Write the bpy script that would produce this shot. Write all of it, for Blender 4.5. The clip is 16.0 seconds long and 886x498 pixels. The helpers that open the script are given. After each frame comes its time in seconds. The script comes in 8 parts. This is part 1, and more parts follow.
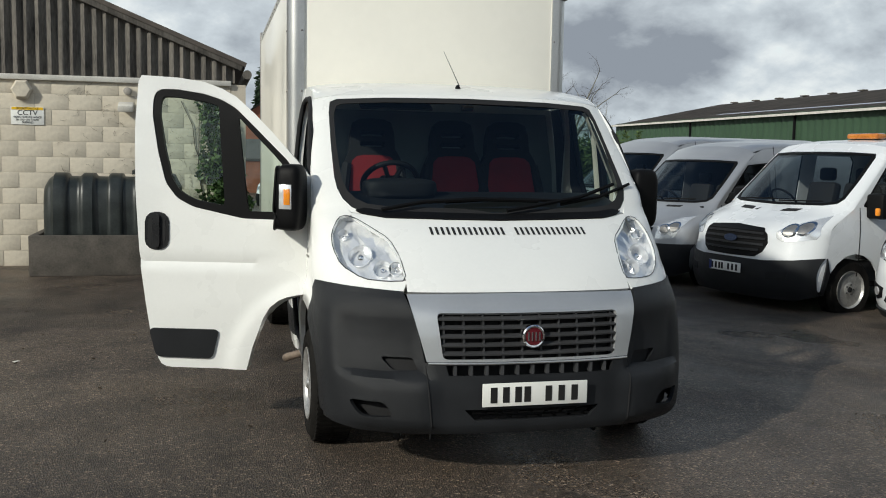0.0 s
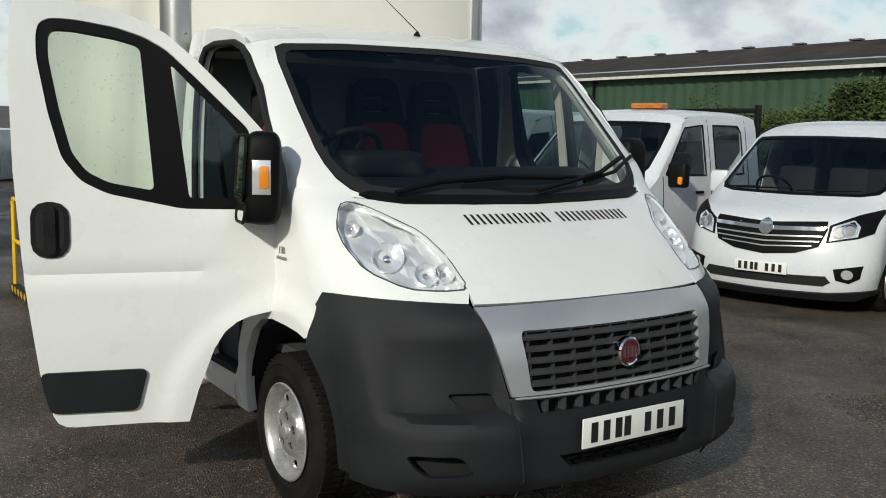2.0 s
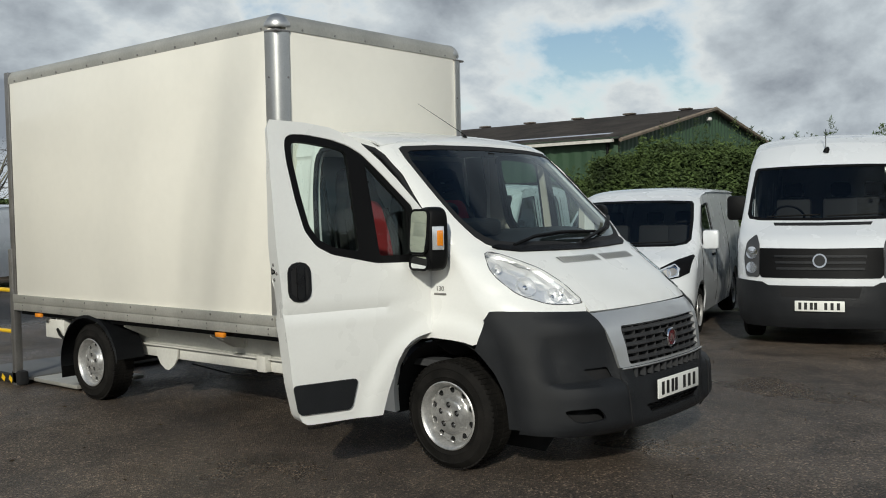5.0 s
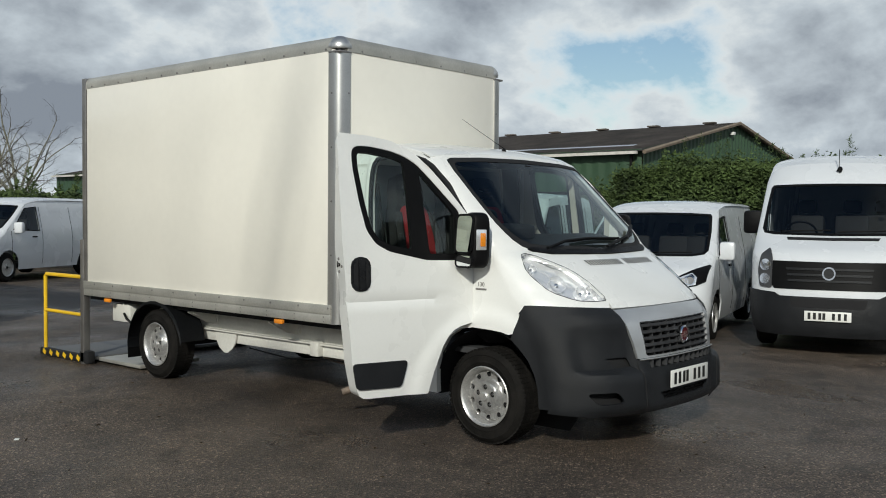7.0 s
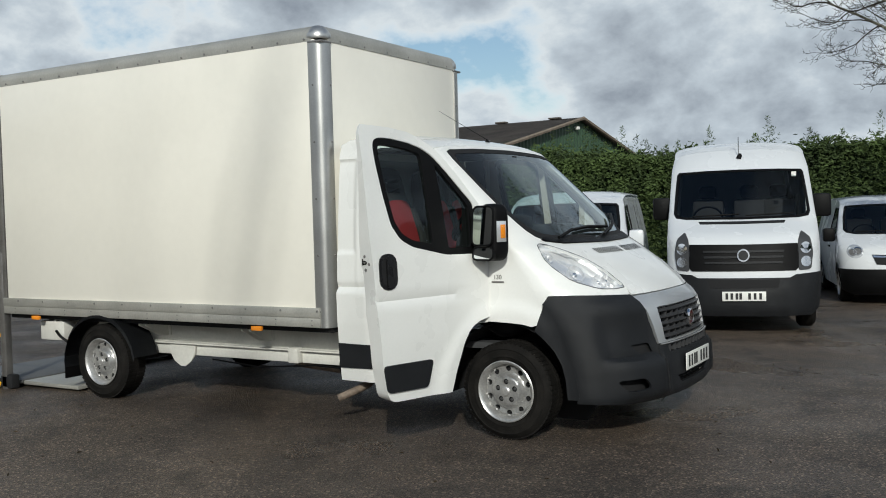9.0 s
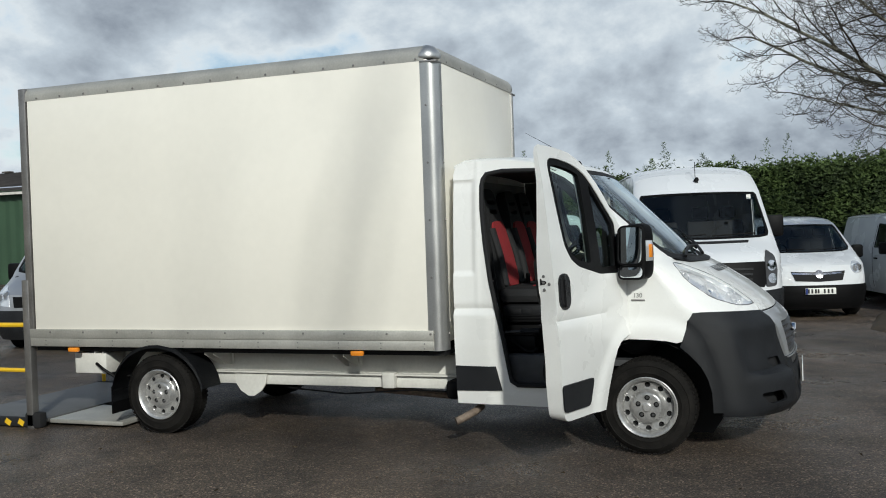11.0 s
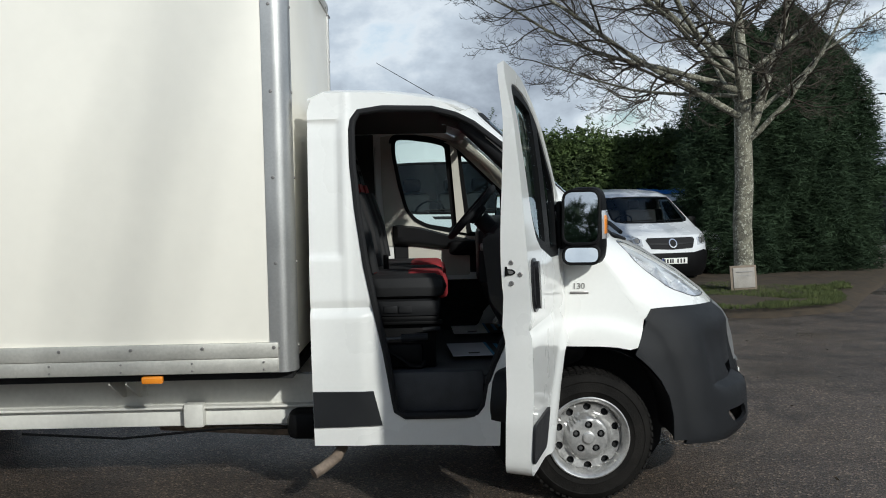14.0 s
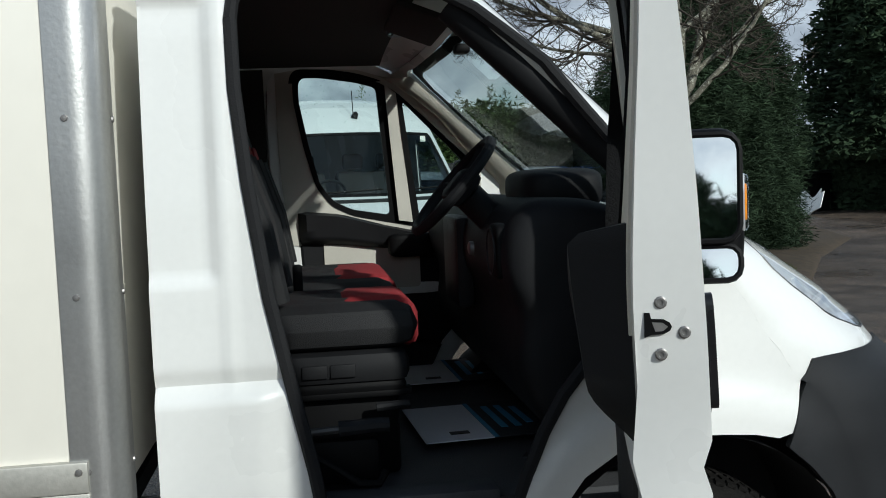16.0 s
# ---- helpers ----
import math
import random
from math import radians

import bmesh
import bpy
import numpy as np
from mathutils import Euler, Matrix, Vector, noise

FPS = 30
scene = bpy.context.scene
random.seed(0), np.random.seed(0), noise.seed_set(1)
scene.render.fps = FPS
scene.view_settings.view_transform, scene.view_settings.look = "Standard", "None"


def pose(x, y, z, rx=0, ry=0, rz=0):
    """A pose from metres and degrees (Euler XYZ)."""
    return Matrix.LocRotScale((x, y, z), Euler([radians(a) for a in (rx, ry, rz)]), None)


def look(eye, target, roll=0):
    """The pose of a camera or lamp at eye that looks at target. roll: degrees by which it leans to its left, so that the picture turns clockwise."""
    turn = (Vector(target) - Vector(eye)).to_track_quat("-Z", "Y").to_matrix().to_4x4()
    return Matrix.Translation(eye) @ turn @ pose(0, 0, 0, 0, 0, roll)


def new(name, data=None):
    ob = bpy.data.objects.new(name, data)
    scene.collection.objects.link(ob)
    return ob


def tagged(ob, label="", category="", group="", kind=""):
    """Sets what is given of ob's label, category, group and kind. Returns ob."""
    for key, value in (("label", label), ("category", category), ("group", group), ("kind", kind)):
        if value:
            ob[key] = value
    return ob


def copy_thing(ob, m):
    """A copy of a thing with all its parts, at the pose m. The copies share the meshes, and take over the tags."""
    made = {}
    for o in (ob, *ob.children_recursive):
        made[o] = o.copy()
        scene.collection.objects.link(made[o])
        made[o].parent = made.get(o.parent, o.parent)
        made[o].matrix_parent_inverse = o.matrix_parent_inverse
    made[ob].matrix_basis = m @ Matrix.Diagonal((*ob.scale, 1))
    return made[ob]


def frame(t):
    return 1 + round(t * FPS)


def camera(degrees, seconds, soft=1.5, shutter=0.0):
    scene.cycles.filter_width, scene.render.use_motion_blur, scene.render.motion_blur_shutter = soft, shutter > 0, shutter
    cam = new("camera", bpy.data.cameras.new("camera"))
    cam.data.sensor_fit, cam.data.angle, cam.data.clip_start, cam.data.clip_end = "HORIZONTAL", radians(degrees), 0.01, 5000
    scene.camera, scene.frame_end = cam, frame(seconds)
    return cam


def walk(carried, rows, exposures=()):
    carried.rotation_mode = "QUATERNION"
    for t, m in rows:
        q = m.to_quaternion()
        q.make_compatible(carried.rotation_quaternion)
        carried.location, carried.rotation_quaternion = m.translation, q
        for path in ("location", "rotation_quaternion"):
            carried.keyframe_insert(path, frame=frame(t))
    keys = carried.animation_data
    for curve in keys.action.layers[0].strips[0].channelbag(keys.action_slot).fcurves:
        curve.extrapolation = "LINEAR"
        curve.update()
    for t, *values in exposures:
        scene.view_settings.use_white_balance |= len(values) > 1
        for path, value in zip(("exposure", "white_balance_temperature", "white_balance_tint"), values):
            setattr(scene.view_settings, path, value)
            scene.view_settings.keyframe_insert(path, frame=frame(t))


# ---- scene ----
cam = camera(49.8, 16.0, soft=1.0)
PATH = [
    (0, (-1.481, -5.135, 1.598), (-1.01, -3.2, 1.405), 1.0),
    (0.5, (-1.78, -4.739, 1.601), (-1.133, -2.856, 1.412), 0.2),
    (1, (-2.034, -4.314, 1.593), (-1.242, -2.488, 1.401), 0.8),
    (1.5, (-2.275, -3.845, 1.579), (-1.292, -2.119, 1.347), 1.7),
    (2, (-2.539, -3.394, 1.554), (-1.425, -1.751, 1.311), 1.2),
    (2.5, (-2.906, -3.119, 1.528), (-1.652, -1.574, 1.331), -0.3),
    (3, (-3.331, -2.895, 1.47), (-1.944, -1.462, 1.323), -1.6),
    (3.5, (-3.769, -2.827, 1.514), (-2.289, -1.486, 1.403), -2.9),
    (4, (-4.277, -2.967, 1.534), (-2.749, -1.68, 1.444), -2.2),
    (4.5, (-4.713, -3.218, 1.534), (-3.204, -1.909, 1.441), -1.4),
    (5, (-5.125, -3.427, 1.524), (-3.586, -2.152, 1.443), -1.2),
    (5.2, (-5.235, -3.515, 1.526), (-3.705, -2.229, 1.444), -1.2),
    (7.3, (-5.845, -3.797, 1.52), (-4.327, -2.497, 1.454), 0.8),
    (7.5, (-5.882, -3.76, 1.52), (-4.34, -2.487, 1.456), 0.9),
    (8, (-6.038, -3.49, 1.511), (-4.421, -2.314, 1.445), 0.4),
    (8.5, (-6.168, -3.158, 1.48), (-4.506, -2.048, 1.412), -1.2),
    (9, (-6.317, -2.754, 1.485), (-4.601, -1.73, 1.413), -1.6),
    (9.5, (-6.603, -2.359, 1.513), (-4.846, -1.403, 1.467), -1.7),
    (9.7, (-6.695, -2.194, 1.499), (-4.927, -1.26, 1.457), -1.9),
    (11.8, (-7.285, -0.219, 1.556), (-5.346, 0.263, 1.476), -1.5),
    (12, (-7.213, -0.056, 1.562), (-5.261, 0.366, 1.459), -1.4),
    (12.5, (-6.867, 0.287, 1.539), (-4.899, 0.605, 1.382), -1.5),
    (13, (-6.456, 0.536, 1.506), (-4.475, 0.732, 1.315), -1.7),
    (13.5, (-5.958, 0.66, 1.492), (-3.966, 0.736, 1.33), -1.7),
    (14, (-5.446, 0.715, 1.502), (-3.449, 0.696, 1.398), -1.2),
    (14.5, (-4.891, 0.768, 1.503), (-2.898, 0.669, 1.365), -1.0),
    (15, (-4.303, 0.773, 1.492), (-2.319, 0.621, 1.295), -1.2),
    (15.3, (-3.983, 0.822, 1.473), (-2.002, 0.618, 1.281), -1.3),
    (15.5, (-3.741, 0.846, 1.474), (-1.76, 0.627, 1.31), -1.5),
    (16, (-3.2, 0.926, 1.45), (-1.224, 0.658, 1.306), -2.3),
]
walk(cam, [(t, look(eye, target, roll)) for t, eye, target, roll in PATH], [(0, 0.09, 6480, 4), (4, -0.14, 6500, 4), (9, -0.10, 6250, 4), (12, -0.02, 6150, 4), (14, 0.03, 6050, 5), (16, 0.05, 5950, 3)])

# ---- sky, sun ----
SUN_AZ, SUN_EL = 211.0, 28.0
sun_way = Vector((math.cos(radians(SUN_AZ)) * math.cos(radians(SUN_EL)), math.sin(radians(SUN_AZ)) * math.cos(radians(SUN_EL)), math.sin(radians(SUN_EL))))
sun_data = bpy.data.lights.new("sun", "SUN")
sun_data.energy, sun_data.angle, sun_data.color = 3.15, radians(1.6), (1.0, 0.945, 0.865)
sun = new("sun", sun_data)
sun.matrix_world = look(sun_way * 40, (0, 0, 0))

world = bpy.data.worlds.new("sky")
scene.world = world
world.use_nodes = True
wn, wl = world.node_tree.nodes, world.node_tree.links
wn.clear()


def wnode(kind, **values):
    n = wn.new(kind)
    for k, v in values.items():
        n.inputs[k.replace("_", " ")].default_value = v
    return n


def wmath(op, a, b):
    n = wn.new("ShaderNodeMath")
    n.operation = op
    for i, v in enumerate((a, b)):
        if isinstance(v, (int, float)):
            n.inputs[i].default_value = v
        else:
            wl.new(v, n.inputs[i])
    return n.outputs[0]


sky = wn.new("ShaderNodeTexSky")
sky.sky_type, sky.sun_disc = "NISHITA", False
sky.sun_elevation, sky.sun_rotation = radians(SUN_EL), radians(90 - SUN_AZ + 360)
sky.air_density, sky.dust_density, sky.ozone_density = 1.0, 0.8, 1.2
blue = wnode("ShaderNodeVectorMath")
blue.operation = "SCALE"
blue.inputs["Scale"].default_value = 0.095
wl.new(sky.outputs[0], blue.inputs[0])
# a ceiling of cumulus, flattened towards the horizon
coords = wn.new("ShaderNodeTexCoord")
split = wn.new("ShaderNodeSeparateXYZ")
wl.new(coords.outputs["Generated"], split.inputs[0])
rise = wmath("ADD", wmath("MAXIMUM", split.outputs[2], 0.0), 0.55)
plane = wn.new("ShaderNodeCombineXYZ")
wl.new(wmath("DIVIDE", split.outputs[0], rise), plane.inputs[0])
wl.new(wmath("DIVIDE", split.outputs[1], rise), plane.inputs[1])
big = wnode("ShaderNodeTexNoise", Scale=2.3, Detail=12.0, Roughness=0.55, Distortion=0.1)
small = wnode("ShaderNodeTexNoise", Scale=5.2, Detail=12.0, Roughness=0.58, Distortion=0.15)
wl.new(plane.outputs[0], big.inputs["Vector"])
wl.new(plane.outputs[0], small.inputs["Vector"])
cover = wn.new("ShaderNodeValToRGB")
cover.color_ramp.elements[0].position, cover.color_ramp.elements[1].position = 0.405, 0.468
high = wn.new("ShaderNodeMapRange")
high.interpolation_type = "SMOOTHSTEP"
high.inputs["From Min"].default_value, high.inputs["From Max"].default_value = 0.42, 0.80
high.inputs["To Min"].default_value, high.inputs["To Max"].default_value = 0.0, 0.13
wl.new(split.outputs[2], high.inputs["Value"])
puffs = wmath("ADD", wmath("MULTIPLY", big.outputs[0], 0.72), wmath("MULTIPLY", small.outputs[0], 0.28))
wl.new(wmath("SUBTRACT", puffs, high.outputs[0]), cover.inputs[0])
shade = wn.new("ShaderNodeValToRGB")
er = shade.color_ramp.elements
er[0].position, er[0].color = 0.425, (0.98, 0.98, 0.98, 1)
er[1].position, er[1].color = 0.60, (0.27, 0.295, 0.35, 1)
mid = er.new(0.505)
mid.color = (0.585, 0.625, 0.685, 1)
wl.new(puffs, shade.inputs[0])
mixed = wn.new("ShaderNodeMix")
mixed.data_type = "RGBA"
wl.new(cover.outputs[0], mixed.inputs["Factor"])
wl.new(blue.outputs[0], mixed.inputs[6])
wl.new(shade.outputs[0], mixed.inputs[7])
back = wnode("ShaderNodeBackground", Strength=1.0)
wl.new(mixed.outputs[2], back.inputs[0])
wout = wn.new("ShaderNodeOutputWorld")
wl.new(back.outputs[0], wout.inputs[0])


# ---- materials ----
def mat(name, base, rough=0.5, metal=0.0, vary=0.12, scale=6.0, fine=60.0, bump=0.0, coat=0.0, spec=0.5, rvary=0.08, tint=None, random_tint=0.0, stretch=(1, 1, 1)):
    """A Principled material with colour varied at two scales, roughness variation and a fine bump."""
    m = bpy.data.materials.new(name)
    m.use_nodes = True
    n, l = m.node_tree.nodes, m.node_tree.links
    p = n["Principled BSDF"]
    p.inputs["Metallic"].default_value, p.inputs["Coat Weight"].default_value = metal, coat
    p.inputs["Specular IOR Level"].default_value = spec
    co = n.new("ShaderNodeTexCoord")
    mp = n.new("ShaderNodeMapping")
    mp.inputs["Scale"].default_value = stretch
    l.new(co.outputs["Object"], mp.inputs["Vector"])
    a, b = n.new("ShaderNodeTexNoise"), n.new("ShaderNodeTexNoise")
    for t, s, d in ((a, scale, 5.0), (b, fine, 4.0)):
        t.inputs["Scale"].default_value, t.inputs["Detail"].default_value = s, d
        l.new(mp.outputs[0], t.inputs["Vector"])
    sumn = n.new("ShaderNodeMath")
    sumn.operation = "MULTIPLY_ADD"
    l.new(b.outputs[0], sumn.inputs[0])
    sumn.inputs[1].default_value = 0.5
    l.new(a.outputs[0], sumn.inputs[2])
    last = sumn.outputs[0]
    if random_tint:
        oi, ma = n.new("ShaderNodeObjectInfo"), n.new("ShaderNodeMath")
        ma.operation = "MULTIPLY_ADD"
        l.new(oi.outputs["Random"], ma.inputs[0])
        ma.inputs[1].default_value = random_tint
        l.new(last, ma.inputs[2])
        last = ma.outputs[0]
    rmp = n.new("ShaderNodeValToRGB")
    e = rmp.color_ramp.elements
    e[0].position, e[1].position = 0.45, 1.0 + random_tint * 0.6
    lo = [c * (1 - vary) for c in base]
    hi = list(tint) if tint else [min(1, c * (1 + vary)) for c in base]
    e[0].color, e[1].color = (*lo, 1), (*hi, 1)
    l.new(last, rmp.inputs[0])
    l.new(rmp.outputs[0], p.inputs["Base Color"])
    mr = n.new("ShaderNodeMapRange")
    mr.inputs["To Min"].default_value, mr.inputs["To Max"].default_value = max(0.02, rough - rvary), min(1, rough + rvary)
    l.new(a.outputs[0], mr.inputs["Value"])
    l.new(mr.outputs[0], p.inputs["Roughness"])
    if bump:
        bp = n.new("ShaderNodeBump")
        bp.inputs["Strength"].default_value, bp.inputs["Distance"].default_value = min(1, bump), 0.01
        l.new(b.outputs[0], bp.inputs["Height"])
        l.new(bp.outputs[0], p.inputs["Normal"])
    return m


def glass_mat(name, tint, gloss=1.0, rough=0.0, ior=1.52):
    """Clear or tinted pane: a tinted see-through layer with a mirror gloss by Fresnel."""
    m = bpy.data.materials.new(name)
    m.use_nodes = True
    n, l = m.node_tree.nodes, m.node_tree.links
    n.clear()
    tr, gl, mx, fr, pw, ad, out = (n.new(k) for k in ("ShaderNodeBsdfTransparent", "ShaderNodeBsdfGlossy", "ShaderNodeMixShader", "ShaderNodeLayerWeight", "ShaderNodeMath", "ShaderNodeMath", "ShaderNodeOutputMaterial"))
    tr.inputs[0].default_value = (*tint, 1)
    gl.inputs["Roughness"].default_value = rough
    gl.inputs["Color"].default_value = (gloss * 0.84, gloss * 0.93, gloss, 1)
    f0 = ((ior - 1) / (ior + 1)) ** 2
    pw.operation, ad.operation = "POWER", "MULTIPLY_ADD"
    pw.inputs[1].default_value, ad.inputs[1].default_value, ad.inputs[2].default_value = 5.0, 1 - f0, f0
    l.new(fr.outputs["Facing"], pw.inputs[0])
    l.new(pw.outputs[0], ad.inputs[0])
    l.new(ad.outputs[0], mx.inputs[0])
    l.new(tr.outputs[0], mx.inputs[1])
    l.new(gl.outputs[0], mx.inputs[2])
    l.new(mx.outputs[0], out.inputs[0])
    return m


M_white = mat("white_paint", (0.83, 0.83, 0.80), 0.28, vary=0.03, scale=2.0, coat=0.6, rvary=0.05)
# White paint with the weaker, bluer light on parked vans put into its colour.
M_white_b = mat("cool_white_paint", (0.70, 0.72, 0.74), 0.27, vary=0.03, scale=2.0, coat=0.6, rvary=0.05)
M_silver = mat("silver_paint", (0.50, 0.51, 0.52), 0.33, metal=0.55, vary=0.04, coat=0.5)
M_grey_van = mat("silver_grey_paint", (0.36, 0.37, 0.39), 0.34, metal=0.5, vary=0.05, coat=0.5)
M_bumper = mat("dark_grey_plastic", (0.0150, 0.0160, 0.0180), 0.47, spec=0.24, vary=0.22, scale=5, fine=900, bump=0.25)
M_black = mat("black_plastic", (0.0048, 0.0048, 0.0052), 0.52, spec=0.12, vary=0.2, fine=500, bump=0.12)
M_gloss_black = mat("gloss_black_plastic", (0.010, 0.010, 0.011), 0.28, vary=0.2, fine=500)
M_matt_black = mat("matt_black_lining", (0.008, 0.008, 0.009), 0.85, vary=0.3, fine=200, bump=0.2)
M_rubber = mat("tyre_rubber", (0.0075, 0.0073, 0.007), 0.8, spec=0.10, vary=0.35, scale=12, fine=150, bump=0.3, tint=(0.018, 0.0165, 0.015))
M_rim = mat("silver_wheel_paint", (0.37, 0.37, 0.365), 0.34, metal=0.65, vary=0.18, scale=14, fine=90, tint=(0.66, 0.65, 0.63))
M_dark_rim = mat("dark_steel_wheel", (0.10, 0.10, 0.10), 0.5, metal=0.5, vary=0.2)
M_alu = mat("brushed_aluminium", (0.56, 0.56, 0.55), 0.36, metal=0.85, vary=0.12, scale=3, fine=90, bump=0.05)
M_rail = mat("weathered_aluminium_rail", (0.47, 0.46, 0.42), 0.50, metal=0.55, vary=0.18, scale=4, fine=70, bump=0.08)
M_grp = mat("cream_panel", (0.85, 0.82, 0.735), 0.36, vary=0.03, scale=1.2, fine=14, bump=0.03, coat=0.25)
M_chassis = mat("white_chassis_paint", (0.66, 0.65, 0.60), 0.5, vary=0.14, scale=5, fine=40, tint=(0.70, 0.69, 0.64))
M_chrome = mat("chrome", (0.78, 0.78, 0.79), 0.10, metal=1.0, vary=0.03)
M_deck = mat("wet_steel_deck", (0.11, 0.11, 0.108), 0.5, metal=0.3, vary=0.35, scale=4, fine=60, bump=0.2)
M_steel = mat("dull_steel", (0.30, 0.29, 0.28), 0.45, metal=0.8, vary=0.2)
M_rust = mat("rusty_steel", (0.23, 0.18, 0.14), 0.75, metal=0.3, vary=0.4, scale=25)
M_red = mat("red_seat_cloth", (0.29, 0.020, 0.025), 0.85, vary=0.2, fine=400, bump=0.3)
M_cloth = mat("black_seat_cloth", (0.012, 0.012, 0.013), 0.75, vary=0.3, fine=400, bump=0.3)
M_bulkhead = mat("grey_bulkhead_lining", (0.27, 0.29, 0.29), 0.9, vary=0.2, scale=3, fine=300, bump=0.2)
M_cabin = mat("black_cabin_plastic", (0.0125, 0.0128, 0.0140), 0.62, spec=0.20, vary=0.2, fine=500, bump=0.1)
M_mat = mat("black_rubber_mat", (0.050, 0.051, 0.054), 0.6, vary=0.3, scale=12, fine=200, bump=0.2)
M_beige = mat("pale_grey_trim", (0.55, 0.53, 0.465), 0.7, vary=0.08, fine=300, bump=0.1)
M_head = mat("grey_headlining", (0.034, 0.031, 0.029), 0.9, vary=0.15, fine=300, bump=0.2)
M_amber = mat("amber_lens", (0.85, 0.28, 0.02), 0.22, vary=0.12, fine=120, coat=0.5)
M_redlens = mat("dark_red_enamel", (0.10, 0.008, 0.014), 0.2, vary=0.1, coat=0.6)
M_plate = mat("plate_white", (0.80, 0.80, 0.76), 0.35, vary=0.04)
M_ink = mat("black_lettering", (0.012, 0.012, 0.012), 0.5, vary=0.1)
M_tarp = mat("blue_tarpaulin", (0.02, 0.16, 0.55), 0.35, vary=0.25, scale=5, fine=40, bump=0.2)
M_blue = mat("blue_band", (0.012, 0.03, 0.16), 0.4, vary=0.1)
M_emblem = mat("dark_blue_chrome_emblem", (0.05, 0.07, 0.13), 0.2, metal=0.7, vary=0.2)
M_beacon = mat("orange_beacon_lens", (0.42, 0.115, 0.012), 0.2, vary=0.25, scale=12, fine=60, coat=0.6, tint=(0.62, 0.22, 0.03))
M_yellow = mat("yellow_paint", (0.80, 0.50, 0.02), 0.42, vary=0.12, scale=9)
M_paper = mat("white_paper", (0.72, 0.73, 0.76), 0.8, vary=0.04)
M_darkpaper = mat("dark_printed_card", (0.02, 0.022, 0.026), 0.6, vary=0.15)
M_cyan = mat("light_blue_print", (0.06, 0.25, 0.42), 0.6, vary=0.1)
M_block = mat("cream_painted_block", (0.57, 0.505, 0.405), 0.88, vary=0.24, scale=3.2, fine=22, bump=0.22, random_tint=0.12, tint=(0.66, 0.60, 0.49))
M_mortar = mat("painted_mortar", (0.50, 0.45, 0.37), 0.9, vary=0.2, scale=6, fine=60, bump=0.5)
M_corr = mat("dark_corrugated_sheet", (0.060, 0.052, 0.045), 0.8, vary=0.55, scale=5, fine=40, bump=0.4, tint=(0.17, 0.155, 0.135), stretch=(1, 1, 0.25))
M_fascia = mat("weathered_white_fascia", (0.58, 0.56, 0.51), 0.7, vary=0.2, scale=4)
M_green = mat("green_cladding", (0.034, 0.072, 0.038), 0.6, vary=0.15, scale=0.6, fine=8)
M_fibre = mat("brown_fibre_cement_roof", (0.088, 0.074, 0.063), 0.85, vary=0.55, scale=0.8, fine=6, bump=0.3)
M_solar = mat("pale_rooflight_strip", (0.40, 0.43, 0.48), 0.35, vary=0.15, scale=0.5)
M_tank = mat("dark_green_tank_plastic", (0.009, 0.014, 0.013), 0.42, vary=0.4, scale=6, fine=50, bump=0.15, tint=(0.028, 0.034, 0.033))
M_concrete = mat("dark_stained_concrete", (0.075, 0.066, 0.056), 0.85, vary=0.45, scale=5, fine=50, bump=0.5)
M_pale_concrete = mat("concrete", (0.30, 0.28, 0.25), 0.85, vary=0.25, scale=5, fine=50, bump=0.4)
M_brick = mat("red_brick", (0.22, 0.085, 0.050), 0.85, vary=0.3, scale=3, fine=30, bump=0.3, random_tint=0.2)
M_slate = mat("slate_roof", (0.10, 0.095, 0.09), 0.75, vary=0.25, scale=2, fine=15)
M_bark = mat("grey_lichen_bark", (0.070, 0.062, 0.048), 0.9, vary=0.5, scale=9, fine=45, bump=1.0, tint=(0.26, 0.25, 0.19))


def lichen(m, size, amount, colour):
    """Pale blotches of lichen over a bark."""
    n, l = m.node_tree.nodes, m.node_tree.links
    p = n["Principled BSDF"]
    co = next(x for x in n if x.type == "TEX_COORD")
    spots = n.new("ShaderNodeTexNoise")
    spots.inputs["Scale"].default_value, spots.inputs["Detail"].default_value, spots.inputs["Roughness"].default_value = size, 3.0, 0.6
    l.new(co.outputs["Object"], spots.inputs["Vector"])
    ramp = n.new("ShaderNodeMapRange")
    ramp.inputs["From Min"].default_value, ramp.inputs["From Max"].default_value = amount, amount + 0.05
    l.new(spots.outputs[0], ramp.inputs["Value"])
    mx = n.new("ShaderNodeMix")
    mx.data_type = "RGBA"
    l.new(ramp.outputs[0], mx.inputs["Factor"])
    l.new(p.inputs["Base Color"].links[0].from_socket, mx.inputs[6])
    mx.inputs[7].default_value = (*colour, 1)
    l.new(mx.outputs[2], p.inputs["Base Color"])


lichen(M_bark, 26.0, 0.555, (0.40, 0.40, 0.33))
M_twig = mat("twig_bark", (0.052, 0.043, 0.031), 0.9, vary=0.3, scale=10)
M_leaf = mat("conifer_foliage", (0.022, 0.046, 0.012), 0.8, vary=0.6, scale=1.4, fine=14, tint=(0.095, 0.145, 0.036))
M_leaf_dark = mat("dark_cypress_foliage", (0.018, 0.034, 0.020), 0.85, vary=0.5, scale=1.0, fine=9, spec=0.12, tint=(0.050, 0.080, 0.042))
M_ivy = mat("ivy_leaf", (0.035, 0.085, 0.020), 0.5, vary=0.5, scale=5, fine=30, tint=(0.11, 0.17, 0.05))
M_grass = mat("short_grass", (0.045, 0.070, 0.016), 0.9, vary=0.4, scale=3, fine=30, tint=(0.10, 0.12, 0.035))
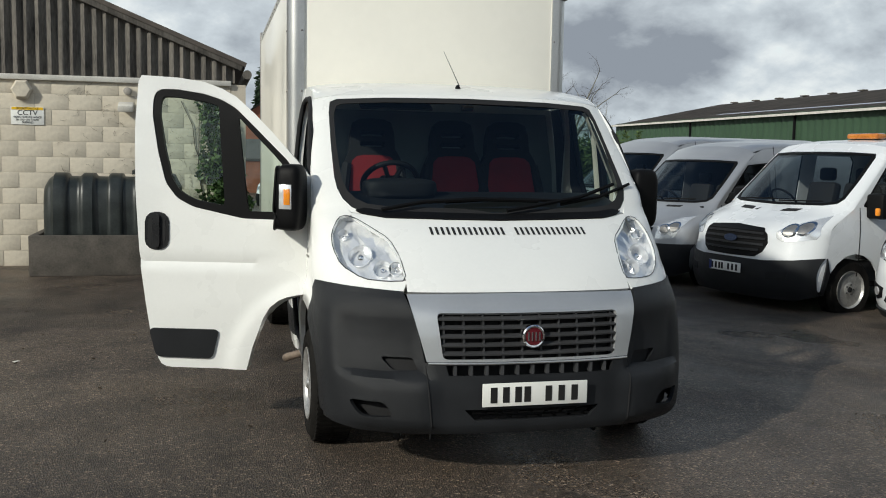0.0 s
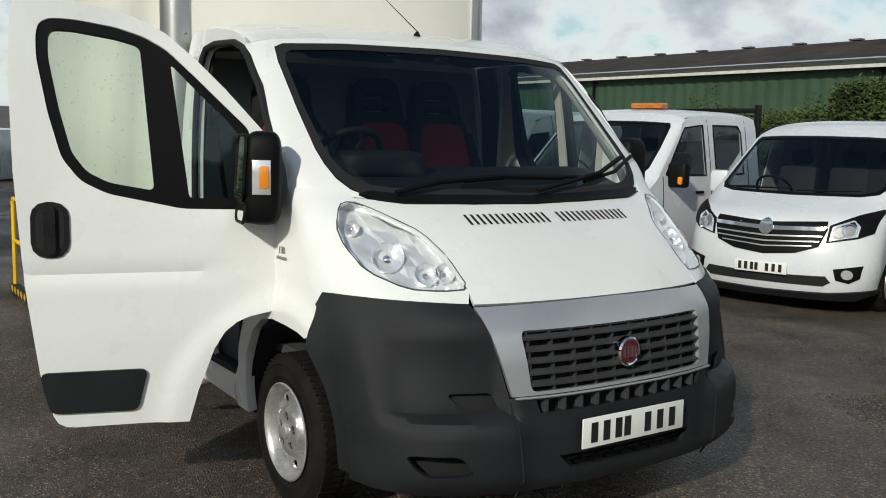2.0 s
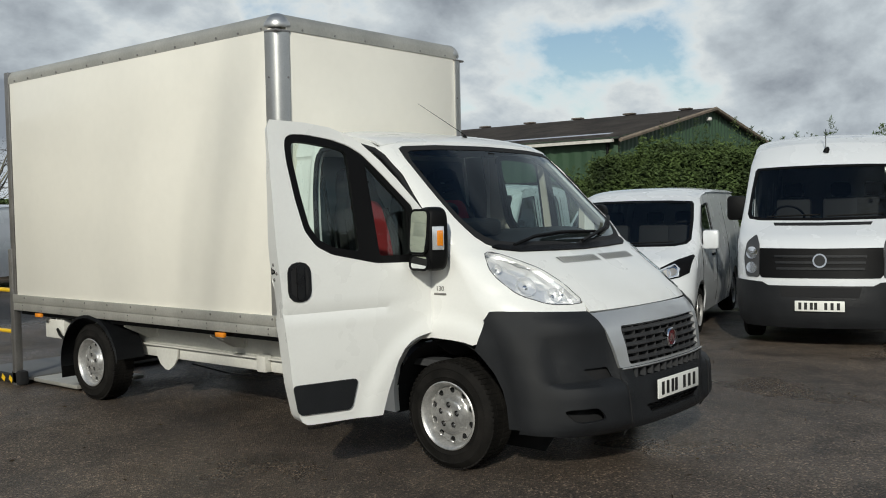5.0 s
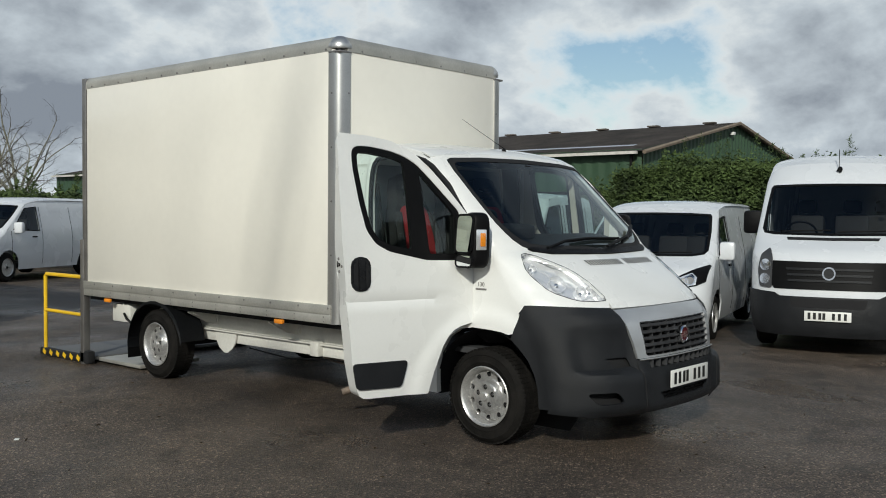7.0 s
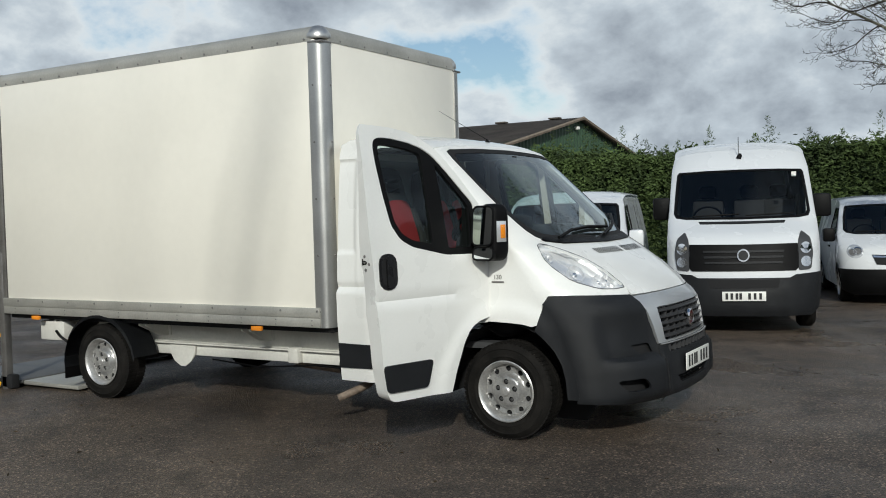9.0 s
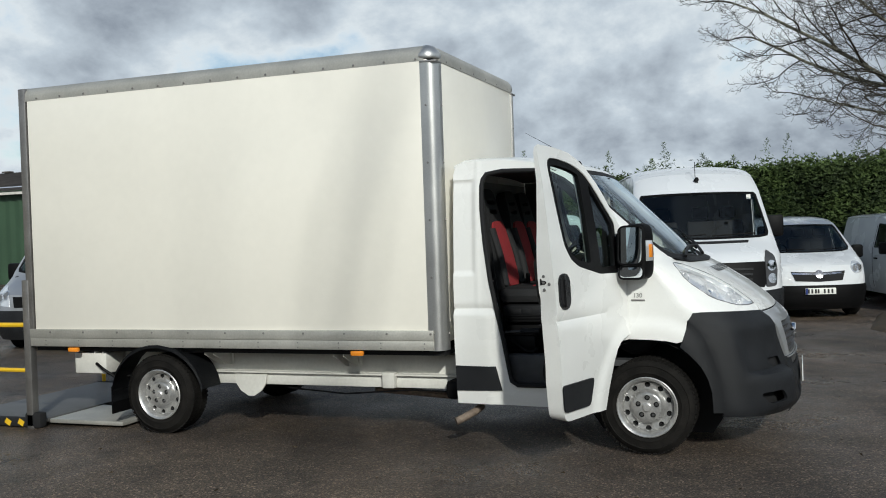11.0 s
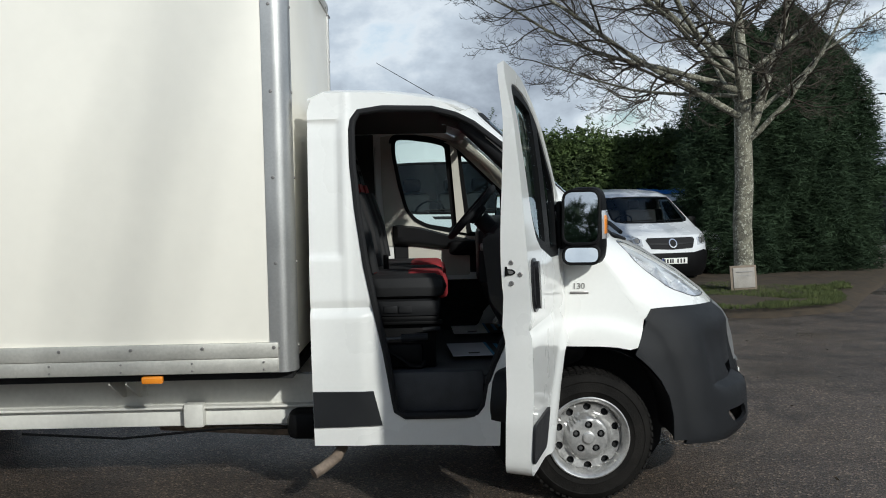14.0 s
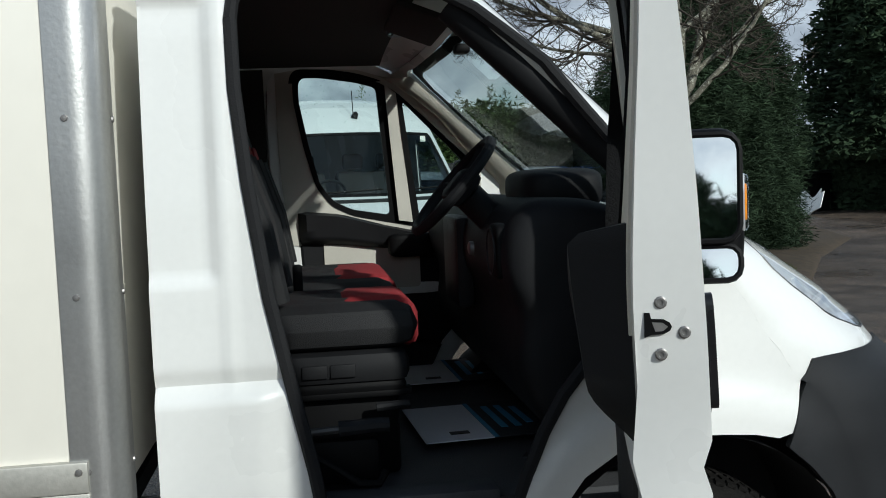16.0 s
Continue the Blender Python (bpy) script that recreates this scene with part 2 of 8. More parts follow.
M_litter = mat("leaf_litter", (0.038, 0.028, 0.017), 0.9, vary=0.5, scale=6, fine=40, bump=0.6, tint=(0.085, 0.060, 0.034))
M_wood = mat("weathered_timber", (0.20, 0.16, 0.12), 0.8, vary=0.3, scale=4, stretch=(1, 1, 0.2))
M_lamp_in = mat("lamp_reflector", (0.90, 0.905, 0.91), 0.20, metal=0.62, vary=0.06, scale=30, fine=24, bump=0.22)
M_mirror = mat("mirror_glass", (0.90, 0.92, 0.92), 0.02, metal=1.0, vary=0.02, rvary=0.01)
M_glass = glass_mat("clear_glass", (0.74, 0.86, 0.80))
M_drop = glass_mat("rain_drop", (0.86, 0.92, 0.90), 1.0, 0.0, 1.75)
M_screen = glass_mat("windscreen_glass", (0.57, 0.65, 0.635), 1.0, 0.0, 1.56)
M_tinted = glass_mat("tinted_glass", (0.56, 0.61, 0.62))
M_lens = glass_mat("lamp_lens", (0.96, 0.965, 0.97), 1.0, 0.0, 1.42)
M_grille = mat("grey_grille_plastic", (0.050, 0.051, 0.054), 0.42, vary=0.2, fine=400, bump=0.1)


def asphalt():
    m = mat("wet_asphalt", (0.065, 0.0515, 0.041), 0.62, vary=0.5, scale=0.30, fine=1.8, tint=(0.195, 0.150, 0.114))
    n, l = m.node_tree.nodes, m.node_tree.links
    p = n["Principled BSDF"]
    co = next(x for x in n if x.type == "TEX_COORD")
    # stones in the binder
    vo = n.new("ShaderNodeTexVoronoi")
    vo.inputs["Scale"].default_value = 100.0
    l.new(co.outputs["Object"], vo.inputs["Vector"])
    sp = n.new("ShaderNodeSeparateColor")
    l.new(vo.outputs["Color"], sp.inputs[0])
    pick = n.new("ShaderNodeValToRGB")
    e = pick.color_ramp.elements
    e[0].position, e[0].color = 0.25, (0.38, 0.38, 0.38, 1)
    e[1].position, e[1].color = 0.975, (3.0, 2.95, 2.8, 1)
    k = e.new(0.88)
    k.color = (1.2, 1.17, 1.12, 1)
    l.new(sp.outputs[0], pick.inputs[0])
    mul = n.new("ShaderNodeMix")
    mul.data_type, mul.blend_type = "RGBA", "MULTIPLY"
    mul.inputs["Factor"].default_value = 1.0
    old = p.inputs["Base Color"].links[0].from_socket
    l.new(old, mul.inputs[6])
    l.new(pick.outputs[0], mul.inputs[7])
    l.new(mul.outputs[2], p.inputs["Base Color"])
    # wet patches: smoother and a little darker
    wet = n.new("ShaderNodeTexNoise")
    wet.inputs["Scale"].default_value, wet.inputs["Detail"].default_value = 0.55, 6.0
    l.new(co.outputs["Object"], wet.inputs["Vector"])
    wr = n.new("ShaderNodeMapRange")
    wr.inputs["From Min"].default_value, wr.inputs["From Max"].default_value = 0.42, 0.68
    wr.inputs["To Min"].default_value, wr.inputs["To Max"].default_value = 0.60, 0.20
    l.new(wet.outputs[0], wr.inputs["Value"])
    l.new(wr.outputs[0], p.inputs["Roughness"])
    # soaked stains darken the binder
    stain = n.new("ShaderNodeTexNoise")
    stain.inputs["Scale"].default_value, stain.inputs["Detail"].default_value, stain.inputs["Roughness"].default_value = 1.7, 8.0, 0.65
    l.new(co.outputs["Object"], stain.inputs["Vector"])
    sr = n.new("ShaderNodeMapRange")
    sr.inputs["From Min"].default_value, sr.inputs["From Max"].default_value = 0.50, 0.66
    sr.inputs["To Min"].default_value, sr.inputs["To Max"].default_value = 1.0, 0.45
    l.new(stain.outputs[0], sr.inputs["Value"])
    dark = n.new("ShaderNodeMix")
    dark.data_type, dark.blend_type = "RGBA", "MULTIPLY"
    dark.inputs["Factor"].default_value = 1.0
    l.new(mul.outputs[2], dark.inputs[6])
    l.new(sr.outputs[0], dark.inputs[7])
    l.new(dark.outputs[2], p.inputs["Base Color"])
    bp = n.new("ShaderNodeBump")
    bp.inputs["Strength"].default_value, bp.inputs["Distance"].default_value = 1.0, 0.012
    l.new(vo.outputs["Distance"], bp.inputs["Height"])
    l.new(bp.outputs[0], p.inputs["Normal"])
    return m


M_asphalt = asphalt()


# ---- building blocks ----
def tab(rows):
    xs, ys = [r[0] for r in rows], [r[1] for r in rows]
    return lambda v: float(np.interp(v, xs, ys))


def thing(name, label, category, m=None, group="", kind=""):
    ob = tagged(new(name), label, category, group, kind)
    ob.empty_display_size = 0.2
    if m is not None:
        ob.matrix_world = m
    return ob


def part(name, bm, material, parent=None, label="", sharp=32.0, shadow=True):
    """Links a bmesh as one mesh object under a thing or a part."""
    me = bpy.data.meshes.new(name)
    bm.to_mesh(me)
    bm.free()
    me.materials.append(material)
    me.polygons.foreach_set("use_smooth", [True] * len(me.polygons))
    me.set_sharp_from_angle(angle=radians(sharp))
    ob = new(name, me)
    if parent is not None:
        ob.parent = parent
    if label:
        ob["label"] = label
    if not shadow:
        ob.visible_shadow = False
    return ob


def repeat(ob, parent, m):
    """Another object on the same mesh."""
    o = new(ob.name.split(".")[0], ob.data)
    o.parent = parent
    o.matrix_local = m
    if "label" in ob:
        o["label"] = ob["label"]
    return o


def studs(name, bm, places, material, parent, sharp=32.0):
    """Alike small parts, each an object of its own on one shared mesh."""
    first = part(name, bm, material, parent, sharp=sharp)
    first.matrix_local = places[0]
    for m in places[1:]:
        repeat(first, parent, m)
    return first


def add_box(bm, c, s, bevel=0.0, turn=None):
    m = Matrix.Translation(c) @ (turn.to_4x4() if turn is not None else Matrix.Identity(4)) @ Matrix.Diagonal((*s, 1))
    vs = bmesh.ops.create_cube(bm, size=1, matrix=m)["verts"]
    if bevel:
        es = list({e for v in vs for e in v.link_edges})
        bmesh.ops.bevel(bm, geom=es, offset=bevel, segments=2, affect="EDGES", profile=0.5)
    return bm


def block(c, s, bevel=0.0, turn=None):
    return add_box(bmesh.new(), c, s, bevel, turn)


def add_tube(bm, pts, r, sides=8, r2=None, caps=True):
    """A round bar along points; r may taper to r2."""
    pts = [Vector(p) for p in pts]
    rings, n = [], len(pts)
    side = None
    for i, p in enumerate(pts):
        d = (pts[min(i + 1, n - 1)] - pts[max(i - 1, 0)]).normalized()
        if side is None:
            side = d.orthogonal().normalized()
        side = (side - d * side.dot(d)).normalized()
        other = d.cross(side)
        rr = r if r2 is None else r + (r2 - r) * i / (n - 1)
        rings.append([bm.verts.new(p + (side * math.cos(a) + other * math.sin(a)) * rr) for a in (2 * math.pi * k / sides for k in range(sides))])
    for a, b in zip(rings, rings[1:]):
        for k in range(sides):
            bm.faces.new((a[k], a[(k + 1) % sides], b[(k + 1) % sides], b[k]))
    if caps:
        bm.faces.new(rings[0][::-1])
        bm.faces.new(rings[-1])
    return bm


def tube(pts, r, sides=8, r2=None):
    return add_tube(bmesh.new(), pts, r, sides, r2)


def add_lathe(bm, profile, n=40, m=None):
    """Profile rows (radius, along) turned round the local X axis."""
    m = m or Matrix.Identity(4)
    rings = []
    for r, x in profile:
        rings.append([bm.verts.new(m @ Vector((x, r * math.cos(a), r * math.sin(a)))) for a in (2 * math.pi * k / n for k in range(n))])
    for a, b in zip(rings, rings[1:]):
        for k in range(n):
            bm.faces.new((a[k], b[k], b[(k + 1) % n], a[(k + 1) % n]))
    for ring, rev in ((rings[0], False), (rings[-1], True)):
        bm.faces.new(ring[::-1] if rev else ring)
    bmesh.ops.recalc_face_normals(bm, faces=bm.faces[:])
    return bm


def lathe(profile, n=40, m=None):
    return add_lathe(bmesh.new(), profile, n, m)


def resample(poly, step):
    out = []
    for (x0, y0), (x1, y1) in zip(poly, poly[1:] + poly[:1]):
        k = max(1, int(math.hypot(x1 - x0, y1 - y0) / step + 0.5))
        out += [(x0 + (x1 - x0) * i / k, y0 + (y1 - y0) * i / k) for i in range(k)]
    return out


def inside(poly, x, y):
    hit = False
    for (x0, y0), (x1, y1) in zip(poly, poly[1:] + poly[:1]):
        if (y0 > y) != (y1 > y) and x < (x1 - x0) * (y - y0) / (y1 - y0) + x0:
            hit = not hit
    return hit


def soften(poly, turns=1, keep=0.25):
    """Corner cutting: rounds the corners of an outline."""
    for _ in range(turns):
        out = []
        for (x0, y0), (x1, y1) in zip(poly, poly[1:] + poly[:1]):
            out += [(x0 + (x1 - x0) * keep, y0 + (y1 - y0) * keep), (x1 + (x0 - x1) * keep, y1 + (y0 - y1) * keep)]
        poly = out
    return poly


def fillet(poly, r, n=4):
    """Rounds every corner of an outline to about the radius r."""
    out = []
    k = len(poly)
    for i in range(k):
        a, p, b = Vector(poly[i - 1]), Vector(poly[i]), Vector(poly[(i + 1) % k])
        da, db = min(r, (a - p).length * 0.45), min(r, (b - p).length * 0.45)
        s, e = p + (a - p).normalized() * da, p + (b - p).normalized() * db
        for j in range(n + 1):
            t = j / n
            q = s * (1 - t) ** 2 + p * 2 * t * (1 - t) + e * t * t
            out.append((q.x, q.y))
    return out


def ease(a, b, v):
    t = min(1.0, max(0.0, (v - a) / (b - a)))
    return t * t * (3 - 2 * t)


def gz(x, y=99.0):
    """Height of the yard: a low swell under the van, and a gentle fall beyond it."""
    swell = (0.045 - 0.0053 * y) * (1 - ease(1.8, 4.6, abs(x))) * ease(-6.0, -1.6, y) * (1 - ease(6.0, 9.0, y)) if y < 9.0 else 0.0
    return swell - 0.02 * min(max(x - 1.0, 0.0), 12.0)


def mirror(half):
    """A closed outline from its right half, listed from the centre line out and back."""
    return half + [(-x, y) for x, y in reversed(half) if abs(x) > 1e-6]


def sheet(outline, surf, holes=(), step=0.06, thick=0.012, out=(0, -1, 0), to_flat=None, lift=0.0):
    """A curved panel: an outline with holes in the plane, meshed and carried on to surf(u, v), with thickness behind it."""
    from mathutils.geometry import delaunay_2d_cdt
    loops = [resample(list(outline), step)] + [resample(list(h), step) for h in holes]
    if to_flat:
        loops = [[to_flat(*p) for p in lp] for lp in loops]
    pts, edges = [], []
    for lp in loops:
        b = len(pts)
        pts += lp
        edges += [(b + i, b + (i + 1) % len(lp)) for i in range(len(lp))]
    xs, ys = [p[0] for p in loops[0]], [p[1] for p in loops[0]]
    near = step * 0.45
    arr = np.array(pts)
    for i in range(1, int((max(xs) - min(xs)) / step) + 1):
        for j in range(1, int((max(ys) - min(ys)) / step) + 1):
            x, y = min(xs) + i * step, min(ys) + j * step
            if inside(loops[0], x, y) and not any(inside(h, x, y) for h in loops[1:]) and np.min(np.hypot(arr[:, 0] - x, arr[:, 1] - y)) > near:
                pts.append((x, y))
    vs, _, fs, *_ = delaunay_2d_cdt([Vector(p) for p in pts], edges, [], 0, 1e-6)
    tris = []
    for f in fs:
        cx, cy = sum(vs[i][0] for i in f) / len(f), sum(vs[i][1] for i in f) / len(f)
        if inside(loops[0], cx, cy) and not any(inside(h, cx, cy) for h in loops[1:]):
            tris.append(f)
    bm = bmesh.new()
    used = sorted({i for f in tris for i in f})
    top = {i: bm.verts.new(surf(vs[i][0], vs[i][1])) for i in used}
    faces = [bm.faces.new([top[i] for i in f]) for f in tris]
    bm.normal_update()
    o = Vector(out)
    if sum(f.normal.dot(o) * f.calc_area() for f in faces) < 0:
        for f in faces:
            f.normal_flip()
        bm.normal_update()
    normals = {}
    for i, v in top.items():
        # weighted by area, so that slivers along a rim do not tilt it
        n = sum((f.normal * f.calc_area() for f in v.link_faces), Vector())
        around = sum((f.normal * f.calc_area() for e in v.link_edges for f in e.other_vert(v).link_faces), Vector())
        normals[i] = (n + around * 0.5).normalized()
    if lift:
        for i, v in top.items():
            v.co += normals[i] * lift
    if thick:
        low = {i: bm.verts.new(v.co - normals[i] * thick) for i, v in top.items()}
        back = {v: low[i] for i, v in top.items()}
        rim = [e for e in bm.edges if len(e.link_faces) == 1]
        for f in faces:
            bm.faces.new([back[v] for v in reversed(f.verts)])
        for e in rim:
            f = e.link_faces[0]
            a, b = e.verts
            lp = next(x for x in f.loops if x.vert == a)
            if lp.link_loop_next.vert != b:
                a, b = b, a
            try:
                bm.faces.new((b, a, back[a], back[b]))
            except ValueError:
                pass
    return bm


def flat_y(y):
    return lambda u, v: Vector((u, y, v))


def disc_pts(cx, cy, r, n=16, r2=None):
    return [(cx + r * math.cos(2 * math.pi * k / n), cy + (r2 or r) * math.sin(2 * math.pi * k / n)) for k in range(n)]


def rounded(x0, y0, x1, y1, r):
    out = []
    for cx, cy, a0 in ((x1 - r, y1 - r, 0), (x0 + r, y1 - r, 90), (x0 + r, y0 + r, 180), (x1 - r, y0 + r, 270)):
        out += [(cx + r * math.cos(radians(a0 + a)), cy + r * math.sin(radians(a0 + a))) for a in (0, 30, 60, 90)]
    return out


def words(name, text, size, material, parent, m, label=""):
    """Lettering as a thin mesh, centred on its place, in its own XY plane."""
    cu = bpy.data.curves.new(name, "FONT")
    cu.body, cu.size, cu.extrude, cu.align_x, cu.align_y = text, size, 0.001, "CENTER", "CENTER"
    tmp = bpy.data.objects.new(name, cu)
    scene.collection.objects.link(tmp)
    bpy.context.view_layer.update()
    me = bpy.data.meshes.new_from_object(tmp.evaluated_get(bpy.context.evaluated_depsgraph_get()))
    bpy.data.objects.remove(tmp)
    bpy.data.curves.remove(cu)
    me.materials.clear()
    me.materials.append(material)
    ob = new(name, me)
    ob.parent = parent
    ob.matrix_local = m
    if label:
        ob["label"] = label
    return ob


class Body:
    """The skin of a vehicle that faces -Y with its front axle at y = 0: a nose over (x, z), sides over (y, z) and a roof over (x, y)."""

    def __init__(self, y0, c, w, roof, top, half, drop=0.075):
        self.y0, self.c, self.w, self.roof, self.top, self.half, self.drop = tab(y0), tab(c), tab(w), tab(roof), top, half, drop

    def bend(self, t):
        t = min(1.0, abs(t))
        return 1 - (1 - t ** 2.6) ** 0.55

    def edge(self, z):
        return self.y0(z) + self.c(z)

    def face(self, x, z, d=0.0):
        return Vector((x, self.y0(z) + self.c(z) * self.bend(x / self.w(z)) + d, z))

    def to_flat(self, x, z):
        t = min(1.0, abs(x) / self.w(z))
        return (math.copysign(1 - math.sqrt(1 - t), x), z)

    def from_flat(self, u, z):
        t = 1 - (1 - min(1.0, abs(u))) ** 2
        return self.face(math.copysign(t, u) * self.w(z), z)

    def front(self, outline, holes=(), step=0.05, thick=0.012, lift=0.0):
        return sheet(outline, self.from_flat, holes, step, thick, (0, -1, 0.2), self.to_flat, lift)

    def side(self, s, outline, holes=(), step=0.08, thick=0.012, lift=0.0, press=None):
        press = press or (lambda y, z: 0.0)
        return sheet(outline, lambda y, z: Vector((s * (self.w(z) + press(y, z)), y, z)), holes, step, thick, (s, 0, 0), None, lift)

    def crest(self, x):
        return self.top - self.drop * self.bend(x / self.half)

    def roof_point(self, x, y):
        sh = self.face(x, self.crest(x)).y - self.y0(self.top)
        fade = max(0.0, 1 - (y - self.y0(self.top)) / 0.9)
        return Vector((x, y, self.roof(y - sh * fade) - self.drop * self.bend(x / self.half)))

    def roof_sheet(self, y_rear, step=0.07, thick=0.012):
        n = 16
        xs = [self.half * (1 - (1 - i / n) ** 2) for i in range(n + 1)]
        frontline = [(x, self.face(x, self.crest(x)).y) for x in xs]
        half = frontline + [(self.half, y_rear), (0, y_rear)]
        poly = [(0, frontline[0][1])] + half[1:-1]
        poly = poly + [(-x, y) for x, y in reversed(half[1:-1])]

        def flat(x, y):
            t = min(1.0, abs(x) / self.half)
            return (math.copysign(1 - math.sqrt(1 - t), x), y)

        def back(u, y):
            t = 1 - (1 - min(1.0, abs(u))) ** 2
            return self.roof_point(math.copysign(t, u) * self.half, y)
        return sheet(poly, back, (), step, thick, (0, 0, 1), flat)


def bars_text(parent, name, n, x0, z0, width, height, y, material, gap=0.25):
    """Writing that is not to be read: plain upright bars."""
    bm = bmesh.new()
    w = width / n
    for i in range(n):
        add_box(bm, (x0 + (i + 0.5) * w, y, z0), (w * (1 - gap), 0.002, height))
    return part(name, bm, material, parent)


# ---- the box van ----
van = thing("box_van", "white box van, dark bumper, driver's door open, on wet asphalt", "van")
B = Body(
    y0=[(0.2, -0.80), (0.26, -0.88), (0.33, -0.925), (0.5, -0.915), (0.63, -0.895), (0.757, -0.88), (0.85, -0.86), (0.90, -0.83), (0.94, -0.782), (1.0, -0.728), (1.1, -0.60), (1.22, -0.408), (1.27, -0.31), (1.30, -0.24), (1.60, 0.08), (1.965, 0.455), (2.02, 0.62)],
    c=[(0.2, 0.44), (0.6, 0.465), (0.75, 0.50), (0.92, 0.545), (1.05, 0.50), (1.2, 0.37), (1.3, 0.24), (1.4, 0.17), (2.1, 0.17)],
    w=[(0.2, 0.92), (0.4, 0.947), (0.75, 0.972), (1.0, 0.975), (1.2, 0.968), (1.4, 0.957), (1.6, 0.942), (1.8, 0.921), (1.93, 0.895), (2.06, 0.878)],
    roof=[(0.40, 1.94), (0.455, 1.965), (0.55, 2.004), (0.7, 2.036), (0.9, 2.060), (1.15, 2.066), (1.26, 2.06), (1.31, 2.02)],
    top=1.965, half=0.885, drop=0.048)

edge_line = lambda z0, z1, n=8: [(B.edge(z0 + (z1 - z0) * i / n), z0 + (z1 - z0) * i / n) for i in range(n + 1)]
rim_line = lambda z0, z1, n=8: [(B.w(z0 + (z1 - z0) * i / n), z0 + (z1 - z0) * i / n) for i in range(n + 1)]

def press(y, z):
    """Pressed relief of the cab side: a flare round the wheel arch, a waist groove and a sunk panel."""
    flare = 0.020 * (1 - ease(0.53, 0.62, math.hypot(y, z - 0.335)))
    waist = -0.015 * math.exp(-((z - 1.0) / 0.022) ** 2) * ease(0.20, 0.45, y)
    low = 0.016 * (1 - ease(0.955, 1.0, z)) * ease(1.0, 1.08, y)
    panel = -0.013 * ease(1.148, 1.163, y) * ease(1.232, 1.252, z) * (1 - ease(1.872, 1.890, z)) + 0.006 * math.exp(-((y - 1.125) / 0.012) ** 2) * ease(0.95, 1.0, z)
    return flare + waist + low + panel


# front skin
bumper_holes = [fillet([(-0.72, 0.648), (-0.575, 0.650), (-0.545, 0.585), (-0.66, 0.578)], 0.02), fillet([(-0.85, 0.445), (-0.70, 0.452), (-0.655, 0.385), (-0.80, 0.372)], 0.03)]
bumper_holes += [[(-x, z) for x, z in h] for h in bumper_holes]
bumper_holes += [[(-0.335, 0.418), (0.335, 0.418), (0.285, 0.368), (-0.285, 0.368)], [(-0.418, 0.622), (0.418, 0.622), (0.405, 0.575), (-0.405, 0.575)]]
seam = [(B.w(0.915), 0.915), (0.9722, 0.930), (0.9685, 0.948), (0.9645, 0.964), (0.950, 0.966), (0.90, 0.964), (0.80, 0.957), (0.592, 0.946)]
bumper_half = [(0, 0.305), (0.42, 0.305), (0.80, 0.30), (B.w(0.31), 0.31)] + rim_line(0.33, 0.90) + seam + [(0.572, 0.88), (0.512, 0.632), (0, 0.632)]


def bumper_skin(u, z):
    """The bumper stands proud below a ledge and along the wheel arch."""
    p = B.from_flat(u, z)
    t = abs(p.x) / B.w(z)
    dip = 0.032 * ease(0.545, 0.572, z) * ease(0.50, 0.58, t) * (1 - ease(0.86, 0.955, t)) * (1 - ease(0.72, 0.92, z))
    pod = 0.030 * (1 - ease(0.535, 0.575, z)) * ease(0.44, 0.56, t) * (1 - ease(0.78, 0.96, t)) * ease(0.30, 0.36, z)
    p.y += dip - pod
    p.x -= math.copysign(dip * 0.5, p.x)
    return p


bumper = part("bumper", sheet(mirror(bumper_half), bumper_skin, bumper_holes, 0.025, 0.02, (0, -1, 0.2), B.to_flat, 0.010), M_bumper, van, "dark grey scuffed plastic bumper")
for s in (-1, 1):
    part("bumper_end", B.side(s, [(y - 0.014, z) for y, z in edge_line(0.33, 0.915)] + [(-0.260, 0.86), (-0.236, 0.785), (-0.222, 0.752), (-0.285, 0.695), (-0.345, 0.625), (-0.388, 0.54), (-0.408, 0.45), (-0.412, 0.33)], (), 0.03, 0.02, 0.010, lambda y, z: press(y, z) * ease(B.edge(z), B.edge(z) + 0.14, y)), M_bumper, bumper)
    bm = bmesh.new()
    for k in range(5):
        add_box(bm, (s * 0.66, -0.66, 0.59 + 0.014 * k), (0.20, 0.03, 0.005), turn=Matrix.Rotation(s * 0.5, 3, "Z"))
    part("fog_slot_rib", bm, M_black, bumper)
part("bumper_backing", B.front(mirror([(0, 0.3), (0.8, 0.3), (0.93, 0.4), (0.93, 0.9), (0.55, 0.92), (0, 0.92)]), (), 0.08, 0.01, lift=-0.05), M_matt_black, bumper)
bm = bmesh.new()
for k in range(9):
    for j in range(2):
        p = B.face(-0.30 + 0.075 * k + 0.03 * j, 0.375 + 0.022 * j)
        add_box(bm, (p.x, p.y + 0.012, p.z), (0.05, 0.01, 0.008))
part("lower_mesh", bm, M_black, bumper)

